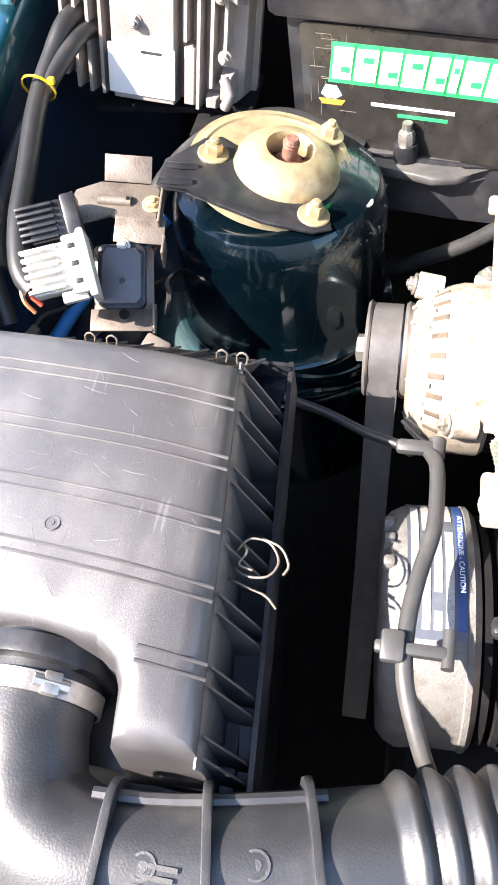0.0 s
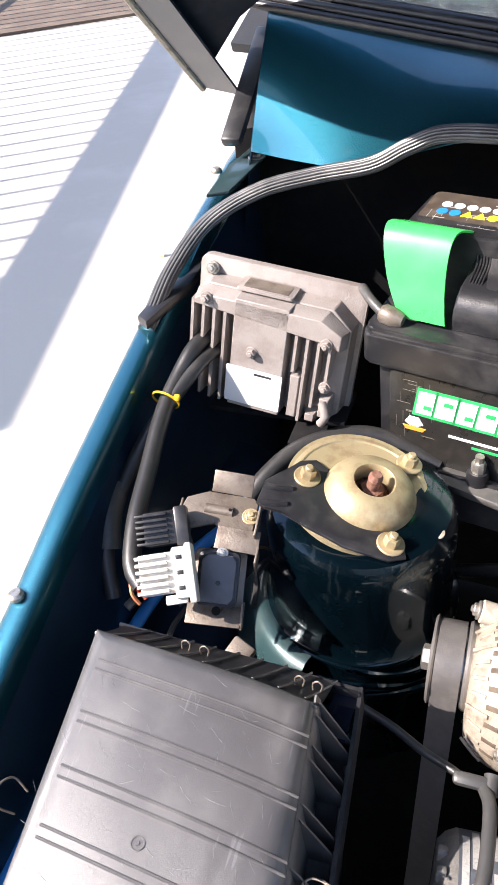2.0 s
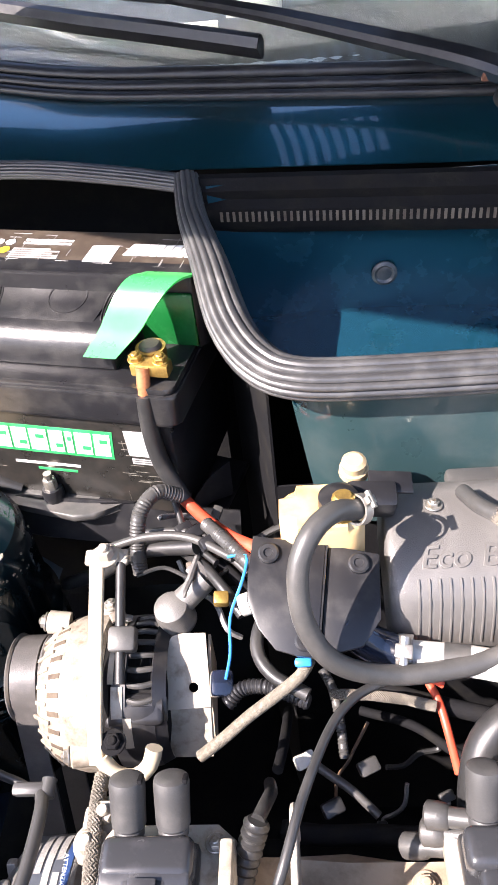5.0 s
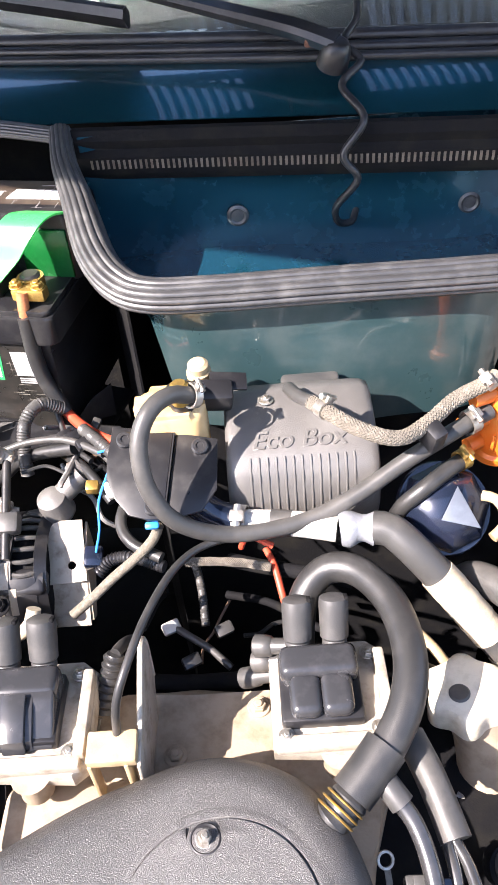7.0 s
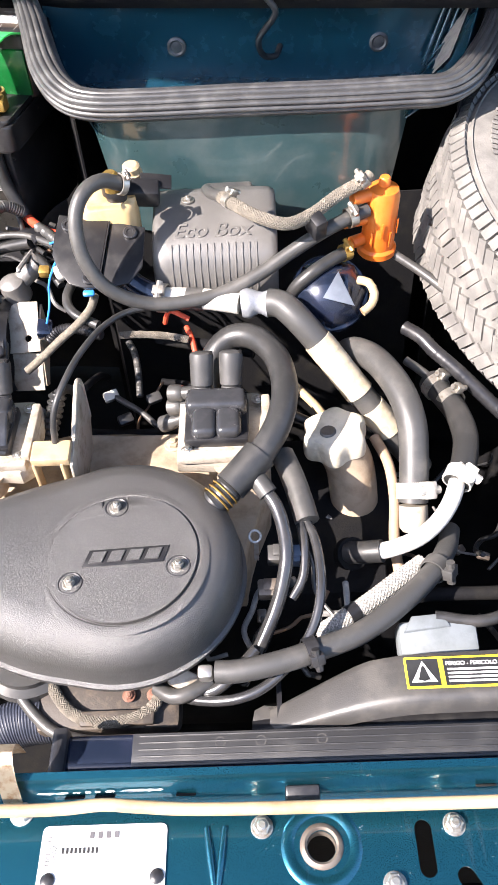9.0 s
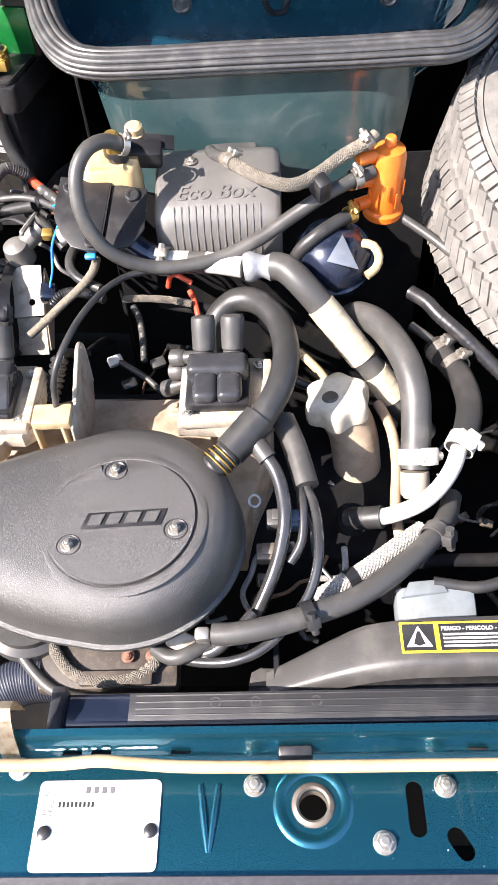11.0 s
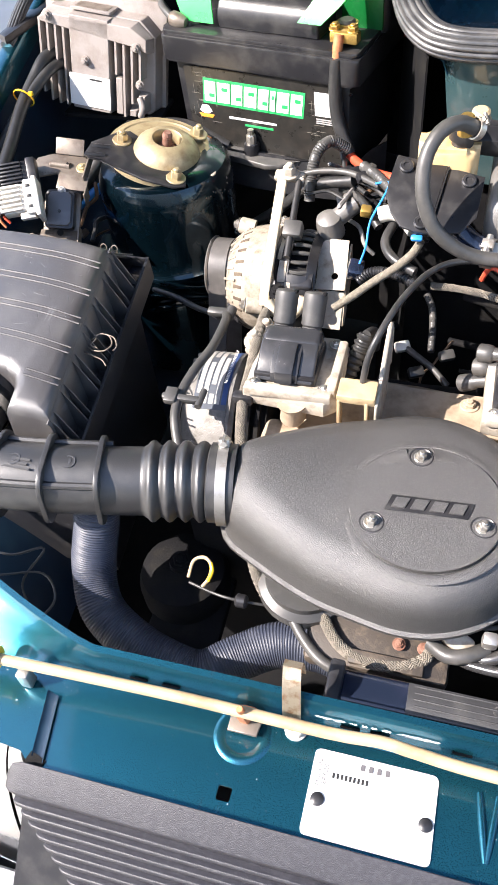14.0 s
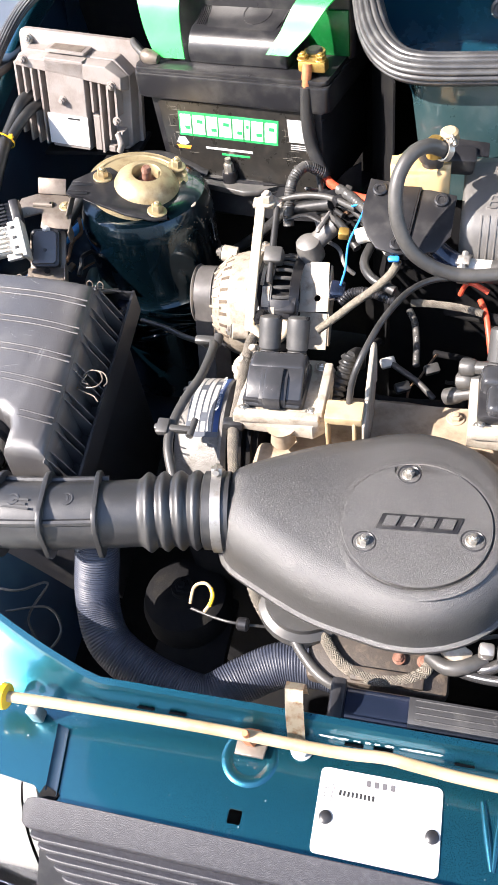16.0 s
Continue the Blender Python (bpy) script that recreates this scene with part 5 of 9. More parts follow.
bm = lathe(bmesh.new(), [(0.004, 0), (0.0062, 0.002), (0.0062, 0.009), (0.004, 0.011)], frame_at((0.095, 0.018, 0.699), (1, 0.0, 0)), 14)
part("stop", bm, PLASTIC, DIP)
hose("wire", [(-0.16, 0.02, 0.70), (-0.12, 0.015, 0.705), (-0.095, 0.03, 0.70), (-0.11, 0.0, 0.68), (-0.085, -0.03, 0.66), (-0.10, -0.045, 0.64)], 0.0013, RUBBER_DUSTY, "thin dark loom wire behind the headlamp", "wire", "small wires", 6)
hose("wire", [(-0.13, 0.0, 0.69), (-0.09, 0.01, 0.69), (-0.07, -0.01, 0.685), (-0.085, -0.03, 0.67)], 0.0012, RUBBER_DUSTY, "thin dark loom wire behind the headlamp", "wire", "small wires", 6)


# ---- strut tower ----
TW = thing("strut_tower", (-0.096, 0.462, 0.66), "teal strut tower with a gold top mount", "strut tower")
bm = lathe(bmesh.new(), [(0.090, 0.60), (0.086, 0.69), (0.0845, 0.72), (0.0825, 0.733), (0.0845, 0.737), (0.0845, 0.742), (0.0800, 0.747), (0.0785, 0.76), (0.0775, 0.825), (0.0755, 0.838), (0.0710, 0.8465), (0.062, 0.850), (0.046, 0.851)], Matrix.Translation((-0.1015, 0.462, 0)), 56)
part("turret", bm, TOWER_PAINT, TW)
bm = sheet(bmesh.new(), lambda u, v: Vector((-0.096 + (0.085 + 0.034 * v) * math.cos(radians(186 + 66 * u)), 0.462 + (0.085 + 0.034 * v) * math.sin(radians(186 + 66 * u)), 0.742 + 0.008 * math.sin(3.1 * v) - 0.030 * v * v)), 24, 8, 0.0012)
part("wheelhouse_shoulder", bm, DUSTY_PAINT, TW, "teal pressed shoulder beside the tower")
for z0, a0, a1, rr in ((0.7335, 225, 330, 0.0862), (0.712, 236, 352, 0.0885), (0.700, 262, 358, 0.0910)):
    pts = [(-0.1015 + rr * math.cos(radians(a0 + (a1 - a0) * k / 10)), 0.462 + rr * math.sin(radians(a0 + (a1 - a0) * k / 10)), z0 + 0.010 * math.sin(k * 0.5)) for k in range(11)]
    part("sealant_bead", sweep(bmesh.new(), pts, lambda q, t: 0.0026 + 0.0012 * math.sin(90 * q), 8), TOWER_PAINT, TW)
A, B, D = Vector((-0.142, 0.453, 0.872)), Vector((-0.070, 0.500, 0.8575)), Vector((-0.069, 0.416, 0.8530))
nrm = (B - A).cross(D - A).normalized()
nrm = -nrm if nrm.z < 0 else nrm
mid = Vector((-0.101, 0.460, 0.8615))
PM = frame_at(mid - nrm * 0.002, nrm, (1, 0, 0))
plate = []
for i in range(60):
    a = 2 * math.pi * i / 60
    r = 0.0595
    x, y = r * math.cos(a), r * math.sin(a)
    plate.append((min(x, 0.046), y))
bm = prism(bmesh.new(), plate, -0.004, 0.0005, PM, 0.0008)
part("mount_plate", bm, GOLD, TW, "gold passivated steel plate")
bm = lathe(bmesh.new(), [(0.050, 0), (0.052, 0.0015), (0.0555, 0.0012), (0.057, 0.0)], PM, 48, cap=False)
part("rim", bm, GOLD, TW)
dm = PM @ Matrix.Translation((0.008, -0.002, 0))
bm = lathe(bmesh.new(), [(0.0375, 0.0005), (0.0365, 0.004), (0.033, 0.0105), (0.027, 0.0155), (0.020, 0.0185), (0.0165, 0.019), (0.0155, 0.0175), (0.015, 0.004)], dm, 44, cap=False)
part("dome", bm, GOLD, TW, "gold pressed dome with a central hole")
bm = lathe(bmesh.new(), [(0.015, 0.003), (0.001, 0.003)], dm, 30)
lathe(bm, [(0.0095, 0.003), (0.0095, 0.010), (0.007, 0.011)], dm, 6)
lathe(bm, [(0.0052, 0.01), (0.0052, 0.020), (0.0058, 0.0205), (0.0052, 0.0215), (0.0058, 0.0225), (0.005, 0.0235), (0.004, 0.026)], dm, 14)
part("stud", bm, RUST, TW, "rusty strut stud")
strap = [(-0.0720, -0.022), (-0.060, -0.006), (-0.052, 0.008), (-0.040, 0.014), (-0.028, 0.008), (-0.026, -0.010), (-0.014, -0.030), (0.010, -0.0385), (0.030, -0.034), (0.042, -0.040), (0.046, -0.052), (0.034, -0.0595), (0.0, -0.060), (-0.030, -0.053), (-0.052, -0.046), (-0.064, -0.049), (-0.0720, -0.046)]
bm = prism(bmesh.new(), strap, 0.0006, 0.0034, PM, 0.0008)
part("black_strap", bm, PLASTIC, TW, "black pressed steel strap")
for y in (-0.030, -0.046):
    bm = sweep(bmesh.new(), [PM @ Vector((-0.070, y + 0.002, 0.0034)), PM @ Vector((-0.060, y + 0.003, 0.0042)), PM @ Vector((-0.050, y + 0.007, 0.0034))], 0.0026, 8)
    part("stamped_rib", bm, PLASTIC, TW)
for p in (A, B, D):
    bolt(TW, p, nrm, 0.0062, GOLD, 0.0095, 1.75)
for p, r in (((-0.040, 0.442, 0.8455), 0.0075), ((-0.150, 0.408, 0.7620), 0.004)):
    bm = lathe(bmesh.new(), [(r, 0), (r, 0.0012), (r * 0.8, 0.0016)], Matrix.Translation(p), 16)
    part("bare_patch", bm, ALU, TW, "chipped paint spot")

rnd = random.Random(12)
for i in range(30):
    a = radians(rnd.gauss(-18, 22))
    z = rnd.choice((0.836, 0.830, 0.820, 0.741)) + rnd.uniform(-0.006, 0.004)
    r = 0.0722 if z < 0.83 else 0.0722 - (z - 0.83) * 0.22
    r = 0.0790 if z < 0.745 else r
    p = Vector((-0.096 + r * math.cos(a), 0.462 + r * math.sin(a), z))
    q = rnd.uniform(0.0005, 0.0017)
    bm = prism(bmesh.new(), [(q * rnd.uniform(0.5, 1.2) * math.cos(k * 1.05), q * rnd.uniform(0.4, 0.9) * math.sin(k * 1.05)) for k in range(6)], -0.001, 0.0004, frame_at(p, (math.cos(a), math.sin(a), 0.12)))
    part("paint_chip", bm, BRONZE, TW, smooth=False)

# ---- relay bracket and connectors ----
RB = thing("relay_bracket", (-0.19, 0.40, 0.80), "tarnished folded steel bracket holding a relay module", "bracket")
m = frame_at((-0.1990, 0.4120, 0.8620), (0.16, -0.26, 0.95), (0.97, 0.12, -0.13))
bm = prism(bmesh.new(), [(-0.034, -0.010), (-0.030, 0.006), (-0.014, 0.014), (0.022, 0.014), (0.026, 0.010), (0.026, -0.016), (0.004, -0.018), (-0.004, -0.012), (-0.026, -0.022), (-0.034, -0.020)], -0.001, 0.0011, m, 0.0005)
part("top_plate", bm, BRONZE, RB)
# folded tabs: place, size, tilt about the long axis
for c, sz, rx in (((0.004, 0.0215, 0.0062), (0.032, 0.0175, 0.0018), 38), ((0.0165, -0.0235, 0.0015), (0.0335, 0.0180, 0.0018), 12), ((0.0290, -0.003, 0.0035), (0.0018, 0.036, 0.013), 0), ((0.0330, -0.033, -0.006), (0.0018, 0.014, 0.018), 0), ((-0.0335, -0.008, -0.012), (0.0018, 0.026, 0.024), 0)):
    part("flange", box(bmesh.new(), sz, m @ Matrix.Translation(c) @ Matrix.Rotation(radians(rx), 4, 'X'), 0.0006), BRONZE, RB)
part("stamped_rib", sweep(bmesh.new(), [m @ Vector((-0.014, -0.001, 0.0008)), m @ Vector((0.008, -0.001, 0.0008))], 0.0040, 10), BRONZE, RB)
part("rivet_hole", lathe(bmesh.new(), [(0.0013, 0), (0.0013, 0.0006)], m @ Matrix.Translation((0.006, -0.001, 0.0046)), 10), DARK, RB)
bolt(RB, m @ Vector((0.0225, -0.002, 0.0012)), (0.16, -0.26, 0.95), 0.0046, GOLD)
for i in range(7):
    part("stamped_digit", box(bmesh.new(), (0.0016, 0.0026, 0.0005), m @ Matrix.Translation((-0.020 + i * 0.0031, -0.0150 + 0.0008 * i, 0.0012)), 0.0002), BRONZE, RB)
m2 = frame_at((-0.1890, 0.3640, 0.8390), (0.22, -0.66, 0.72), (0.94, 0.24, -0.16))
bm = prism(bmesh.new(), [(-0.0125, -0.018), (0.010, -0.018), (0.0135, -0.014), (0.0135, 0.014), (0.010, 0.018), (-0.0085, 0.018), (-0.0125, 0.013)], -0.010, 0.003, m2, 0.0014)
part("relay_module", bm, material("grey_relay_plastic", (0.10, 0.10, 0.11), 0.4, 0, (0.14, 0.14, 0.15), 0.5, 50, 600, 0.1), RB, "dark grey sealed relay module")
part("module_frame", prism(bmesh.new(), rounded(0.031, 0.041, 0.004), -0.012, -0.001, m2, 0.001), PLASTIC, RB)
part("moulding_nub", lathe(bmesh.new(), [(0.002, 0), (0.0018, 0.0008), (0.0005, 0.001)], m2 @ Matrix.Translation((0.001, -0.003, 0.003)), 12), PLASTIC, RB)
bolt(RB, m2 @ Vector((0.002, 0.0195, 0.001)), (0.22, -0.66, 0.72), 0.0030, ZINC)
part("back_plate", prism(bmesh.new(), rounded(0.040, 0.050, 0.003), -0.016, -0.0125, m2 @ Matrix.Translation((0, -0.004, 0)), 0.001), BRONZE, RB)
for c, sz, rx in (((-0.001, -0.0285, -0.008), (0.042, 0.016, 0.0018), -25), ((0.0205, -0.027, -0.012), (0.0018, 0.020, 0.014), 0)):
    part("flange", box(bmesh.new(), sz, m2 @ Matrix.Translation(c) @ Matrix.Rotation(radians(rx), 4, 'X'), 0.0006), BRONZE, RB)
part("flange_hole", lathe(bmesh.new(), [(0.0034, 0), (0.0034, 0.0012)], m2 @ Matrix.Translation((0.001, -0.0245, -0.0055)), 14), DARK, RB)
CN = thing("white_connector", (-0.213, 0.345, 0.85), "off-white multi-pin plastic connector plugged beside the relay", "connector")
m3 = frame_at((-0.2185, 0.3440, 0.8600), (0.24, -0.58, 0.78), (0.90, 0.40, 0.02))
part("shell", box(bmesh.new(), (0.026, 0.030, 0.014), m3 @ Matrix.Translation((-0.006, 0, -0.001)), 0.0016), WHITE_P, CN)
for i in range(6):
    part("key_rib", box(bmesh.new(), (0.023, 0.0026, 0.005), m3 @ Matrix.Translation((-0.0095, -0.0125 + i * 0.005, 0.0075)), 0.0007), WHITE_P, CN)
part("collar", box(bmesh.new(), (0.011, 0.037, 0.021), m3 @ Matrix.Translation((0.0115, -0.001, 0.000)), 0.0018), WHITE_P, CN)
part("collar_lip", box(bmesh.new(), (0.005, 0.043, 0.025), m3 @ Matrix.Translation((0.0185, -0.002, 0.000)), 0.0016), WHITE_P, CN)
part("latch", box(bmesh.new(), (0.016, 0.007, 0.007), m3 @ Matrix.Translation((0.006, -0.0195, 0.003)), 0.0012), WHITE_P, CN)
for i in range(3):
    part("window", box(bmesh.new(), (0.0045, 0.0030, 0.001), m3 @ Matrix.Translation((0.0112, -0.012 + 0.011 * i, 0.0106)), 0.0003), BLACK_INK, CN)
m4 = m3 @ Matrix.Translation((-0.002, 0.034, -0.018))
BC = thing("black_connector", m4.translation, "black multi-pin connector behind the white one", "connector")
part("shell", box(bmesh.new(), (0.026, 0.026, 0.014), m4, 0.002), PLASTIC, BC)
for i in range(6):
    part("key_rib", box(bmesh.new(), (0.024, 0.0022, 0.005), m4 @ Matrix.Translation((-0.006, -0.0105 + i * 0.0042, 0.0078)), 0.0006), PLASTIC, BC)
part("collar", box(bmesh.new(), (0.010, 0.030, 0.017), m4 @ Matrix.Translation((0.016, 0.0, 0.0)), 0.0016), PLASTIC, BC)
bm = box(bmesh.new(), (0.018, 0.024, 0.012), frame_at((-0.160, 0.318, 0.815), (0.1, -0.4, 0.9), (0.9, -0.4, 0)), 0.002)
tagged(part("sensor_plug", bm, BRONZE), "small tarnished sensor plug by the filter box", "connector")
bm = box(bmesh.new(), (0.016, 0.012, 0.008), frame_at((-0.148, 0.302, 0.808), (0.1, -0.4, 0.9), (0.9, -0.4, 0)), 0.002)
tagged(part("plug_lock", bm, YELLOW_P), "small yellow connector lock tab", "connector")

hose("wiring_loom", [(-0.262, 0.575, 0.915), (-0.268, 0.545, 0.916), (-0.275, 0.52, 0.902), (-0.2775, 0.485, 0.888), (-0.270, 0.43, 0.872), (-0.262, 0.385, 0.862), (-0.252, 0.352, 0.850), (-0.240, 0.340, 0.843)], 0.0074, RUBBER, "thick black taped wiring loom with a yellow tie", "cable", "wiring looms")
hose("wiring_loom", [(-0.25, 0.575, 0.90), (-0.258, 0.545, 0.908), (-0.272, 0.505, 0.895), (-0.288, 0.465, 0.872), (-0.298, 0.42, 0.845), (-0.297, 0.385, 0.82), (-0.285, 0.36, 0.79)], 0.0065, RUBBER, "black taped wiring loom beside the inner wing", "cable", "wiring looms")
bm = lathe(bmesh.new(), [(0.0120, -0.0009), (0.0129, -0.0009), (0.0129, 0.0009), (0.0120, 0.0009)], frame_at((-0.279, 0.497, 0.893), (0.1, 0.9, 0.35)), 18, cap=False)
box(bm, (0.005, 0.004, 0.005), Matrix.Translation((-0.266, 0.494, 0.9)), 0.001)
tagged(part("cable_tie", bm, YELLOW_P), "yellow cable tie round the wiring loom", "cable tie")
hose("tape_wrap", [(-0.302, 0.43, 0.85), (-0.300, 0.405, 0.838), (-0.295, 0.385, 0.82)], 0.010, RUBBER_DUSTY, "loose grey taped loom end", "cable")
hose("wire", [(-0.236, 0.336, 0.835), (-0.243, 0.338, 0.842), (-0.248, 0.345, 0.848)], 0.0016, RED_P, "thin red wire leaving the white connector", "wire", "small wires", 6, 0.002)
hose("wire", [(-0.240, 0.332, 0.832), (-0.246, 0.334, 0.840), (-0.250, 0.343, 0.848)], 0.0016, COPPER, "thin orange wire leaving the white connector", "wire", "small wires", 6, 0.002)
hose("blue_pipe", [(-0.287, 0.12, 0.72), (-0.289, 0.22, 0.722), (-0.288, 0.33, 0.728), (-0.277, 0.40, 0.74), (-0.25, 0.45, 0.76), (-0.2, 0.49, 0.79)], 0.006, BLUE_P, "bright blue plastic pipe along the inner wing", "pipe")
hose("black_hose", [(-0.215, 0.44, 0.80), (-0.19, 0.49, 0.83), (-0.16, 0.525, 0.842), (-0.11, 0.548, 0.842), (-0.05, 0.545, 0.82)], 0.008, RUBBER, "black hose passing behind the strut tower", "hose")
hose("bay_pipe", [(-0.02, 0.50, 0.74), (0.03, 0.47, 0.79), (0.07, 0.455, 0.83), (0.12, 0.44, 0.85)], 0.006, RUBBER, "black pipe behind the alternator", "pipe")

# ---- control unit ----
EC = thing("engine_control_unit", (-0.2, 0.56, 0.85), "weathered grey finned control unit with a white label", "control unit")
EM = frame_at((-0.2065, 0.5500, 0.9130), (-0.02, -0.985, 0.16), (0.985, -0.02, -0.13))
# local x along the width, y upwards, z out towards the front
def eblock(outline, z0, z1, inset=0.0):
    """A block on the unit's front whose outer face is drawn in on all sides."""
    bm = bmesh.new()
    cx, cy = sum(p[0] for p in outline) / len(outline), sum(p[1] for p in outline) / len(outline)
    lo = [bm.verts.new(EM @ Vector((x, y, z0))) for x, y in outline]
    hi = [bm.verts.new(EM @ Vector((x - math.copysign(min(inset, abs(x - cx)), x - cx), y - math.copysign(min(inset, abs(y - cy)), y - cy), z1))) for x, y in outline]
    n = len(outline)
    for i in range(n):
        bm.faces.new((lo[i], lo[(i + 1) % n], hi[(i + 1) % n], hi[i]))
    bm.faces.new(lo[::-1])
    bm.faces.new(hi)
    return bm


part("housing", eblock([(-0.071, -0.050), (-0.062, -0.058), (0.064, -0.058), (0.072, -0.050), (0.072, 0.034), (0.054, 0.050), (-0.062, 0.050), (-0.071, 0.042)], -0.040, -0.017, 0.002), ECU_M, EC, bevel=0.0012)
part("face", eblock([(-0.030, -0.057), (0.020, -0.057), (0.020, 0.047), (-0.030, 0.047)], -0.017, 0.0, 0.0008), ECU_M, EC, bevel=0.0008)
part("brow", eblock([(-0.0695, 0.036), (-0.066, 0.030), (0.058, 0.020), (0.069, 0.016), (0.069, 0.032), (0.050, 0.047), (-0.060, 0.047), (-0.0695, 0.042)], -0.017, 0.0, 0.0035), ECU_M, EC, bevel=0.0008)
part("back_flange", prism(bmesh.new(), rounded(0.152, 0.122, 0.008), -0.044, -0.036, EM @ Matrix.Translation((0, 0.004, 0)), 0.001), ECU_M, EC)
tp = EM @ Matrix.Translation((-0.008, 0.0495, -0.024)) @ Matrix.Rotation(radians(-86), 4, 'X')
part("top_pad", prism(bmesh.new(), rounded(0.050, 0.023, 0.002), 0.0, 0.0030, tp, 0.0006), ECU_M, EC)
part("pad_recess", prism(bmesh.new(), rounded(0.040, 0.017, 0.001), 0.0028, 0.0034, tp), BRONZE, EC)
for x, y0, y1 in ((-0.0675, -0.046, 0.038), (-0.0575, -0.054, 0.037), (-0.0475, -0.056, 0.036), (-0.0375, -0.056, 0.036), (0.0275, -0.010, 0.026), (0.0375, -0.057, 0.025), (0.0475, -0.040, 0.024), (0.0575, -0.012, 0.022)):
    vs = [(x - 0.0019, y0), (x + 0.0019, y0), (x + 0.0019, y1), (x - 0.0019, y1)]
    part("fin", eblock(vs, -0.017, -0.0004, 0.0006), ECU_M, EC)
for x, y0, y1 in ((0.030, -0.057, -0.012), (0.0475, -0.057, -0.046), (0.0585, -0.050, -0.028)):
    part("boss", eblock([(x - 0.006, y0), (x + 0.006, y0), (x + 0.006, y1), (x - 0.006, y1)], -0.017, -0.003, 0.002), ECU_M, EC, bevel=0.0006)
for x, y in ((-0.055, 0.041), (0.054, 0.024), (-0.010, 0.0), (0.058, -0.016)):
    bolt(EC, EM @ Vector((x, y, 0.0)), EM.to_3x3() @ Vector((0, 0, 1)), 0.0042, ECU_M, 0.005, 1.3)
bolt(EC, EM @ Vector((-0.064, 0.054, -0.034)), EM.to_3x3() @ Vector((0, 0.2, 1)), 0.0048, ZINC, 0.005, 1.3)
bm = prism(bmesh.new(), rounded(0.052, 0.036, 0.001), 0.0006, 0.0014, EM @ Matrix.Translation((-0.006, -0.034, 0)))
lab = part("label", bm, WHITE_LABEL, EC, "white paper label", smooth=False)
bars(lab, "print", EM @ Matrix.Translation((0.004, -0.020, 0.0014)), 0.020, 0.004, 1, BLACK_INK, 3)
bm = sweep(bmesh.new(), [EM @ Vector((0.058, -0.030, 0.002)), EM @ Vector((0.064, -0.040, 0.006)), EM @ Vector((0.060, -0.050, 0.004))], 0.004, 10)
part("lug", bm, ECU_M, EC)
bm = box(bmesh.new(), (0.13, 0.05, 0.006), Matrix.Translation((-0.2, 0.575, 0.846)), 0.002)
box(bm, (0.03, 0.06, 0.004), Matrix.Translation((-0.165, 0.55, 0.842)), 0.001)
part("shelf", bm, DARK, EC)

# ---- battery ----
BA = thing("battery", (0.03, 0.60, 0.79), "black car battery with green terminal covers and dark printed labels", "battery")
BM = frame_at((-0.1210, 0.5530, 0.7950), (0, 0, 1), (0.975, -0.222, 0))
W = 0.239


def bpart(name, bm, mat, label="", parent=None, **k):
    return part(name, bm, mat, parent or BA, label, **k)


bm = bmesh.new()
box(bm, (W - 0.022, 0.150, 0.128), BM @ Matrix.Translation((W / 2, 0.083, 0.064)), 0.004, 2, 0.965)
bpart("case", bm, BATT)
bm = bmesh.new()
prism(bm, rounded(W, 0.166, 0.007, W / 2, 0.083), 0.122, 0.150, BM, 0.003, 3)
bpart("lid", bm, BATT)
bm = bmesh.new()
prism(bm, rounded(W - 0.004, 0.162, 0.007, W / 2, 0.083), 0.150, 0.1555, BM, 0.002)
bpart("lid_deck", bm, BATT)
# raised middle with a rounded nose
prof = [(0.022, 0.155), (0.020, 0.165), (0.0215, 0.174), (0.027, 0.182), (0.036, 0.1875), (0.050, 0.190), (0.074, 0.200), (0.074, 0.155)]
bm = bmesh.new()
a = [bm.verts.new(BM @ Vector((0.066, y, z))) for y, z in prof]
b = [bm.verts.new(BM @ Vector((0.186, y, z))) for y, z in prof]
for i in range(len(prof)):
    bm.faces.new((a[i], a[(i + 1) % len(prof)], b[(i + 1) % len(prof)], b[i]))
bm.faces.new(a)
bm.faces.new(b[::-1])
bpart("raised_middle", bm, BATT, bevel=0.002, angle=50)
m = BM @ frame_at((0.126, 0.056, 0.1935), (0, -0.38, 1))
bpart("middle_panel", prism(bmesh.new(), [(-0.050, 0.017), (0.050, 0.017), (0.043, -0.010), (0.040, -0.022), (-0.040, -0.022), (-0.043, -0.010)], -0.002, 0.0012, m, 0.001), BATT)
bpart("round_mark", lathe(bmesh.new(), [(0.0165, 0), (0.0165, 0.0005), (0.0155, 0.0005), (0.0155, 0)], m @ Matrix.Translation((0.012, 0.004, 0.0012)), 32, cap=False), BATT)
for s in (-1, 1):
    for i in range(5):
        k = s * (0.047 + 0.0024 * i)
        bm = sweep(bmesh.new(), [m @ Vector((k * 1.06, 0.018, 0.001)), m @ Vector((k * 0.98, 0.004, 0.001)), m @ Vector((k * 0.97, -0.014, 0.0008)), m @ Vector((k * 1.0, -0.024, -0.003))], 0.0009, 6)
        bpart("grip_rib", bm, BATT)
bm = bmesh.new()
prism(bm, rounded(W - 0.002, 0.066, 0.008, W / 2 + 0.006, 0.0985), 0.150, 0.2145, BM, 0.004, 3)
bpart("back_block", bm, BATT)
TM = BM @ frame_at((W / 2 + 0.006, 0.0985, 0.2146), (0, -0.05, 1))
tl_ = bpart("top_label", prism(bmesh.new(), rounded(W - 0.008, 0.061, 0.006), 0, 0.0006, TM), LABEL_BROWN, "dark brown printed top label", smooth=False)
bm = bmesh.new()
rnd = random.Random(4)
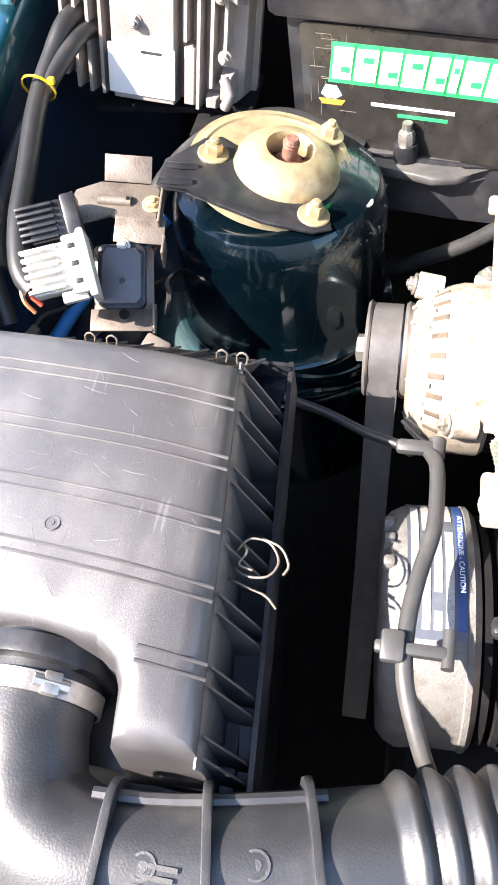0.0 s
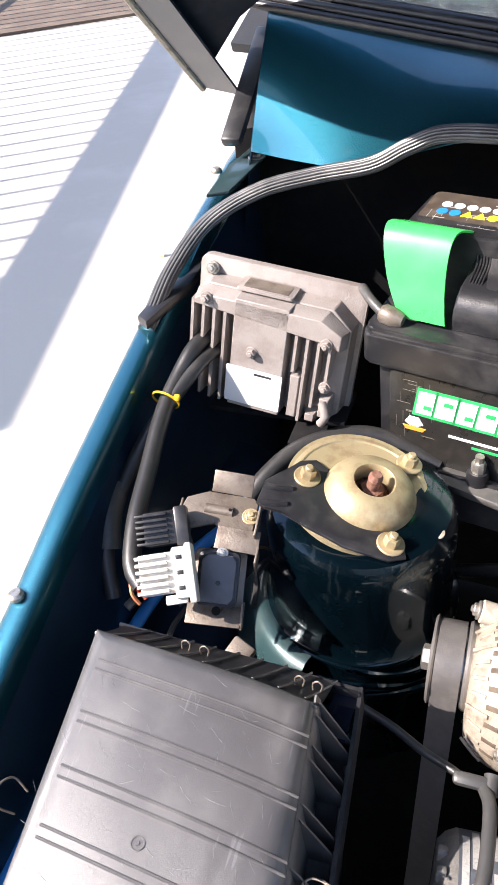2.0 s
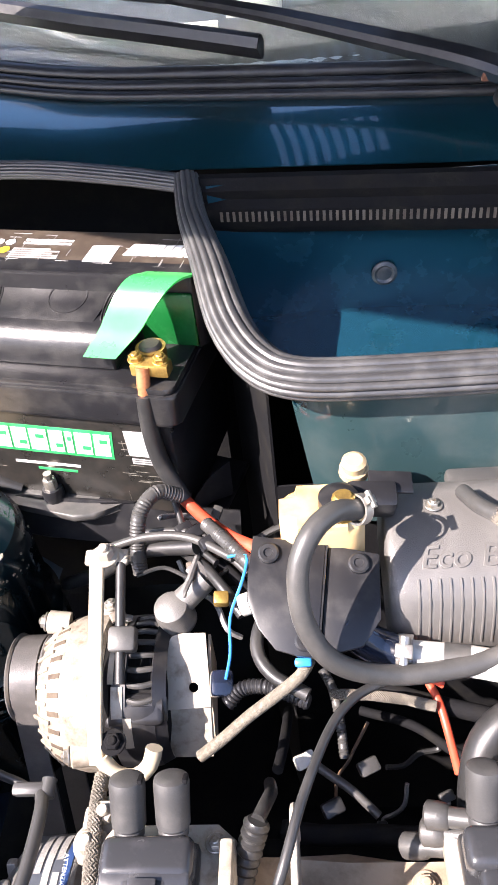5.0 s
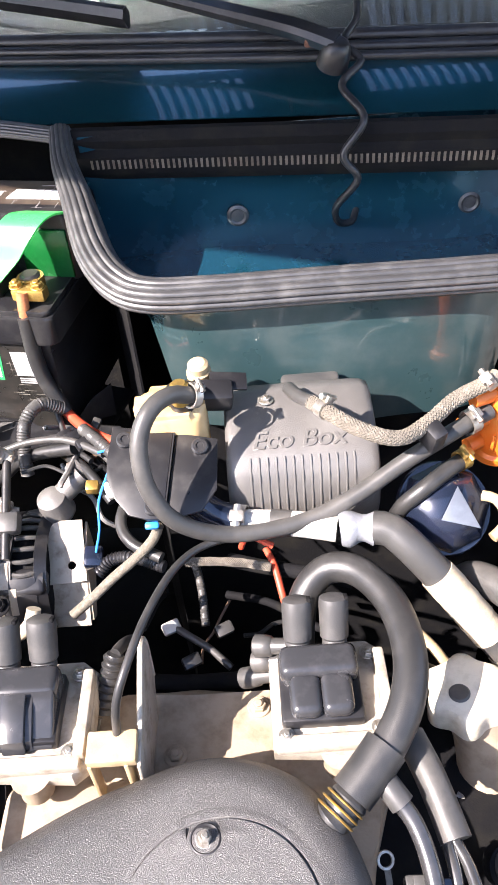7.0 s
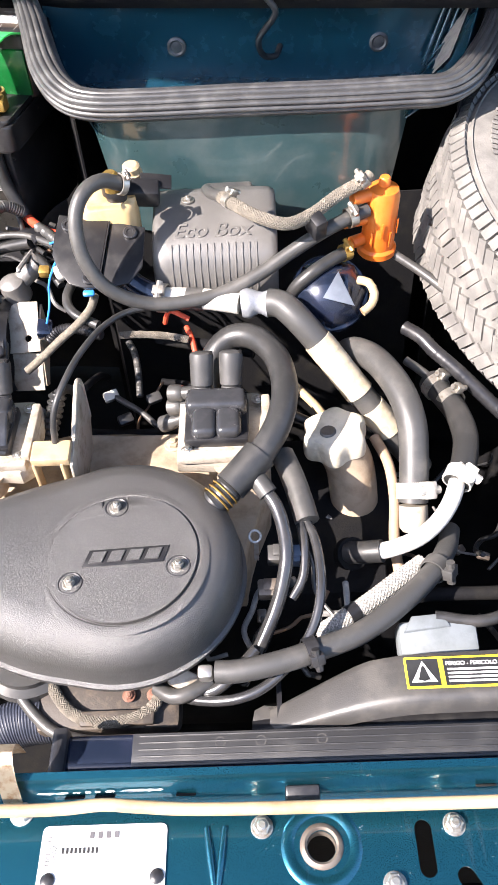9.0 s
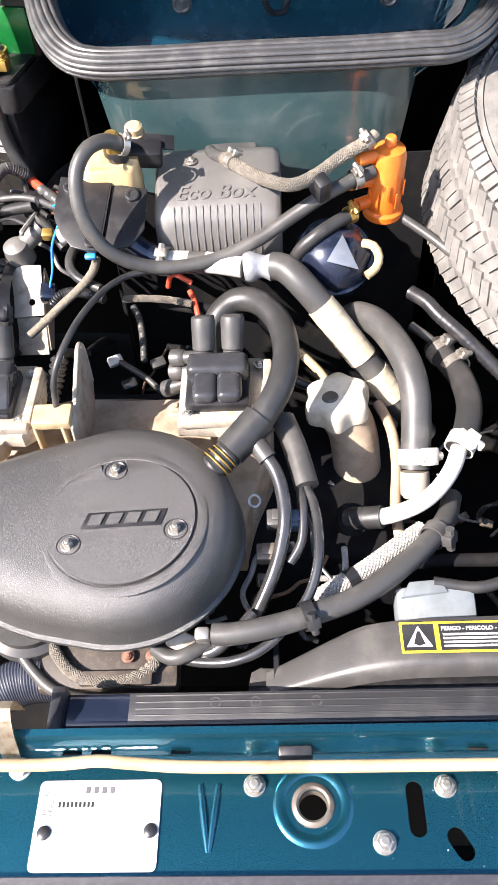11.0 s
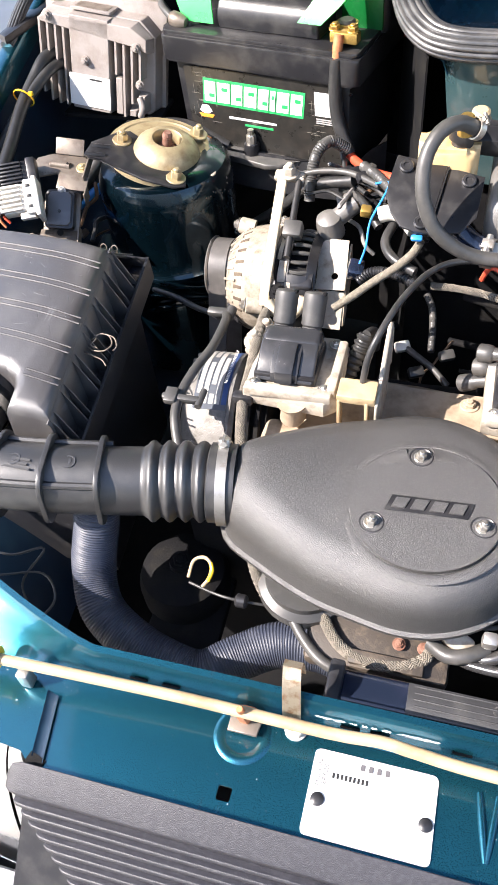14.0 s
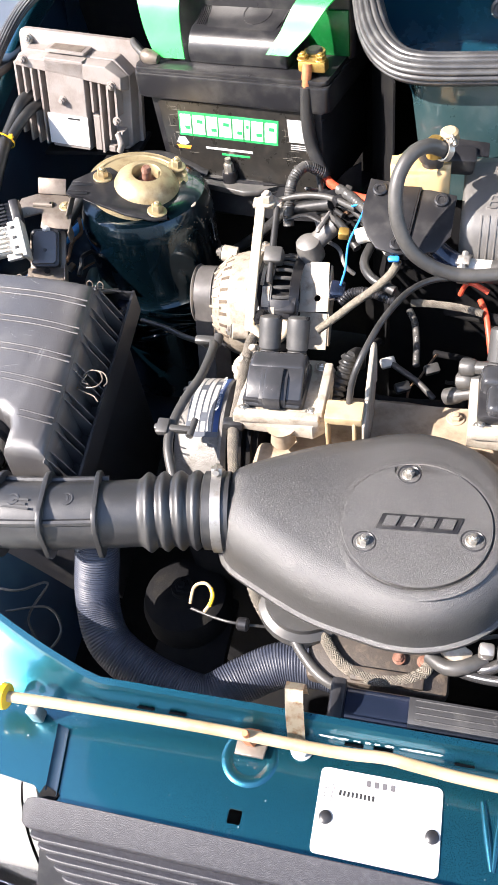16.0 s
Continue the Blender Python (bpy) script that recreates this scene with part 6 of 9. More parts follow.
for i in range(46):
    x, y = rnd.uniform(-0.112, 0.112), rnd.uniform(-0.025, 0.025)
    if rnd.random() < 0.5:
        tile(bm, TM, x * 0.94, y, 0.010 + 0.014 * rnd.random() * (abs(x) < 0.09), 0.0004, 0.0009)
    else:
        tile(bm, TM, x, y * 0.75, 0.0004, 0.006 + 0.008 * rnd.random(), 0.0009)
tagged(part("circuit_line", bm, GREY_INK, tl_, smooth=False), kind="stuff")
for i in range(5):
    bm = prism(bmesh.new(), ring(-0.099 + i * 0.0105, 0.010, 0.0044, 16), 0.0006, 0.0011, TM)
    part("round_symbol", bm, WHITE_INK, tl_, smooth=False)
    if i < 2:
        bm = prism(bmesh.new(), ring(-0.099 + i * 0.0105, -0.002, 0.0047, 16), 0.0006, 0.0011, TM)
    elif i < 4:
        x = -0.099 + i * 0.0105
        bm = prism(bmesh.new(), [(x - 0.005, -0.006), (x + 0.005, -0.006), (x, 0.0035)], 0.0006, 0.0011, TM)
    else:
        bm = prism(bmesh.new(), ring(-0.057, -0.002, 0.0047, 16), 0.0006, 0.0011, TM)
    part("warning_symbol", bm, BLUE_P if i < 2 else YELLOW_INK, tl_, smooth=False)
bars(tl_, "print", TM @ Matrix.Translation((-0.022, 0.012, 0.0006)), 0.045, 0.010, 2, WHITE_INK, 2, 0.4, 0.0005)
bars(tl_, "print", TM @ Matrix.Translation((-0.022, -0.006, 0.0006)), 0.055, 0.016, 5, GREY_INK, 3, 0.5, 0.0005)
bm = tile(bmesh.new(), TM, 0.0305, -0.004, 0.023, 0.024, 0.0010)
part("white_square", bm, WHITE_LABEL, tl_, smooth=False)
for i in range(8):
    bm = tile(bmesh.new(), TM, 0.0545 + i * 0.0073, 0.004, 0.0062, 0.017, 0.0011, 0.002)
    part("brand_block", bm, WHITE_INK, tl_, "white maker's mark as plain slanted blocks", smooth=False)
# front label
FM = BM @ frame_at((W / 2 + 0.002, 0.0063, 0.069), (0, -1, -0.035))
fl = bpart("front_label", prism(bmesh.new(), rounded(W - 0.045, 0.100, 0.004), 0, 0.0006, FM), LABEL_DARK, "glossy black printed front label", smooth=False)
bm = bmesh.new()
for i in range(40):
    x = rnd.choice((-1, 1)) * rnd.uniform(0.055, 0.095)
    y = rnd.uniform(-0.045, 0.046)
    if rnd.random() < 0.5:
        tile(bm, FM, x * 0.93, y, 0.012, 0.0003, 0.0009)
    else:
        tile(bm, FM, x, y * 0.85, 0.0003, 0.012, 0.0009)
tagged(part("circuit_line", bm, material("faint_line_print", (0.13, 0.12, 0.10), 0.5), fl, smooth=False), kind="stuff")
bx = -0.0735
for i, w in enumerate((0.0165, 0.0185, 0.0165, 0.0180, 0.0150, 0.0085, 0.0170, 0.0165)):
    dy = -0.00015 * i
    bm = tile(bmesh.new(), FM, bx + w / 2, 0.0235 + dy, w + 0.0022, 0.0300, 0.0010, 0.0022)
    part("brand_outline", bm, GREEN_INK, fl, "green outline of the maker's mark", smooth=False)
    bm = tile(bmesh.new(), FM, bx + w / 2, 0.0235 + dy, w - 0.0022, 0.0235, 0.0014, 0.0017)
    part("brand_block", bm, WHITE_INK, fl, "white maker's mark as plain slanted blocks", smooth=False)
    bm = tile(bmesh.new(), FM, bx + w * 0.62, 0.0235 + dy + (0.0042 if i % 2 else -0.0042), w * 0.42, 0.0042, 0.0017, 0.0003)
    part("brand_notch", bm, GREEN_INK, fl, smooth=False)
    bx += w
bm = prism(bmesh.new(), [(-0.083, -0.001), (-0.079, 0.006), (-0.0705, 0.006), (-0.0665, -0.001), (-0.0715, -0.004), (-0.0785, -0.004)], 0.0006, 0.0012, FM)
part("seal_mark", bm, WHITE_INK, fl, smooth=False)
bm = prism(bmesh.new(), [(-0.085, -0.005), (-0.064, -0.005), (-0.067, -0.009), (-0.082, -0.009)], 0.0006, 0.0012, FM)
part("seal_ribbon", bm, ORANGE_INK, fl, smooth=False)
bars(fl, "print", FM @ Matrix.Translation((-0.004, -0.0050, 0.0006)), 0.080, 0.005, 1, WHITE_INK, 8, 0.7, 0.0005)
bars(fl, "print", FM @ Matrix.Translation((0.000, -0.0115, 0.0006)), 0.048, 0.005, 1, GREEN_INK, 8, 0.7, 0.0005)
bm = tile(bmesh.new(), FM, 0.0790, 0.027, 0.0245, 0.0265, 0.0012)
stk = part("white_sticker", bm, WHITE_LABEL, fl, "white paper sticker", smooth=False)
bars(stk, "print", FM @ Matrix.Translation((0.0790, 0.008, 0.0010)), 0.022, 0.007, 3, GREY_INK, 5, 0.8, 0.0005)
# green flaps over the posts
def flap(u0, u1, v0, v1, left, right, z0=0.216, z1=0.160):
    def fn(u, v):
        t = v
        a, b = u0 + left[0] * t * (1 - t) * 4 + left[1] * t, u1 + right[0] * t * (1 - t) * 4 + right[1] * t
        x = a + (b - a) * u
        y = v0 + (v1 - v0) * (t ** 0.8)
        z = z0 + 0.010 * math.sin(math.pi * min(1, t * 1.3)) + (z1 - z0) * t ** 2.2
        return BM @ Vector((x, y, z))
    return sheet(bmesh.new(), fn, 10, 16, 0.0018)


bpart("terminal_cover", flap(0.004, 0.062, 0.070, 0.018, (-0.014, 0.020), (-0.008, 0.000)), GREEN, "green plastic terminal cover")
bpart("terminal_cover", flap(0.205, 0.245, 0.069, 0.009, (0.006, -0.037), (0.010, -0.051), z1=0.176), GREEN, "green plastic terminal cover, lifted")
# posts and clamps
bm = lathe(bmesh.new(), [(0.0095, 0.155), (0.009, 0.164), (0.007, 0.166)], BM @ Matrix.Translation((0.033, 0.032, 0)), 20)
bpart("post", bm, ALU)
# the cover's green, darkened in colour to look shaded under the flap
bpart("cover_well", box(bmesh.new(), (0.046, 0.004, 0.046), BM @ Matrix.Translation((0.217, 0.0640, 0.178)), 0.0015), material("shade_green_plastic", (0.004, 0.10, 0.022), 0.25), "inner wall of the green terminal cover, darkened for shade")
tc = BM @ Vector((0.212, 0.034, 0.166))
bm = lathe(bmesh.new(), [(0.0095, -0.008), (0.009, 0.007), (0.007, 0.009)], Matrix.Translation(tc), 20)
bpart("post", bm, BRONZE)
CL = thing("terminal_clamp", tc, "brass battery terminal clamp with two bolts", "clamp")
bm = lathe(bmesh.new(), [(0.0090, -0.004), (0.0118, -0.004), (0.0118, 0.006), (0.0090, 0.006)], Matrix.Translation(tc), 20, cap=False)
box(bm, (0.030, 0.013, 0.011), Matrix.Translation(tc + Vector((0.002, -0.019, 0.0))) @ Matrix.Rotation(-0.2, 4, 'Z'), 0.002)
part("body", bm, BRASS, CL)
for dx in (-0.009, 0.010):
    bolt(CL, tc + Vector((dx, -0.018 - 0.2 * dx, 0.006)), (0, -0.2, 1), 0.0052, BRASS, 0.005, 1.2)
hose("copper_sleeve", [(0.0900, 0.5150, 0.965), (0.0885, 0.5110, 0.948), (0.0880, 0.5090, 0.932)], 0.0052, COPPER, "copper coloured cable end below the clamp", "cable")
hose("battery_cable", [(0.0883, 0.5100, 0.944), (0.0875, 0.507, 0.908), (0.091, 0.503, 0.882), (0.100, 0.497, 0.861), (0.1065, 0.4915, 0.850)], 0.0072, RUBBER, "thick black battery cable leaving the positive terminal", "cable", "battery cables")
hose("red_cable", [(0.105, 0.493, 0.851), (0.112, 0.486, 0.847), (0.132, 0.460, 0.851), (0.150, 0.438, 0.859), (0.169, 0.420, 0.866), (0.185, 0.40, 0.868)], 0.0050, RED_P, "red battery cable running to the engine", "cable", "battery cables")
hose("earth_cable", [(-0.122, 0.600, 0.945), (-0.128, 0.592, 0.962), (-0.118, 0.575, 0.962), (-0.104, 0.563, 0.957), (-0.092, 0.560, 0.955)], 0.0042, RUBBER_DUSTY, "short grey earth cable on the negative post", "cable", "battery cables")
bm = lathe(bmesh.new(), [(0.006, 0), (0.008, 0.003), (0.008, 0.012), (0.005, 0.02)], frame_at((-0.108, 0.5645, 0.958), (0.8, -0.2, -0.15)), 16)
tagged(part("cable_lug", bm, BRONZE), "tinned lug on the earth cable", "cable")
# tray and hold-down
TR = thing("battery_tray", (0.02, 0.55, 0.78), "black steel battery tray with a bolted hold-down clamp", "tray")
bm = bmesh.new()
prism(bm, [(-0.12, 0.575), (-0.085, 0.535), (-0.03, 0.520), (0.02, 0.514), (0.075, 0.528), (0.125, 0.520), (0.15, 0.60), (-0.10, 0.70)], 0.782, 0.790, bev=0.002)
part("pan", bm, PLASTIC, TR)
bm = sheet(bmesh.new(), lambda u, v: Vector((-0.115 + 0.26 * u, 0.556 - 0.030 * u - 0.016 * math.sin(math.pi * u) - 0.012 * v, 0.812 - 0.012 * u + 0.018 * math.sin(math.pi * u) * (1 - v) - 0.022 * v)), 24, 5, 0.003)
part("front_lip", bm, PLASTIC, TR)
# black bar given a lighter grey to show sunlight on it
bm = prism(bmesh.new(), [(-0.090, 0.552), (-0.05, 0.546), (0.010, 0.536), (0.066, 0.532), (0.076, 0.526), (0.074, 0.520), (0.045, 0.521), (0.032, 0.512), (0.022, 0.506), (0.004, 0.505), (-0.020, 0.514), (-0.050, 0.524), (-0.085, 0.536)], 0.815, 0.822, bev=0.0022)
part("clamp_bar", bm, RUBBER_DUSTY, TR, "black hold-down bar, greyed as if sunlit")
part("clamp_pocket", prism(bmesh.new(), rounded(0.036, 0.012, 0.005, 0.042, 0.5245), 0.8215, 0.8226), DARK, TR)
bm = lathe(bmesh.new(), [(0.0085, 0.82), (0.0095, 0.824), (0.0095, 0.832), (0.0085, 0.835)], Matrix.Translation((-0.0165, 0.530, 0)), 12)
part("knurled_nut", bm, PLASTIC, TR)
bm = lathe(bmesh.new(), [(0.0062, 0.833), (0.0062, 0.843), (0.005, 0.845), (0.0038, 0.845), (0.0038, 0.851)], Matrix.Translation((-0.0165, 0.530, 0)), 8)
part("bolt_tip", bm, ZINC, TR)
bm = sheet(bmesh.new(), lambda u, v: Vector((0.105 + 0.032 * u, 0.520 + 0.03 * u + 0.006 * v, 0.80 + 0.035 * v * (0.4 + 0.6 * u) + 0.004 * math.sin(4 * u))), 8, 5, 0.0016)
part("side_tab", bm, PLASTIC, TR)


DUSTY_COVER = material("dusty_grey_plastic", (0.105, 0.100, 0.094), 0.42, 0, (0.150, 0.143, 0.132), 0.5, 25, 1500, 0.35, spec=0.9)
COIL_M = material("glossy_coil_plastic", (0.030, 0.031, 0.034), 0.24, 0, (0.045, 0.045, 0.048), 0.5, 60, 700, 0.04)
# ---- engine ----
EN = thing("engine", (0.24, 0.22, 0.31), "dusty car engine with a beige valve cover", "engine")
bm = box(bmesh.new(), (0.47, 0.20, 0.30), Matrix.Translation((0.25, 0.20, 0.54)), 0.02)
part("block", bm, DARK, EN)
bm = bmesh.new()
prism(bm, [(0.10, 0.10), (0.335, 0.10), (0.345, 0.14), (0.360, 0.180), (0.362, 0.236), (0.350, 0.248), (0.335, 0.252), (0.30, 0.246), (0.27, 0.254), (0.22, 0.262), (0.165, 0.258), (0.10, 0.25)], 0.67, 0.7455, bev=0.008, seg=3)
part("valve_cover", bm, BEIGE, EN, "dusty beige valve cover")
bm = sweep(bmesh.new(), [(0.155, 0.256, 0.728), (0.28, 0.252, 0.728), (0.372, 0.244, 0.728)], 0.006, 8)
part("gasket_edge", bm, BEIGE, EN)
for p in ((0.268, 0.240), (0.205, 0.205)):
    bolt(EN, (*p, 0.7455), r=0.006, mat=BEIGE)
bm = box(bmesh.new(), (0.100, 0.05, 0.03), Matrix.Translation((0.132, 0.165, 0.735)), 0.008)
part("thermostat_housing", bm, BEIGE, EN)
bm = lathe(bmesh.new(), [(0.038, 0), (0.040, 0.01), (0.040, 0.05), (0.036, 0.06)], frame_at((0.445, 0.205, 0.62), (0, 0, 1)), 28)
part("filler_body", bm, DARK, EN)
for i in range(7):
    bm = lathe(bmesh.new(), [(0.0415, 0), (0.0445, 0.001), (0.0445, 0.0025), (0.0415, 0.0035)], frame_at((0.445, 0.204, 0.618 + 0.009 * i), (0, 0.05, 1)), 28, cap=False)
    part("cage_ring", bm, RUBBER_DUSTY, EN)
bm = sweep(bmesh.new(), [(0.444, 0.208, 0.682), (0.442, 0.216, 0.704), (0.438, 0.226, 0.725), (0.428, 0.232, 0.748)], 0.0235, 24)
part("filler_neck", bm, BEIGE, EN, "beige oil filler neck")
capm = frame_at((0.4250, 0.2310, 0.7450), (-0.12, 0.05, 1), (0.9, 0.4, 0))
bm = bmesh.new()
loops = []
for sc, z in ((0.86, 0.0), (0.98, 0.002), (1.0, 0.006), (1.0, 0.017), (0.97, 0.022), (0.88, 0.0255), (0.70, 0.027), (0.30, 0.0272)):
    loops.append([bm.verts.new(capm @ Vector(((0.0298 + 0.0030 * sc ** 3 * math.cos(6 * radians(5 * i))) * sc * math.cos(radians(5 * i)), (0.0290 + 0.0030 * sc ** 3 * math.cos(6 * radians(5 * i))) * sc * math.sin(radians(5 * i)), z))) for i in range(72)])
for a, b in zip(loops, loops[1:]):
    for i in range(72):
        bm.faces.new((a[i], a[(i + 1) % 72], b[(i + 1) % 72], b[i]))
bm.faces.new(loops[0])
bm.faces.new(loops[-1])
cap = part("oil_cap", bm, CREAM_P, EN, "dusty off-white oil filler cap")
bm = lathe(bmesh.new(), [(0.0080, 0.024), (0.0078, 0.0295), (0.0065, 0.0310), (0.002, 0.0312)], capm @ Matrix.Translation((-0.008, -0.004, -0.002)), 20)
part("grip", bm, RUBBER_DUSTY, cap)
for p0, p1, r in (((0.300, 0.256, 0.800), (0.268, 0.264, 0.792), 0.0078), ((0.298, 0.252, 0.787), (0.266, 0.260, 0.778), 0.0078), ((0.290, 0.250, 0.775), (0.256, 0.262, 0.752), 0.0075)):
    p0, p1 = Vector(p0), Vector(p1)
    d = p1 - p0
    n = d.length
    bm = lathe(bmesh.new(), [(r * 0.8, 0), (r * 0.8, n * 0.55), (r, n * 0.6), (r * 1.12, n * 0.75), (r * 1.12, n * 0.95), (r * 0.8, n)], frame_at(p0, d), 16)
    part("lead_boot", bm, RUBBER_DUSTY, EN, "grey rubber plug lead boot")
bm = box(bmesh.new(), (0.118, 0.06, 0.02), frame_at((0.221, 0.012, 0.690), (0, -0.15, 1)), 0.006)
box(bm, (0.06, 0.012, 0.006), frame_at((0.23, -0.012, 0.702), (0, -0.2, 1)), 0.002)
part("throttle_body", bm, material("greasy_brown_casting", (0.045, 0.036, 0.029), 0.6, 0.1, (0.11, 0.085, 0.062), 0.45, 90, 700, 0.4), EN, "greasy brown throttle body")
for x in (0.238, 0.258):
    bolt(EN, (x, 0.006, 0.703), (0, -0.2, 1), 0.0036, RUST)
bm = lathe(bmesh.new(), [(0.040, 0), (0.040, 0.012), (0.034, 0.016), (0.034, 0.024)], frame_at((0.150, 0.045, 0.700), (0.1, -0.1, 1)), 30)
part("vacuum_drum", bm, RUBBER_DUSTY, EN)


TOWER_BOOT = material("worn_tower_boot", (0.048, 0.047, 0.046), 0.5, 0, (0.075, 0.072, 0.068), 0.5, 60, 900, 0.15)


def coil(at, lobed=False):
    """An ignition coil pack on its bracket, built at the origin of its base."""
    root = thing("ignition_coil", at, "black twin-tower ignition coil on a dusty pale bracket", "ignition coil", "ignition coils")
    x, y, z = at
    bm = bmesh.new()
    prism(bm, [(x - 0.044, y - 0.040), (x + 0.032, y - 0.046), (x + 0.042, y - 0.038), (x + 0.042, y + 0.032), (x + 0.030, y + 0.042), (x - 0.036, y + 0.042), (x - 0.044, y + 0.030)], z - 0.010, z + 0.008, bev=0.003)
    br = part("bracket", bm, ALU, root, "pale dusty cast bracket")
    bm = box(bmesh.new(), (0.008, 0.066, 0.012), Matrix.Translation((x + 0.037, y - 0.004, z + 0.012)), 0.002)
    part("flange", bm, ALU, br)
    bm = box(bmesh.new(), (0.080, 0.010, 0.010), Matrix.Translation((x - 0.002, y - 0.039, z + 0.010)), 0.002)
    part("flange", bm, ALU, br)
    bm = box(bmesh.new(), (0.058, 0.054, 0.012), Matrix.Translation((x - 0.008, y + 0.000, z + 0.012)), 0.003, 2)
    part("body", bm, PLASTIC, root)
    bm = box(bmesh.new(), (0.056, 0.025, 0.022), Matrix.Translation((x - 0.008, y + 0.0135, z + 0.023)), 0.0065, 5)
    part("crown", bm, COIL_M, root)
    if lobed:
        for dx in (-0.018, 0.004):
            bm = box(bmesh.new(), (0.023, 0.031, 0.016), frame_at((x + dx - 0.001, y - 0.010, z + 0.021), (0, -0.12, 1)), 0.0065, 4)
            part("lobe", bm, COIL_M, root)
    else:
        m = frame_at((x - 0.008, 0, 0), (1, 0, 0), (0, 1, 0))
        bm = prism(bmesh.new(), [(y + 0.004, z + 0.012), (y + 0.004, z + 0.0325), (y - 0.003, z + 0.0310), (y - 0.026, z + 0.0165), (y - 0.0285, z + 0.012)], -0.0268, 0.0268, m, 0.0022, 3)
        part("sloped_front", bm, COIL_M, root)
        for w, h, d in ((0.0130, 0.0, 0.0), (0.0085, 0.0035, 0.0025)):
            bm = prism(bmesh.new(), [(y, z + 0.014), (y, z + 0.0320 + h), (y - 0.008, z + 0.0310 + h), (y - 0.0265 - d, z + 0.0200 + h), (y - 0.0290 - d, z + 0.012)], -w, w, m, 0.0014, 2)
            part("connector_tab", bm, COIL_M, root)
    for dx in (-0.0215, 0.0055):
        tm_ = frame_at((x + dx, y + 0.026, z + 0.018), (0.03, 0.55, 0.83))
        bm = lathe(bmesh.new(), [(0.0082, 0), (0.0082, 0.006), (0.0092, 0.0065), (0.0092, 0.010), (0.0086, 0.011), (0.0104, 0.013), (0.0108, 0.030), (0.0110, 0.039), (0.0104, 0.0420), (0.0085, 0.0432), (0.004, 0.0435)], tm_, 24)
        part("tower", bm, TOWER_BOOT, root, "grey rubber tower boot")
        part("tower_notch", box(bmesh.new(), (0.0030, 0.0080, 0.0030), tm_ @ Matrix.Translation((0.0088, -0.002, 0.0425)), 0.0005), DARK, root)
    for dx, dy in ((0.030, 0.028), (0.030, -0.032), (-0.034, -0.034)):
        bolt(root, (x + dx, y + dy, z + 0.012), r=0.0042, mat=ZINC)
    bm = lathe(bmesh.new(), [(0.010, 0), (0.012, 0.004), (0.010, 0.016), (0.014, 0.024)], frame_at((x + 0.002, y - 0.040, z - 0.024), (0, 0, 1)), 18)
    part("mount_foot", bm, BEIGE, root)
    return root


coil((0.110, 0.218, 0.786))
coil((0.322, 0.224, 0.780), True)

# yellowed bracket with a cable
KB = thing("cable_bracket", (0.17, 0.19, 0.74), "yellowed steel throttle cable bracket", "bracket")
bm = box(bmesh.new(), (0.034, 0.022, 0.010), frame_at((0.1705, 0.184, 0.8035), (0, -0.1, 1)), 0.002)
part("head", bm, CREAM, KB)
for x in (0.1555, 0.180):
    bm = box(bmesh.new(), (0.003, 0.012, 0.066), Matrix.Translation((x, 0.178, 0.768)), 0.0008)
    part("leg", bm, CREAM, KB)
bm = bmesh.new()
yz = frame_at((0.1885, 0, 0), (1, 0, 0), (0, 1, 0))
prism(bm, [(0.165, 0.742), (0.235, 0.742), (0.258, 0.770), (0.260, 0.812), (0.248, 0.826), (0.236, 0.822), (0.196, 0.806), (0.172, 0.800)], -0.0012, 0.0012, yz, 0.0006)
part("side_plate", bm, ALU, KB, "pale dusty side plate")
bm = sweep(bmesh.new(), [(0.1885, 0.198, 0.8065), (0.1885, 0.236, 0.823), (0.1885, 0.250, 0.826), (0.1885, 0.2605, 0.812), (0.1885, 0.258, 0.772)], 0.0022, 8)
part("rolled_edge", bm, ALU, KB)
bm = sweep(bmesh.new(), [(0.152, 0.232, 0.770), (0.160, 0.246, 0.790), (0.166, 0.256, 0.806)], ribbed(0.0062, 0.006, 0.0026), 14, 0.0015)
part("bellows", bm, RUBBER, KB, "black rubber cable bellows")
bm = sweep(bmesh.new(), [(0.142, 0.205, 0.748), (0.150, 0.228, 0.766)], 0.0014, 6)
part("cable_core", bm, STEEL, KB)
hose("black_cable", [(0.1735, 0.192, 0.808), (0.1765, 0.198, 0.832), (0.184, 0.212, 0.850), (0.198, 0.252, 0.858), (0.218, 0.295, 0.856), (0.245, 0.318, 0.852), (0.290, 0.330, 0.842), (0.34, 0.342, 0.825)], 0.0030, RUBBER, "thin black throttle cable arching over the engine", "cable")
hose("bracket_pipe", [(0.166, 0.256, 0.806), (0.170, 0.268, 0.80), (0.172, 0.285, 0.78), (0.168, 0.31, 0.74)], 0.0045, RUBBER, "black pipe from the cable bellows", "pipe")

# ---- compressor and belt side ----
GREY_CAST = material("grey_cast_housing", (0.17, 0.163, 0.152), 0.55, 0.15, (0.10, 0.09, 0.078), 0.5, 60, 600, 0.6)
SLATE_LABEL = material("slate_label", (0.07, 0.08, 0.10), 0.4, 0, (0.10, 0.11, 0.125), 0.5, 60, 500, 0.05)
CP = thing("ac_compressor", (0.015, 0.2, 0.62), "grey air-conditioning compressor with a white and blue caution label", "compressor")
cm = frame_at((0.000, 0.2130, 0.6950), (1, 0.06, 0), (0, 0, 1)) @ Matrix.Diagonal((1.17, 1.17, 1.0, 1.0))
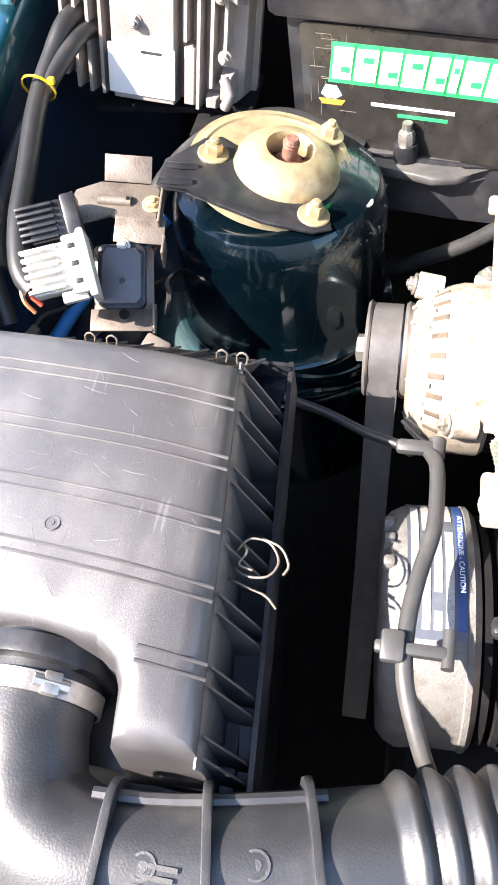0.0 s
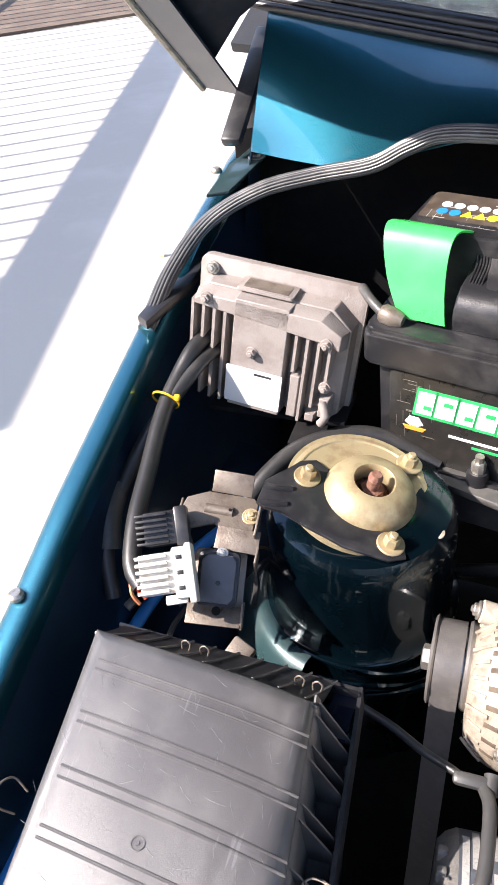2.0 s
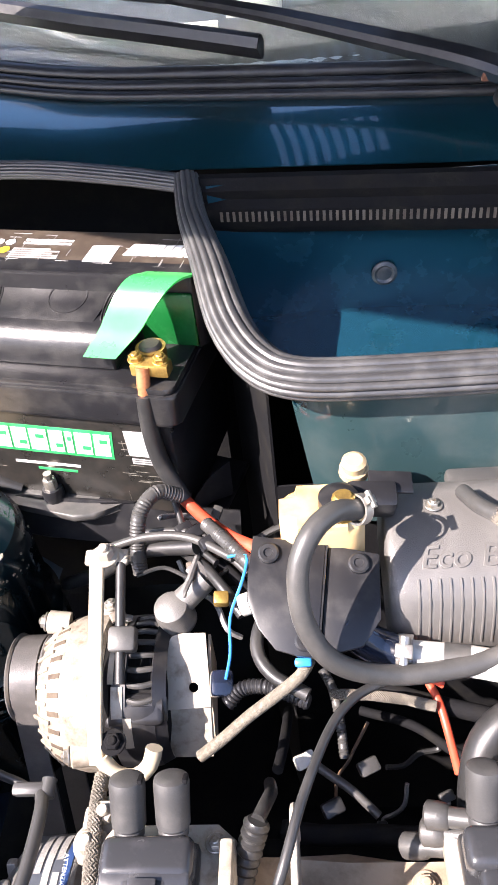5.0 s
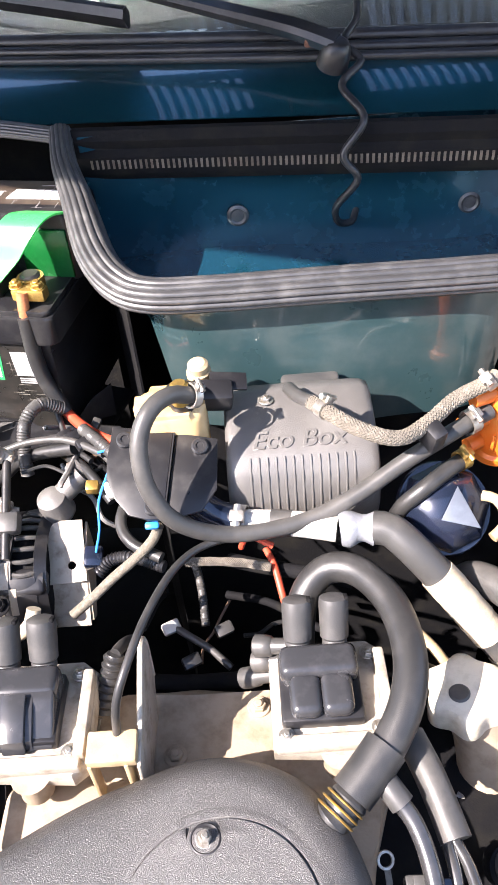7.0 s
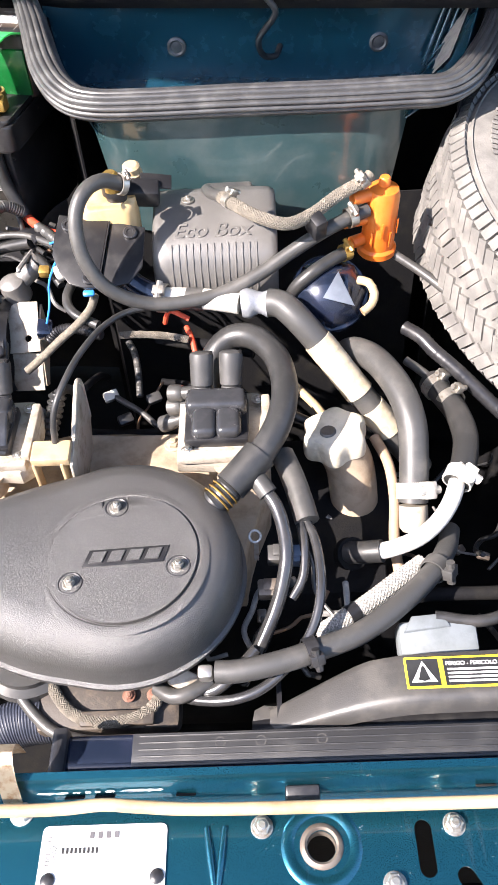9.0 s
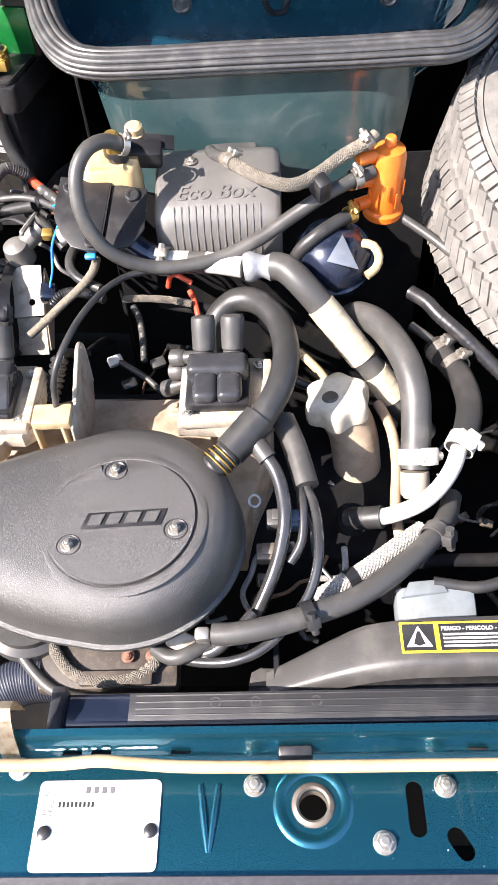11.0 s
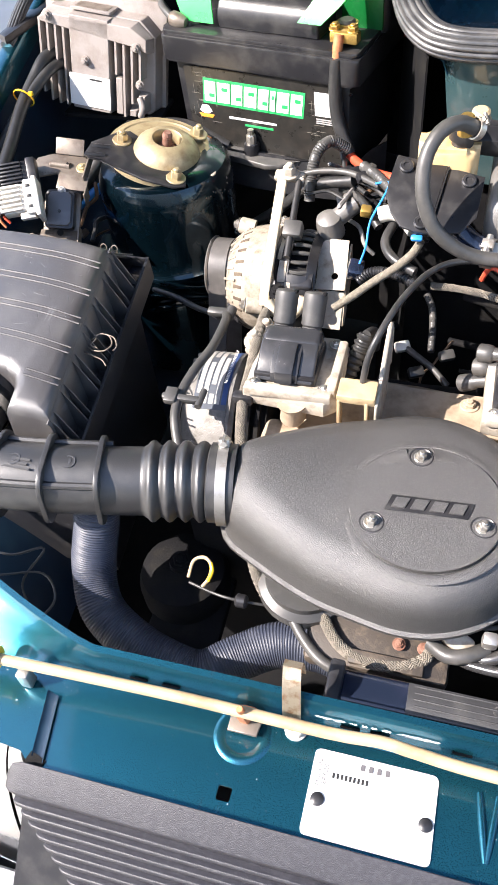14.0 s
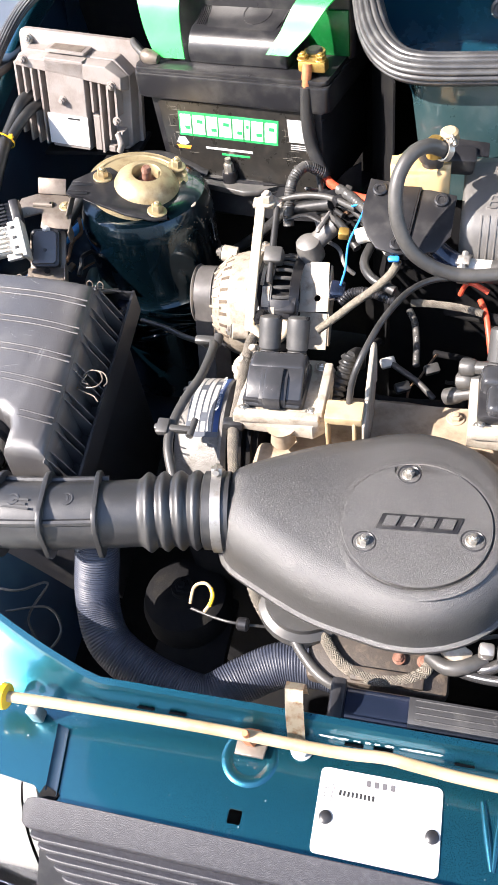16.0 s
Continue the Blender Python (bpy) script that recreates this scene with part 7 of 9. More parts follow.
bm = lathe(bmesh.new(), [(0.030, -0.004), (0.056, -0.002), (0.061, 0.003), (0.0640, 0.010), (0.0645, 0.044), (0.0655, 0.045), (0.0655, 0.048), (0.062, 0.052)], cm, 64)
part("drum", bm, GREY_CAST, CP)
for k in range(3):
    part("lug", box(bmesh.new(), (0.009, 0.006, 0.007), cm @ Matrix.Rotation(radians(-4 - 14 * k), 4, "Z") @ Matrix.Translation((0.0595, 0, 0.001)), 0.002), GREY_CAST, CP)
for i in range(3):
    bm = lathe(bmesh.new(), [(0.056, 0), (0.061, 0.001), (0.061, 0.005), (0.056, 0.006)], cm @ Matrix.Translation((0, 0, 0.053 + 0.009 * i)), 44, cap=False)
    part("pulley_groove", bm, DARK, CP)
bm = lathe(bmesh.new(), [(0.054, 0.054), (0.056, 0.082), (0.050, 0.086)], cm, 40)
part("pulley", bm, DARK, CP)
lb = []
bm = bmesh.new()
for i in range(13):
    a = radians(-30 + 86 * i / 12)
    lb.append([bm.verts.new(cm @ Vector((0.0649 * math.cos(a), -0.0649 * math.sin(a), z))) for z in (0.011, 0.0435)])
for a, b in zip(lb, lb[1:]):
    bm.faces.new((a[0], a[1], b[1], b[0]))
DULL_PRINT = material("dulled_white_print", (0.40, 0.39, 0.37), 0.5, 0, (0.24, 0.235, 0.22), 0.5, 700, 900, 0.0)
sl = part("caution_label", bm, SLATE_LABEL, CP, "white and blue printed caution label")
for k in range(5):
    bm = bmesh.new()
    rows = []
    for i in range(11):
        a = radians(-26 + 78 * i / 10)
        rows.append([bm.verts.new(cm @ Vector((0.0653 * math.cos(a), -0.0653 * math.sin(a), 0.0130 + 0.0064 * k + dz))) for dz in (0, 0.0046 if k < 4 else 0.0050)])
    for i, (a, b) in enumerate(zip(rows, rows[1:])):
        if k == 4 or (i * 7 + k) % 9:
            bm.faces.new((a[0], a[1], b[1], b[0]))
    part("print", bm, BLUE_INK if k == 4 else DULL_PRINT, sl)
word = bpy.data.curves.new("caution_word", 'FONT')
word.body = "ATTENZIONE - CAUTION"
word.size = 0.0040
word.extrude = 0.0001
word.align_x = 'CENTER'
word.materials.append(WHITE_INK)
wo = new("caution_word", word)
wm = cm @ Matrix.Rotation(radians(-8), 4, 'Z') @ Matrix(((0, 0, 1, 0.0664), (1, 0, 0, 0), (0, 1, 0, 0.0394), (0, 0, 0, 1)))
wo.matrix_basis = wm
wo.parent = sl
for p in ((0.066, 0.270, 0.784), (0.058, 0.252, 0.784)):
    bolt(CP, p, (0, -0.2, 1), 0.0075, ALU, 0.012)
bm = box(bmesh.new(), (0.030, 0.036, 0.008), Matrix.Translation((0.064, 0.260, 0.778)), 0.003)
part("manifold", bm, ALU, CP)
hose("thin_hose", [(-0.082, 0.335, 0.765), (-0.05, 0.322, 0.768), (-0.022, 0.306, 0.771), (-0.002, 0.297, 0.774), (0.008, 0.290, 0.776)], 0.0032, RUBBER, "thin black hose crossing to the compressor", "hose")
hose("compressor_hose", [(0.018, 0.286, 0.784), (0.0225, 0.272, 0.790), (0.0235, 0.248, 0.793), (0.0225, 0.224, 0.795), (0.0165, 0.196, 0.796), (0.0125, 0.168, 0.795), (0.0135, 0.140, 0.792), (0.0230, 0.114, 0.780), (0.034, 0.095, 0.765)], 0.0045, RUBBER_DUSTY, "black hose following the compressor body", "hose", sides=14)
bm = box(bmesh.new(), (0.024, 0.009, 0.009), frame_at((0.010, 0.2875, 0.785), (0, -0.3, 1)), 0.003)
rod(bm, (0.022, 0.282, 0.784), (0.0225, 0.294, 0.786), 0.0052)
tagged(part("hose_union", bm, RUBBER_DUSTY), "grey hose union above the compressor", "fitting")
bm = box(bmesh.new(), (0.036, 0.0065, 0.008), frame_at((0.0150, 0.1545, 0.796), (0, -0.2, 1)), 0.002)
box(bm, (0.012, 0.016, 0.008), frame_at((0.006, 0.1545, 0.798), (0, -0.2, 1)), 0.002)
rod(bm, (0.0330, 0.1470, 0.796), (0.0335, 0.167, 0.797), 0.0032)
tagged(part("hose_clip", bm, RUBBER_DUSTY), "grey plastic clip holding the compressor hose", "clip")
hose("braided_hose", [(0.058, 0.296, 0.785), (0.0605, 0.270, 0.793), (0.0635, 0.232, 0.792), (0.0650, 0.205, 0.787), (0.0650, 0.180, 0.780), (0.0705, 0.150, 0.774), (0.0785, 0.118, 0.766)], 0.0046, BRAID, "grey braided hose running down beside the coil", "hose", "braided hoses", 14)
bm = box(bmesh.new(), (0.020, 0.011, 0.010), Matrix.Translation((0.0655, 0.179, 0.7815)), 0.003)
tagged(part("hose_clip", bm, PLASTIC), "black clip on the braided hose", "clip")

BE = thing("drive_belt", (-0.024, 0.3, 0.5), "grey ribbed drive belt round the alternator pulley", "belt")
bm = bmesh.new()
loop = []
for i in range(15):
    a = radians(-20 + 200 * i / 14)
    loop.append((0.389 + 0.0325 * math.cos(a), 0.762 + 0.0325 * math.sin(a)))
loop += [(0.300, 0.60), (0.21, 0.50), (0.25, 0.45), (0.33, 0.48)]
vs = [[bm.verts.new((x, y, z)) for x in (-0.026, -0.006)] for y, z in loop]
for a, b in zip(vs, vs[1:] + vs[:1]):
    bm.faces.new((a[0], a[1], b[1], b[0]))
bmesh.ops.recalc_face_normals(bm, faces=bm.faces)
bmesh.ops.solidify(bm, geom=list(bm.faces), thickness=0.003)
part("belt", bm, BELT, BE)

# ---- alternator ----
AL = thing("alternator", (0.05, 0.375, 0.70), "dusty aluminium alternator with a dark finned rear cover", "alternator")
am = frame_at((0.005, 0.375, 0.762), (1, 0, 0), (0, 0, 1))
bm = lathe(bmesh.new(), [(0.028, -0.005), (0.038, -0.004), (0.045, 0.000), (0.051, 0.007), (0.0555, 0.016), (0.0585, 0.028), (0.0585, 0.046), (0.056, 0.049)], am, 48)
CASTING = material("stained_alternator_casting", (0.30, 0.26, 0.205), 0.62, 0.1, (0.15, 0.115, 0.08), 0.5, 110, 500, 0.4)
# brown for solid blocks that draw the shade inside the vents
VENT = material("painted_vent_shade", (0.10, 0.075, 0.05), 0.8, 0, (0.06, 0.04, 0.03), 0.5, 90, 500, 0.3)
part("front_housing", bm, CASTING, AL)
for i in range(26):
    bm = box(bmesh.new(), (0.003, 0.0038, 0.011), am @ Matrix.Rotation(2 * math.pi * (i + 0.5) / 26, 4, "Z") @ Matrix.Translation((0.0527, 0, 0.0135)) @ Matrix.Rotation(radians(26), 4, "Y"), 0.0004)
    part("vent_shade", bm, VENT, AL)
for i in range(26):
    a = 2 * math.pi * i / 26
    bm = box(bmesh.new(), (0.0022, 0.0030, 0.013 if i % 4 else 0.020), am @ Matrix.Rotation(a, 4, 'Z') @ Matrix.Translation((0.0470, 0, 0.0025)) @ Matrix.Rotation(radians(40), 4, 'Y'), 0.0006)
    part("vent_rib", bm, CASTING, AL)
bm = lathe(bmesh.new(), [(0.0555, 0.046), (0.0555, 0.054), (0.050, 0.055)], am, 44)
part("stator", bm, DARK, AL)


def arc(r0, r1, z0, z1, a0, a1, bow=0.0):
    return sheet(bmesh.new(), lambda u, v: am @ Vector(((r0 + (r1 - r0) * v + bow * math.sin(math.pi * v)) * math.cos(radians(a0 + (a1 - a0) * u)), (r0 + (r1 - r0) * v + bow * math.sin(math.pi * v)) * math.sin(radians(a0 + (a1 - a0) * u)), z0 + (z1 - z0) * v)), 20, 6, 0.003)


for a0, a1 in ((-52, -34), (-4, 28), (62, 84)):
    part("pale_band", arc(0.0562, 0.0562, 0.053, 0.057, a0, a1), ALU, AL, "pale dusty aluminium band")
bm = lathe(bmesh.new(), [(0.047, 0.050), (0.047, 0.088), (0.030, 0.092)], am, 40)
part("core", bm, DARK, AL)
part("front_hoop", arc(0.0555, 0.0562, 0.056, 0.066, -110, 110), PLASTIC, AL)
part("rear_hoop", arc(0.0545, 0.0500, 0.085, 0.094, -110, 110), PLASTIC, AL)
for a0, a1 in ((-110, -40), (44, 110)):
    part("rear_cover", arc(0.0560, 0.0545, 0.065, 0.086, a0, a1, 0.001), PLASTIC, AL)
for i in range(8):
    a = radians(-42 + 11.5 * i)
    pts = [am @ Vector(((0.0505 + 0.0045 * math.sin(math.pi * k / 6)) * math.cos(a + 0.05 * math.sin(math.pi * k / 6)), (0.0505 + 0.0045 * math.sin(math.pi * k / 6)) * math.sin(a + 0.05 * math.sin(math.pi * k / 6)), 0.0625 + 0.025 * k / 6)) for k in range(7)]
    part("cooling_fin", sweep(bmesh.new(), pts, 0.0022, 8, 0.003), RUBBER_DUSTY, AL)
for a0, a1, z0, z1 in ((-30, 2, 0.0565, 0.0610), (30, 52, 0.0560, 0.0640), (52, 76, 0.0640, 0.0700)):
    part("pale_patch", arc(0.0572, 0.0568, z0, z1, a0, a1), ALU, AL, "pale dusty casting edge")
bm = lathe(bmesh.new(), [(0.012, -0.031), (0.0325, -0.030), (0.0345, -0.028), (0.0330, -0.0265), (0.0285, -0.026), (0.0285, -0.005), (0.033, -0.004), (0.0345, -0.002), (0.0325, 0.003), (0.012, 0.004)], frame_at((0.0, 0.389, 0.762), (1, 0, 0)), 40)
part("pulley", bm, material("worn_pulley_steel", (0.30, 0.285, 0.27), 0.32, 0.7, (0.20, 0.185, 0.17), 0.5, 30, 700, 0.05), AL)
bm = lathe(bmesh.new(), [(0.006, -0.037), (0.010, -0.036), (0.010, -0.030)], frame_at((0.0, 0.389, 0.762), (1, 0, 0)), 6)
part("pulley_nut", bm, STEEL, AL)
for p, d in (((0.006, 0.408, 0.806), (-1, 0, 0.2)), ((0.034, 0.318, 0.772), (-1, -0.2, 0.2)), ((0.048, 0.42, 0.80), (0, 0.3, 1))):
    bm = lathe(bmesh.new(), [(0.009, -0.012), (0.009, 0.004), (0.006, 0.006)], frame_at(p, d), 16)
    part("lug", bm, ALU, AL)
    bolt(AL, Vector(p) + Vector(d).normalized() * 0.006, d, 0.005, ZINC)
bm = box(bmesh.new(), (0.044, 0.022, 0.020), frame_at((0.0760, 0.3400, 0.7900), (0, -0.5, 0.85), (1, 0.06, 0)), 0.005, 3)
rod(bm, (0.070, 0.342, 0.794), (0.096, 0.343, 0.792), 0.0095, n=20)
part("regulator", bm, PLASTIC, AL)
bolt(AL, (0.066, 0.312, 0.799), (0, -0.3, 1), 0.006, DARK)

STRAP_M = material("dusty_cream_steel", (0.50, 0.43, 0.31), 0.6, 0.1, (0.36, 0.29, 0.19), 0.45, 60, 600, 0.25)
ST = thing("alternator_strap", (0.052, 0.36, 0.8), "long pale dusty adjuster strap over the alternator", "bracket")
bm = bmesh.new()
yz = [(0.4225, 0.8640), (0.414, 0.8600), (0.36, 0.8320), (0.318, 0.8080), (0.305, 0.7960), (0.3005, 0.788)]
rows = [[bm.verts.new((x + 0.004 * (0.42 - y) / 0.1, y, z)) for x in (0.0440, 0.0545)] for y, z in yz]
fs = [bm.faces.new((a[0], a[1], b[1], b[0])) for a, b in zip(rows, rows[1:])]
bmesh.ops.recalc_face_normals(bm, faces=fs)
bmesh.ops.solidify(bm, geom=fs, thickness=0.005)
part("bar", bm, STRAP_M, ST, bevel=0.0012)
bm = sweep(bmesh.new(), [(0.058, 0.304, 0.793), (0.066, 0.298, 0.784), (0.080, 0.296, 0.782), (0.091, 0.300, 0.790), (0.095, 0.307, 0.800)], 0.0058, 12)
part("hook", bm, STRAP_M, ST)
bolt(ST, (0.056, 0.422, 0.864), (0.1, -0.2, 1), 0.0065, ALU, 0.010)
bm = sweep(bmesh.new(), [(0.046, 0.424, 0.862), (0.058, 0.430, 0.862), (0.070, 0.422, 0.858)], 0.0045, 10)
part("washer_ear", bm, ALU, ST)
bm = box(bmesh.new(), (0.032, 0.012, 0.006), frame_at((0.056, 0.424, 0.860), (0.05, -0.3, 1)), 0.002)
part("top_plate", bm, ALU, ST)
bm = rod(bmesh.new(), (0.0665, 0.420, 0.858), (0.0690, 0.345, 0.817), 0.0036)
part("adjuster_bolt", bm, RUBBER, ST, "long dark adjuster bolt")
bm = box(bmesh.new(), (0.020, 0.018, 0.014), frame_at((0.070, 0.372, 0.831), (0, -0.45, 0.9)), 0.003)
part("sleeve", bm, RUBBER_DUSTY, ST)

GU = thing("heat_guard", (0.11, 0.36, 0.74), "cream painted folded heat guard with a round hole", "guard")
gm = frame_at((0.1095, 0.3700, 0.7955), (0.0, -0.62, 0.78), (1, 0.06, 0))
face = [(-0.0165, -0.028), (0.0175, -0.028), (0.0170, 0.0245), (0.000, 0.0255), (-0.0075, 0.0240), (-0.0130, 0.0190), (-0.0160, 0.0120), (-0.0165, 0.004)]
bm = prism(bmesh.new(), face, -0.001, 0.001, gm, holes=[ring(0.0055, -0.0135, 0.0036, 16)])
part("upper_face", bm, ALU, GU)
bm = prism(bmesh.new(), [(-0.0165, 0.0), (0.0175, 0.0), (0.0165, -0.040), (-0.0145, -0.040)], -0.001, 0.001, frame_at((0.1095, 0.3525, 0.7735), (0, -0.86, 0.5), (1, 0, 0)))
part("lower_face", bm, ALU, GU)
bm = prism(bmesh.new(), [(0.345, 0.735), (0.392, 0.770), (0.392, 0.806), (0.382, 0.803), (0.353, 0.775), (0.335, 0.742)], -0.001, 0.001, frame_at((0.1275, 0, 0), (1, 0, 0), (0, 1, 0)))
part("side_face", bm, BEIGE, GU)
bm = lathe(bmesh.new(), [(0.0135, -0.006), (0.0150, -0.004), (0.0150, 0.000), (0.0138, 0.002), (0.0142, 0.010), (0.0125, 0.018), (0.006, 0.022)], frame_at((0.1025, 0.404, 0.812), (-0.1, -0.2, 1)), 24)
rod(bm, (0.104, 0.406, 0.822), (0.127, 0.420, 0.836), 0.0100, 0.0090, 20)
box(bm, (0.020, 0.012, 0.014), frame_at((0.122, 0.424, 0.836), (0.6, 0.5, 0.2)), 0.003)
tagged(part("rubber_boot", bm, DUSTY_COVER), "grey rubber boot over the alternator terminal", "boot")

# ---- bottle, its bracket and the pipes round it ----
PB = thing("bottle_bracket", (0.2, 0.36, 0.86), "black sheet bracket bolted over the expansion bottle", "bracket")
pm = frame_at((0.2005, 0.3620, 0.8895), (0.03, -0.42, 0.91), (0.99, -0.14, 0))
bm = prism(bmesh.new(), [(-0.036, 0.034), (0.012, 0.032), (0.012, -0.040), (0.000, -0.0405), (-0.014, -0.038), (-0.026, -0.026), (-0.035, -0.010), (-0.0365, 0.008)], -0.0015, 0.0015, pm, 0.0006)
part("left_face", bm, PLASTIC, PB)
bm = prism(bmesh.new(), [(0.0135, 0.033), (0.047, 0.030), (0.050, -0.012), (0.040, -0.030), (0.0135, -0.040)], -0.004, -0.0015, pm, 0.0006)
part("right_face", bm, PLASTIC, PB)
bm = prism(bmesh.new(), [(0.0122, 0.032), (0.0133, 0.032), (0.0133, -0.040), (0.0122, -0.040)], -0.004, 0.0012, pm)
part("fold", bm, PLASTIC, PB)
for x, y, z in ((-0.0245, 0.0225, 0.0015), (0.004, -0.0310, 0.0015), (0.034, 0.022, -0.0015)):
    bm = lathe(bmesh.new(), [(0.0068, 0), (0.0068, 0.0026), (0.0056, 0.0036), (0.0032, 0.0036), (0.0028, 0.0026)], pm @ Matrix.Translation((x, y, z)), 22)
    part("bolt_cap", bm, PLASTIC, PB)
BO = thing("expansion_bottle", (0.21, 0.40, 0.86), "yellowed translucent expansion bottle with a dark cap", "bottle")
bm = bmesh.new()
prism(bm, rounded(0.056, 0.040, 0.012, 0.215, 0.409), 0.862, 0.919, bev=0.010, seg=4)
part("body", bm, TANK_P, BO)
bm = lathe(bmesh.new(), [(0.010, 0.914), (0.010, 0.924), (0.013, 0.925), (0.013, 0.934), (0.009, 0.936)], Matrix.Translation((0.226, 0.402, 0)), 20)
part("cap", bm, PLASTIC, BO)
bm = lathe(bmesh.new(), [(0.007, 0.94), (0.007, 0.956), (0.005, 0.958)], Matrix.Translation((0.228, 0.379, 0)), 14)
part("nozzle", bm, BRASS, BO)
bm = prism(bmesh.new(), [(0.218, 0.368), (0.236, 0.372), (0.238, 0.362), (0.222, 0.358)], 0.846, 0.858, bev=0.002)
part("lower_lug", bm, TANK_P, BO)
bm = box(bmesh.new(), (0.034, 0.020, 0.022), frame_at((0.248, 0.418, 0.914), (0.1, -0.35, 0.9)), 0.004)
box(bm, (0.030, 0.016, 0.003), frame_at((0.262, 0.426, 0.921), (0.2, -0.35, 0.9)), 0.001)
tagged(part("solenoid_valve", bm, PLASTIC), "black solenoid valve by the bulkhead", "valve")
bm = lathe(bmesh.new(), [(0.0105, 0), (0.010, 0.005), (0.0085, 0.006), (0.0085, 0.012), (0.006, 0.014)], frame_at((0.2385, 0.438, 0.921), (0, -0.2, 1)), 16)
tagged(part("plastic_stopper", bm, CREAM), "small yellowed plastic stopper by the bulkhead", "stopper")
H1 = thing("expansion_hose", (0.27, 0.33, 0.83), "long grey rubber hose looping from the bottle", "hose")
bm = sweep(bmesh.new(), [(0.236, 0.376, 0.948), (0.222, 0.366, 0.957), (0.208, 0.352, 0.955), (0.199, 0.337, 0.938), (0.202, 0.322, 0.908), (0.220, 0.3165, 0.877), (0.257, 0.323, 0.853), (0.310, 0.331, 0.852), (0.353, 0.343, 0.864), (0.390, 0.356, 0.882), (0.420, 0.363, 0.898), (0.446, 0.376, 0.903), (0.462, 0.384, 0.905)], 0.0066, 16)
part("tube", bm, RUBBER_DUSTY, H1)
band(H1, (0.237, 0.377, 0.947), (0.7, 0.5, -0.4), 0.0083, 0.006, STEEL, screw=(0, -0.5, 1))
band(H1, (0.446, 0.376, 0.903), (0.85, 0.4, 0.1), 0.0083, 0.008, ZINC, screw=(0, -0.5, 1))

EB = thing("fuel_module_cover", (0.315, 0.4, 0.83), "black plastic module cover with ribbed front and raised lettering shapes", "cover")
yzs = [(0.452, 0.850), (0.452, 0.890), (0.446, 0.8995), (0.432, 0.9025), (0.405, 0.8960), (0.378, 0.8860), (0.366, 0.877), (0.3595, 0.862), (0.356, 0.835), (0.36, 0.82)]
bm = bmesh.new()
rings = []
for x, s in ((0.256, 0.0), (0.2575, 0.55), (0.262, 0.9), (0.270, 1.0), (0.360, 1.0), (0.370, 0.9), (0.3755, 0.55), (0.377, 0.0)):
    rings.append([bm.verts.new((x, 0.405 + (y - 0.405) * (0.9 + 0.1 * s), 0.86 + (z - 0.86) * (0.85 + 0.15 * s))) for y, z in yzs])
for a, b in zip(rings, rings[1:]):
    for i in range(len(yzs) - 1):
        bm.faces.new((a[i], a[i + 1], b[i + 1], b[i]))
bm.faces.new(rings[0])
bm.faces.new(rings[-1][::-1])
part("shell", bm, DUSTY_COVER, EB, angle=60)
for i in range(13):
    x = 0.2750 + i * 0.0068
    bm = sweep(bmesh.new(), [(x, 0.3735, 0.8830), (x, 0.3665, 0.8775), (x, 0.3597, 0.862), (x, 0.3563, 0.838)], 0.0009, 6, 0.01)
    part("rib", bm, DUSTY_COVER, EB)
word = bpy.data.curves.new("raised_word", 'FONT')
word.body = "Eco Box"
word.size = 0.0222
word.shear = 0.25
word.extrude = 0.0007
word.bevel_depth = 0.0003
word.align_x = 'CENTER'
word.materials.append(DUSTY_COVER)
wo = new("raised_word", word)
wo.matrix_basis = frame_at((0.3140, 0.3795, 0.8868), (0, -0.37, 1))
wo.parent = EB
wo.matrix_parent_inverse = Matrix.Translation(EB.location).inverted()
bolt(EB, (0.291, 0.423, 0.9005), r=0.0042, mat=ZINC)
bm = box(bmesh.new(), (0.05, 0.02, 0.012), Matrix.Translation((0.33, 0.455, 0.890)), 0.004)
part("rear_clip", bm, RUBBER_DUSTY, EB)

HB = thing("braided_fuel_hose", (0.39, 0.36, 0.91), "grey braided fuel hose with steel clamps at both ends", "hose", "braided hoses")
bm = sweep(bmesh.new(), [(0.325, 0.392, 0.921), (0.335, 0.374, 0.925), (0.358, 0.352, 0.9235), (0.385, 0.346, 0.918), (0.409, 0.361, 0.918), (0.432, 0.377, 0.925), (0.455, 0.378, 0.938), (0.462, 0.382, 0.942)], 0.0053, 16)
weave([(0.325, 0.392, 0.921), (0.335, 0.374, 0.925), (0.358, 0.352, 0.9235), (0.385, 0.346, 0.918), (0.409, 0.361, 0.918), (0.432, 0.377, 0.925), (0.455, 0.378, 0.938)], 0.0053, part("tube", bm, BRAID, HB))
band(HB, (0.333, 0.377, 0.925), (0.5, -0.8, 0.1), 0.0057, 0.008, ZINC, screw=(0.5, 0.4, 1))
band(HB, (0.456, 0.379, 0.938), (0.8, 0.1, 0.6), 0.0057, 0.008, ZINC, screw=(-0.3, -0.5, 1))
bm = sweep(bmesh.new(), [(0.326, 0.390, 0.922), (0.316, 0.405, 0.917), (0.310, 0.425, 0.910)], 0.0055, 12)
part("metal_stub", bm, RUBBER_DUSTY, HB)
bm = box(bmesh.new(), (0.014, 0.020, 0.026), frame_at((0.412, 0.358, 0.908), (0, -0.4, 1), (0.8, 0.5, 0)), 0.004)
tagged(part("hose_clip", bm, PLASTIC), "black plastic clip joining two hoses", "clip")
FI = thing("fuel_filter", (0.477, 0.388, 0.83), "bright orange plastic fuel filter standing upright", "filter")
fm = frame_at((0.4760, 0.397, 0.8500), (0.02, -0.06, 1)) @ Matrix.Scale(0.84, 4)
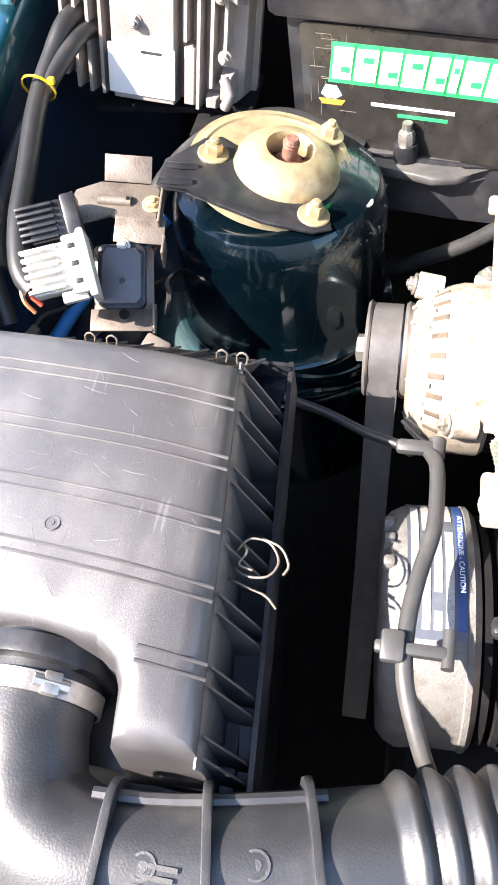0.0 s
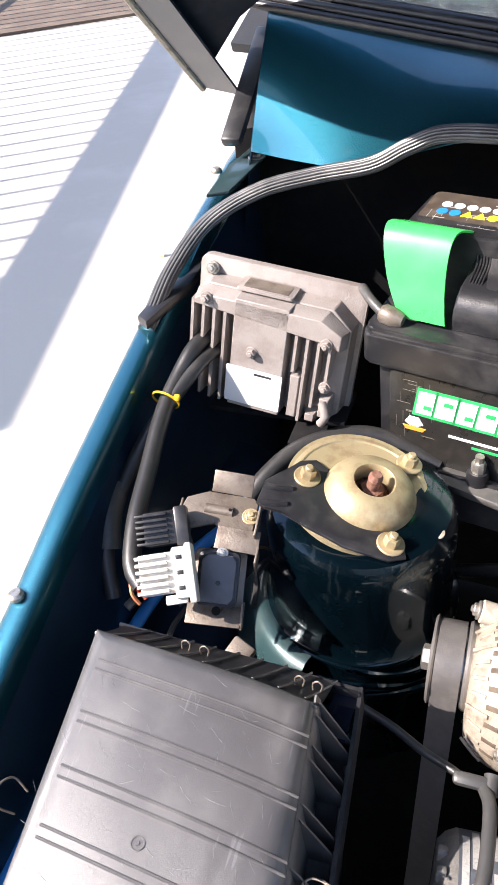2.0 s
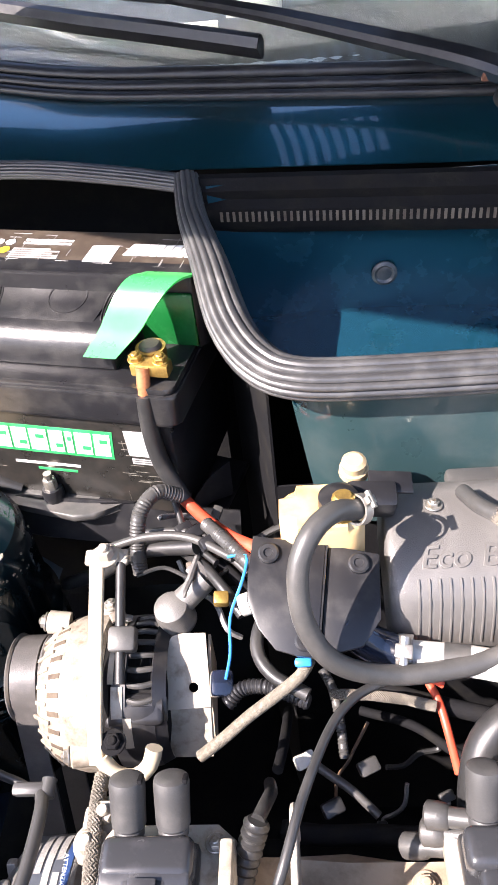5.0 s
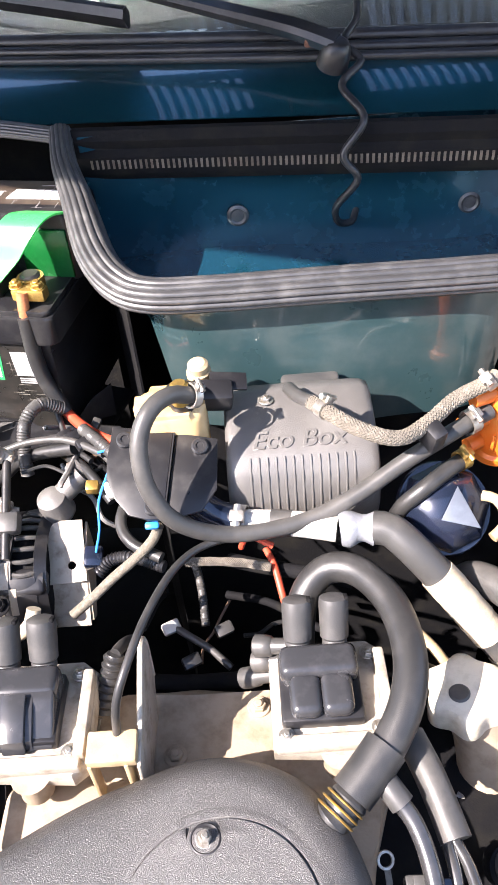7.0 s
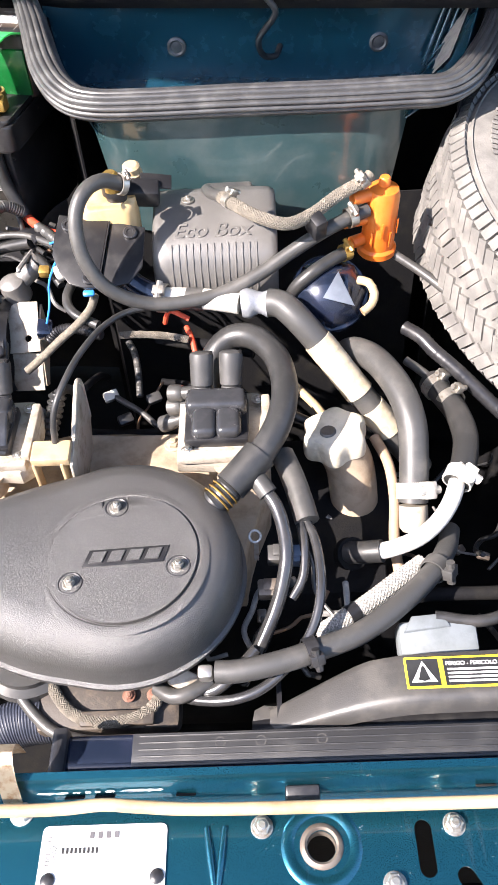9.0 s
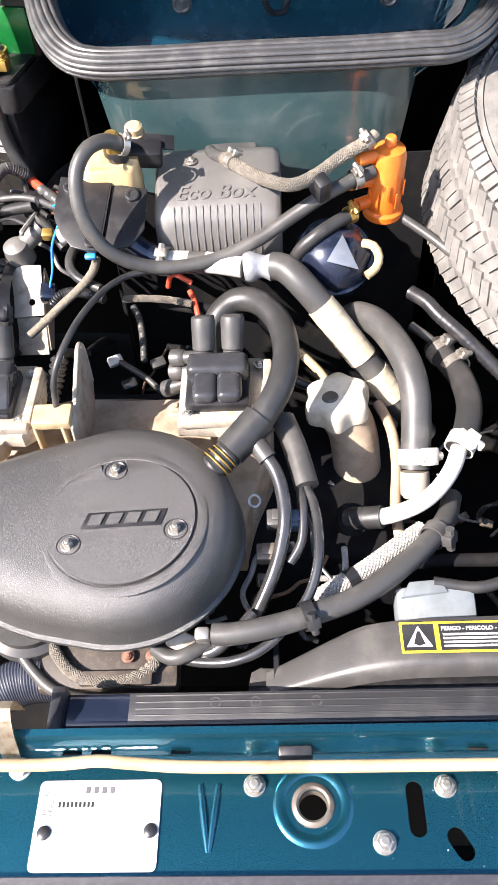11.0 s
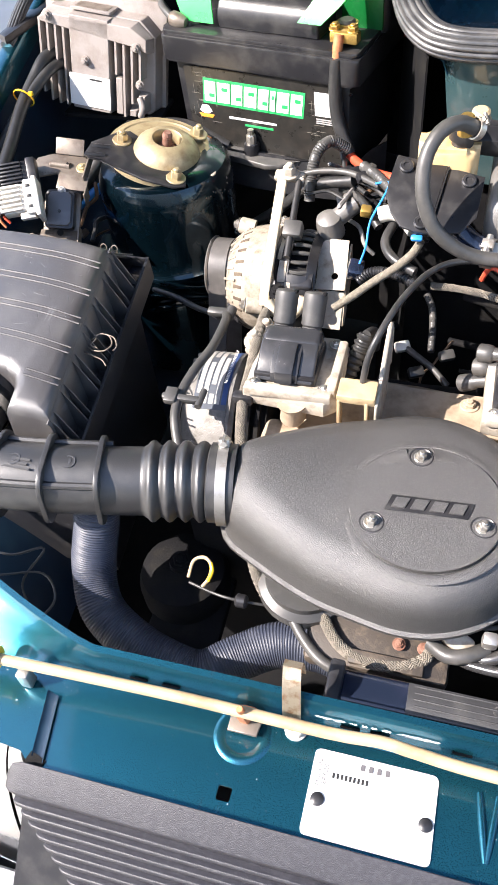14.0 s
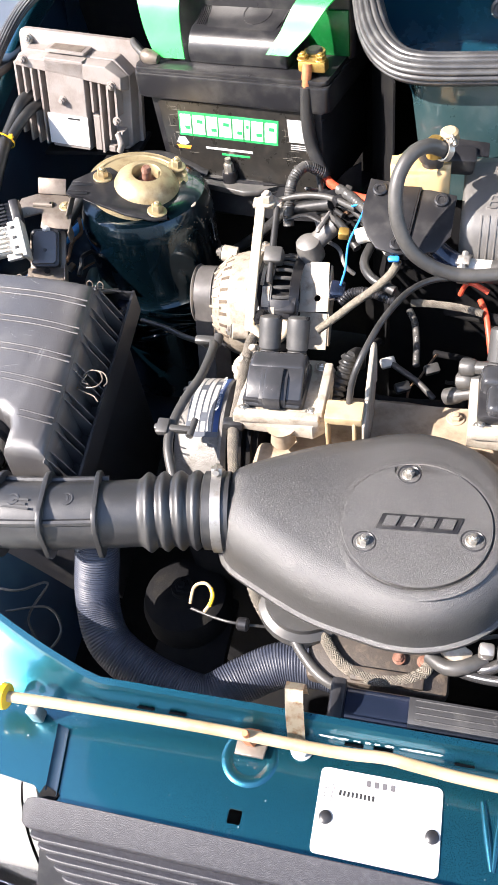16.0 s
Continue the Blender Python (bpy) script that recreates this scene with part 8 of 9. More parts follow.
bm = lathe(bmesh.new(), [(0.0205, 0), (0.0230, 0.002), (0.0230, 0.009), (0.0195, 0.012), (0.0190, 0.078), (0.0165, 0.086), (0.009, 0.089), (0.0075, 0.090)], fm, 32)
part("body", bm, ORANGE, FI)
bm = lathe(bmesh.new(), [(0.0065, 0.088), (0.0065, 0.098), (0.005, 0.100)], fm, 16)
part("top_port", bm, ORANGE, FI)
for z, s in ((0.080, 1.0), (0.050, 1.2), (0.022, 0.9)):
    bm = bmesh.new()
    rod(bm, fm @ Vector((-0.016, -0.004, z)), fm @ Vector((-0.036 * s, -0.012, z)), 0.0062)
    part("side_port", bm, ORANGE, FI)
for i in range(4):
    bm = box(bmesh.new(), (0.0015, 0.003, 0.02), fm @ Matrix.Rotation(radians(-120 + 30 * i), 4, 'Z') @ Matrix.Translation((0.0216, 0, 0.03 + 0.013 * (i % 2))), 0.0005)
    part("moulded_mark", bm, ORANGE, FI)
hose("filter_hose", [(0.445, 0.372, 0.868), (0.428, 0.360, 0.868), (0.408, 0.348, 0.862), (0.392, 0.346, 0.846), (0.384, 0.350, 0.82)], 0.0066, RUBBER, "black hose from the lower filter port", "hose")
band(FI, (0.442, 0.371, 0.868), (0.85, 0.5, 0), 0.007, 0.008, BRASS, screw=(0, -0.5, 1))
DI = thing("vacuum_servo", (0.42, 0.33, 0.80), "glossy navy-black vacuum servo dome", "servo")
dmn = frame_at((0.4260, 0.352, 0.834), (0.1, -0.62, 0.78)) @ Matrix.Scale(0.70, 4)
bm = bmesh.new()
lathe(bm, [(0.052, 0.0), (0.052, 0.008), (0.047, 0.016), (0.030, 0.030), (0.016, 0.036), (0.006, 0.037)], dmn, 8)
part("dome", bm, NAVY, DI, angle=20)
bm = lathe(bmesh.new(), [(0.0535, -0.004), (0.0555, 0.0), (0.0535, 0.005)], dmn, 32)
part("rim", bm, NAVY, DI)
# pale triangle laid on the dome as its sky reflection
TRI = prism(bmesh.new(), [(-0.021, -0.012), (0.022, -0.024), (0.002, 0.024)], 0, 0.0012, dmn @ Matrix.Translation((0.004, -0.004, 0.0400)), 0.0005)
part("sky_glint", TRI, material("sky_glint_grey", (0.10, 0.115, 0.14), 0.4), DI, "pale grey triangle painted as the sky's reflection")
hose("servo_pipe", [(0.452, 0.342, 0.856), (0.461, 0.336, 0.857), (0.4655, 0.326, 0.852), (0.462, 0.316, 0.847), (0.453, 0.310, 0.843)], 0.0042, CREAM, "cream bent vacuum pipe on the servo", "pipe")
hose("side_hose", [(0.492, 0.392, 0.85), (0.52, 0.37, 0.84), (0.55, 0.34, 0.83), (0.585, 0.32, 0.82)], 0.0045, RUBBER_DUSTY, "grey hose passing under the spare wheel", "hose")

# ---- breather and coolant hoses ----
BH = thing("breather_hose", (0.35, 0.25, 0.79), "thick grey-black breather hose bending to the air cleaner", "hose", "coolant hoses")
bm = sweep(bmesh.new(), [(0.303, 0.262, 0.755), (0.304, 0.284, 0.785), (0.312, 0.302, 0.806), (0.330, 0.312, 0.818), (0.352, 0.302, 0.824), (0.371, 0.270, 0.826), (0.3765, 0.230, 0.825), (0.370, 0.198, 0.818), (0.355, 0.174, 0.807), (0.340, 0.160, 0.800)], 0.0120, 22)
part("tube", bm, RUBBER, BH)
bm = sweep(bmesh.new(), [(0.352, 0.172, 0.806), (0.338, 0.158, 0.799), (0.326, 0.147, 0.793)], 0.0146, 22)
part("collar", bm, RUBBER, BH)
bm = sweep(bmesh.new(), [(0.330, 0.150, 0.794), (0.316, 0.138, 0.788), (0.302, 0.130, 0.780)], ribbed(0.0112, 0.008, 0.002), 18, 0.002)
part("neck", bm, RUBBER, BH)
for k in range(3):
    bm = lathe(bmesh.new(), [(0.0136, -0.0008), (0.0144, 0), (0.0136, 0.0008)], frame_at((0.3215 - 0.0035 * k, 0.1435 - 0.0030 * k, 0.7905 - 0.001 * k), (0.7, 0.62, 0.3)), 24, cap=False)
    part("wire_clamp", bm, BRASS, BH, "brass coloured wire clamp")
bm = sweep(bmesh.new(), [(0.345, 0.160, 0.796), (0.352, 0.149, 0.793), (0.358, 0.141, 0.789)], 0.0085, 14)
part("branch", bm, RUBBER_DUSTY, BH)
hose("vacuum_hose", [(0.356, 0.143, 0.790), (0.364, 0.131, 0.785), (0.3695, 0.112, 0.778), (0.3705, 0.088, 0.768), (0.362, 0.062, 0.745), (0.346, 0.035, 0.722), (0.33, 0.015, 0.70)], 0.0060, GLOSS_PIPE, "shiny grey vacuum hose dropping past the cover", "hose", "vacuum hoses", 14)
hose("pipe_sleeve", [(0.372, 0.190, 0.782), (0.380, 0.165, 0.780), (0.386, 0.142, 0.775), (0.390, 0.124, 0.771)], 0.0108, RUBBER_DUSTY, "grey rubber sleeve over two thin pipes", "hose")
hose("thin_pipe", [(0.388, 0.130, 0.769), (0.3965, 0.103, 0.766), (0.397, 0.062, 0.760), (0.385, 0.030, 0.745), (0.356, 0.002, 0.731), (0.328, -0.008, 0.722), (0.296, -0.004, 0.712), (0.275, 0.006, 0.705)], 0.0042, GLOSS_PIPE, "thin shiny grey pipe curving to the front", "pipe", "thin pipes")
hose("thin_pipe", [(0.384, 0.128, 0.769), (0.386, 0.104, 0.766), (0.384, 0.080, 0.755), (0.374, 0.066, 0.745)], 0.0042, GLOSS_PIPE, "thin shiny grey pipe ending under the cover", "pipe", "thin pipes")
hose("thin_pipe", [(0.343, 0.030, 0.728), (0.325, 0.012, 0.722), (0.305, 0.002, 0.714), (0.285, 0.012, 0.705)], 0.0052, GLOSS_PIPE, "short grey pipe looping below the air cleaner", "pipe", "thin pipes")

CH = thing("taped_coolant_hose", (0.44, 0.28, 0.78), "thick grey coolant hose wrapped with cream tape", "hose", "coolant hoses")
pth = [(0.366, 0.324, 0.848), (0.378, 0.320, 0.848), (0.395, 0.306, 0.838), (0.418, 0.291, 0.814), (0.440, 0.277, 0.788), (0.466, 0.262, 0.757), (0.492, 0.252, 0.722), (0.515, 0.245, 0.690)]
part("tube", sweep(bmesh.new(), pth, 0.0132, 22), RUBBER_DUSTY, CH)
ln = glide(pth, 0.004)
for k in range(7):
    i = 15 + k * 4
    if k == 4:
        continue
    bm = sweep(bmesh.new(), [ln[min(i, len(ln) - 3)], ln[min(i + 2, len(ln) - 2)], ln[min(i + 4, len(ln) - 1)]], lambda s, t: 0.0141 + 0.0005 * math.sin(60 * s), 22, 0.003)
    part("tape_wrap", bm, TAPE, CH, "cream tape wrapping")
bm = sweep(bmesh.new(), [(0.340, 0.326, 0.846), (0.353, 0.326, 0.847), (0.366, 0.324, 0.847)], lambda s, t: 0.0125 + 0.002 * math.sin(260 * s), 18, 0.003)
tagged(part("foil_elbow", bm, FOIL), "crumpled pale foil sleeve at the hose joint", "sleeve")
WP = thing("taped_white_pipe", (0.29, 0.34, 0.845), "off-white pipe with a grey band and navy elbow", "pipe")
part("tube", sweep(bmesh.new(), [(0.255, 0.3445, 0.844), (0.285, 0.339, 0.846), (0.310, 0.334, 0.847), (0.338, 0.327, 0.846)], 0.0102, 18), WHITE_P, WP)
part("elbow", sweep(bmesh.new(), [(0.221, 0.353, 0.868), (0.229, 0.351, 0.864), (0.243, 0.347, 0.853), (0.262, 0.343, 0.844)], 0.0122, 18), NAVY, WP, "glossy navy-black elbow")
part("collar", lathe(bmesh.new(), [(0.0125, -0.008), (0.0142, -0.007), (0.0142, 0.003), (0.0125, 0.004)], frame_at((0.227, 0.3515, 0.865), (0.75, -0.2, -0.6)), 20, cap=False), NAVY, WP)
band(WP, (0.264, 0.3427, 0.8445), (1, -0.2, 0.05), 0.0125, 0.010, STEEL, screw=(0, -0.5, 1))
part("grey_band", sweep(bmesh.new(), [(0.288, 0.3385, 0.846), (0.304, 0.3352, 0.8468)], 0.0106, 18), RUBBER_DUSTY, WP, "grey tape band")
hose("red_lead", [(0.262, 0.345, 0.812), (0.266, 0.342, 0.826), (0.272, 0.338, 0.832), (0.288, 0.332, 0.826)], 0.0026, RED_P, "thin red lead below the white pipe", "wire", "small wires", 8)
C4 = thing("coolant_hose", (0.48, 0.22, 0.77), "glossy thick black coolant hose with a pale clamp", "hose", "coolant hoses")
bm = sweep(bmesh.new(), [(0.438, 0.318, 0.782), (0.448, 0.310, 0.796), (0.466, 0.285, 0.804), (0.482, 0.245, 0.804), (0.4895, 0.212, 0.793), (0.490, 0.185, 0.770), (0.488, 0.160, 0.745)], 0.0134, 22)
part("tube", bm, RUBBER_DUSTY, C4)
band(C4, (0.4885, 0.168, 0.752), (0, -0.75, -0.65), 0.0138, 0.014, WHITE_P, screw=(0.6, 0, 1))
bm = lathe(bmesh.new(), [(0.013, 0), (0.013, 0.02), (0.010, 0.024)], frame_at((0.488, 0.158, 0.743), (0, -0.7, -0.7)), 18)
part("metal_end", bm, ALU, C4)
C5 = thing("heater_hose", (0.53, 0.2, 0.76), "worn black heater hose with pale steel clamps", "hose", "coolant hoses")
bm = sweep(bmesh.new(), [(0.522, 0.290, 0.770), (0.530, 0.268, 0.772), (0.538, 0.240, 0.775), (0.5395, 0.208, 0.776), (0.533, 0.180, 0.773), (0.524, 0.162, 0.768)], 0.0116, 20)
part("tube", bm, RUBBER, C5)
band(C5, (0.5255, 0.280, 0.771), (0.4, -0.9, 0), 0.0120, 0.010, ZINC, screw=(0.4, 0.3, 1))
band(C5, (0.5355, 0.258, 0.774), (0.3, -0.9, 0), 0.0120, 0.009, ZINC, screw=(0.4, 0.3, 1))
band(C5, (0.5265, 0.166, 0.770), (-0.5, -0.8, -0.2), 0.0120, 0.013, WHITE_P, screw=(0.6, 0, 1))
bm = sweep(bmesh.new(), [(0.525, 0.164, 0.769), (0.517, 0.146, 0.763), (0.504, 0.131, 0.754), (0.486, 0.121, 0.744), (0.462, 0.1175, 0.734), (0.448, 0.118, 0.730)], 0.0074, 18)
part("white_elbow", bm, WHITE_P, C5, "off-white bent plastic pipe")
bm = sweep(bmesh.new(), [(0.456, 0.1175, 0.732), (0.440, 0.122, 0.724), (0.428, 0.128, 0.716)], 0.0102, 18)
part("black_end", bm, RUBBER, C5)
bm = lathe(bmesh.new(), [(0.013, 0), (0.015, 0.003), (0.015, 0.012)], frame_at((0.428, 0.132, 0.708), (0.3, -0.5, 0.7)), 20)
tagged(part("hose_port", bm, DARK), "dark round hose port on the engine", "fitting")
C6 = thing("front_hose", (0.42, 0.03, 0.74), "long dusty grey hose crossing in front of the engine", "hose", "coolant hoses")
bm = sweep(bmesh.new(), [(0.312, 0.0035, 0.7455), (0.330, 0.003, 0.747), (0.360, 0.0075, 0.7495), (0.392, 0.018, 0.7480), (0.427, 0.032, 0.7470), (0.462, 0.057, 0.7460), (0.492, 0.087, 0.7400), (0.512, 0.118, 0.7300), (0.522, 0.145, 0.7200)], 0.0090, 18)
part("tube", bm, RUBBER_DUSTY, C6)
band(C6, (0.3865, 0.0160, 0.7485), (0.9, 0.3, 0), 0.0102, 0.010, PLASTIC, screw=(0.2, -0.8, 0.6), label="black hose clip")
band(C6, (0.497, 0.094, 0.738), (0.55, 0.75, -0.2), 0.0102, 0.012, RUBBER_DUSTY, screw=(0.6, -0.6, 0.3))
bm = box(bmesh.new(), (0.012, 0.011, 0.015), frame_at((0.304, 0.004, 0.743), (0, -0.2, 1)), 0.003)
part("end_fitting", bm, STEEL, C6, "pale metal end fitting")
hose("white_braid_hose", [(0.395, 0.044, 0.722), (0.415, 0.056, 0.724), (0.440, 0.071, 0.726), (0.466, 0.090, 0.727), (0.490, 0.108, 0.725)], 0.0074, PALE_BRAID, "pale braided hose beside the grey one", "hose", "braided hoses", 14)
bm = lathe(bmesh.new(), [(0.0084, -0.005), (0.0088, -0.005), (0.0088, 0.005), (0.0084, 0.005)], frame_at((0.424, 0.0613, 0.7248), (0.8, 0.5, 0)), 18, cap=False)
tagged(part("tape_band", bm, PLASTIC), "black tape band on the pale hose", "tape")
hose("far_hose", [(0.50, 0.33, 0.805), (0.513, 0.315, 0.805), (0.524, 0.300, 0.800), (0.545, 0.28, 0.79), (0.575, 0.255, 0.77), (0.62, 0.22, 0.74)], ribbed(0.0066, 0.006, 0.0006), PLASTIC, "black ribbed hose beside the spare wheel", "hose", sides=16, step=0.0025)
hose("thin_tan_pipe", [(0.464, 0.245, 0.74), (0.474, 0.215, 0.735), (0.476, 0.18, 0.725), (0.472, 0.14, 0.71), (0.476, 0.11, 0.69)], 0.0052, material("tan_pipe", (0.30, 0.21, 0.14), 0.6), "thin tan pipe behind the coolant hose", "pipe")
hose("side_pipe", [(0.44, 0.085, 0.70), (0.50, 0.088, 0.705), (0.56, 0.085, 0.71), (0.64, 0.09, 0.71)], 0.006, DARK, "dark pipe behind the fan shroud", "pipe")
hose("side_pipe", [(0.49, 0.05, 0.735), (0.53, 0.045, 0.735), (0.57, 0.06, 0.74), (0.62, 0.09, 0.75)], 0.005, RUBBER, "thin black pipe behind the fan shroud", "pipe")

# plugs beside the air cleaner
for p, mt, lb in (((0.366, 0.104, 0.752), RUBBER_DUSTY, "grey electrical plug beside the air cleaner"), ((0.357, 0.078, 0.740), BRONZE, "brown electrical plug beside the air cleaner"), ((0.379, 0.099, 0.757), material("slate_blue_plastic", (0.06, 0.085, 0.13), 0.5, 0, (0.10, 0.125, 0.17), 0.5, 120, 600, 0.1), "slate blue electrical plug beside the air cleaner")):
    bm = box(bmesh.new(), (0.022, 0.015, 0.014), frame_at(p, (0, -0.2, 1)), 0.002)
    box(bm, (0.012, 0.010, 0.003), frame_at(Vector(p) + Vector((0, 0, 0.008)), (0, -0.2, 1)), 0.0008)
    tagged(part("plug", bm, mt), lb, "connector", "small plugs")
bm = lathe(bmesh.new(), [(0.0058, -0.001), (0.0062, 0), (0.0058, 0.001), (0.0042, 0.001), (0.0042, -0.001)], frame_at((0.345, 0.120, 0.758), (0.2, -0.5, 0.8)), 16, cap=False)
box(bm, (0.004, 0.016, 0.002), Matrix.Translation((0.346, 0.108, 0.752)))
tagged(part("ring_terminal", bm, ZINC), "pale ring terminal beside the air cleaner", "terminal")

# hoses and leads on the left of the engine
hose("braided_hose", [(0.125, 0.304, 0.792), (0.142, 0.311, 0.803), (0.160, 0.319, 0.816), (0.180, 0.326, 0.830), (0.196, 0.329, 0.847), (0.202, 0.331, 0.860)], 0.0041, PALE_TAPE_BRAID, "pale braided hose rising to the bottle bracket", "hose", "braided hoses", 14)
hose("white_hose", [(0.156, 0.385, 0.848), (0.168, 0.385, 0.852), (0.181, 0.378, 0.853), (0.193, 0.364, 0.848)], 0.0080, WHITE_P, "off-white hose under the bottle bracket", "hose")
hose("black_u_hose", [(0.172, 0.386, 0.842), (0.166, 0.360, 0.836), (0.176, 0.340, 0.832), (0.20, 0.326, 0.828)], 0.0048, RUBBER, "black hose bending under the bracket", "hose")
hose("blue_wire", [(0.146, 0.418, 0.862), (0.160, 0.415, 0.866), (0.158, 0.398, 0.862), (0.148, 0.378, 0.845), (0.147, 0.360, 0.828), (0.143, 0.348, 0.815)], 0.0012, BLUE_P, "thin bright blue wire by the alternator", "wire", "small wires", 8)
bm = box(bmesh.new(), (0.016, 0.018, 0.016), frame_at((0.139, 0.350, 0.806), (0.2, -0.4, 0.9)), 0.003)
tagged(part("blue_plug", bm, NAVY), "navy plug on the heat guard", "connector")
bm = box(bmesh.new(), (0.011, 0.010, 0.010), frame_at((0.141, 0.393, 0.846), (0.1, -0.3, 0.9)), 0.002)
tagged(part("yellow_plug", bm, BRASS), "small yellow plug behind the alternator", "connector")
bm = box(bmesh.new(), (0.011, 0.006, 0.005), frame_at((0.1985, 0.3250, 0.867), (0, -0.5, 0.8)), 0.002)
tagged(part("blue_clip", bm, BLUE_P), "bright blue clip under the bracket", "clip")
hose("corrugated_sleeve", [(0.143, 0.338, 0.800), (0.155, 0.345, 0.808), (0.175, 0.342, 0.812), (0.20, 0.33, 0.812)], ribbed(0.0045, 0.003, 0.0012), PLASTIC, "black corrugated wiring sleeve", "cable", "wiring sleeves", 12, 0.001)
hose("corrugated_sleeve", [(0.104, 0.488, 0.858), (0.088, 0.480, 0.870), (0.076, 0.464, 0.864), (0.072, 0.450, 0.842), (0.072, 0.440, 0.822)], ribbed(0.0056, 0.0027, 0.0008), RUBBER_DUSTY, "grey corrugated wiring sleeve behind the alternator", "cable", "wiring sleeves", 14, 0.0012)
hose("corrugated_sleeve", [(0.128, 0.455, 0.858), (0.142, 0.436, 0.862), (0.155, 0.420, 0.862), (0.168, 0.405, 0.86)], ribbed(0.0050, 0.0027, 0.0008), RUBBER_DUSTY, "grey corrugated wiring sleeve by the red cable", "cable", "wiring sleeves", 14, 0.0012)
for k, (pts, r, mt, lb) in enumerate((
        ([(0.045, 0.448, 0.842), (0.080, 0.450, 0.852), (0.115, 0.444, 0.856), (0.150, 0.42, 0.858)], 0.0034, RUBBER_DUSTY, "grey taped lead behind the alternator"),
        ([(0.07, 0.470, 0.835), (0.10, 0.462, 0.845), (0.13, 0.447, 0.850), (0.16, 0.415, 0.846)], 0.0032, RUBBER, "black lead behind the alternator"),
        ([(0.098, 0.49, 0.855), (0.104, 0.474, 0.846), (0.112, 0.455, 0.842), (0.135, 0.43, 0.842)], 0.0028, RUBBER, "thin black lead behind the alternator"),
        ([(0.105, 0.455, 0.83), (0.125, 0.43, 0.838), (0.14, 0.41, 0.838), (0.155, 0.39, 0.83)], 0.0045, RUBBER, "black lead behind the alternator"),
        ([(0.115, 0.47, 0.84), (0.13, 0.445, 0.834), (0.15, 0.425, 0.828), (0.17, 0.40, 0.82)], 0.004, DARK, "dark lead behind the alternator"))):
    hose("lead", pts, r, mt, lb, "cable", "engine leads")
for p in ((0.118, 0.452, 0.852), (0.130, 0.438, 0.856), (0.108, 0.462, 0.846)):
    bm = box(bmesh.new(), (0.014, 0.010, 0.009), frame_at(p, (0.3, -0.4, 0.9), (0.7, 0.5, 0)), 0.002)
    tagged(part("plug", bm, PLASTIC), "small black plug in the leads behind the alternator", "connector", "small plugs")
# dark well behind the valve cover
for pts, r, mt, lb in (
        ([(0.210, 0.400, 0.742), (0.217, 0.385, 0.738), (0.221, 0.365, 0.728), (0.223, 0.340, 0.715)], ribbed(0.0034, 0.003, 0.0008), RUBBER_DUSTY, "grey corrugated lead in the well behind the engine"),
        ([(0.196, 0.336, 0.722), (0.210, 0.326, 0.720), (0.228, 0.314, 0.716), (0.245, 0.30, 0.708)], 0.0034, RUBBER_DUSTY, "grey lead in the well behind the engine"),
        ([(0.175, 0.29, 0.71), (0.205, 0.285, 0.712), (0.24, 0.285, 0.712), (0.27, 0.28, 0.72), (0.285, 0.275, 0.74)], 0.0075, DARK, "thick black lead behind the valve cover"),
        ([(0.215, 0.343, 0.80), (0.235, 0.341, 0.802), (0.262, 0.337, 0.802), (0.285, 0.332, 0.80)], 0.0030, BRAID, "dusty braided pipe behind the engine"),
        ([(0.25, 0.36, 0.78), (0.28, 0.345, 0.785), (0.32, 0.33, 0.79), (0.35, 0.32, 0.79)], 0.0062, DARK, "black pipe below the module cover"),
        ([(0.282, 0.352, 0.80), (0.288, 0.336, 0.797), (0.292, 0.318, 0.788), (0.297, 0.30, 0.77)], 0.0030, RED_P, "orange-red sleeved lead below the module cover"),
        ([(0.24, 0.40, 0.68), (0.28, 0.38, 0.69), (0.31, 0.35, 0.70), (0.34, 0.33, 0.70)], 0.004, DARK, "black lead low behind the engine"),
        ([(0.39, 0.30, 0.76), (0.41, 0.28, 0.75), (0.42, 0.27, 0.74), (0.44, 0.265, 0.72)], 0.0045, CREAM, "cream lead beside the oil filler"),
        ([(0.385, 0.27, 0.75), (0.40, 0.265, 0.745), (0.42, 0.26, 0.735)], 0.005, RUBBER, "black lead beside the oil filler"),
        ([(0.50, 0.31, 0.78), (0.52, 0.29, 0.775), (0.54, 0.27, 0.76), (0.56, 0.24, 0.74)], 0.0045, RUBBER_DUSTY, "grey lead beside the heater hose"),
        ([(0.175, 0.31, 0.76), (0.178, 0.33, 0.75), (0.18, 0.36, 0.73), (0.18, 0.39, 0.70)], 0.004, DARK, "black lead beside the heat guard")):
    hose("lead", pts, r, mt, lb, "cable", "engine leads", 12, 0.0012 if callable(r) else 0.005)
for p, mt in (((0.193, 0.336, 0.722), WHITE_P), ((0.240, 0.330, 0.722), RUBBER_DUSTY), ((0.212, 0.30, 0.722), RUBBER)):
    bm = box(bmesh.new(), (0.016, 0.011, 0.009), frame_at(p, (0.2, -0.4, 0.9), (0.8, 0.4, 0)), 0.002)
    tagged(part("plug", bm, mt), "small plug in the well behind the engine", "connector", "small plugs")
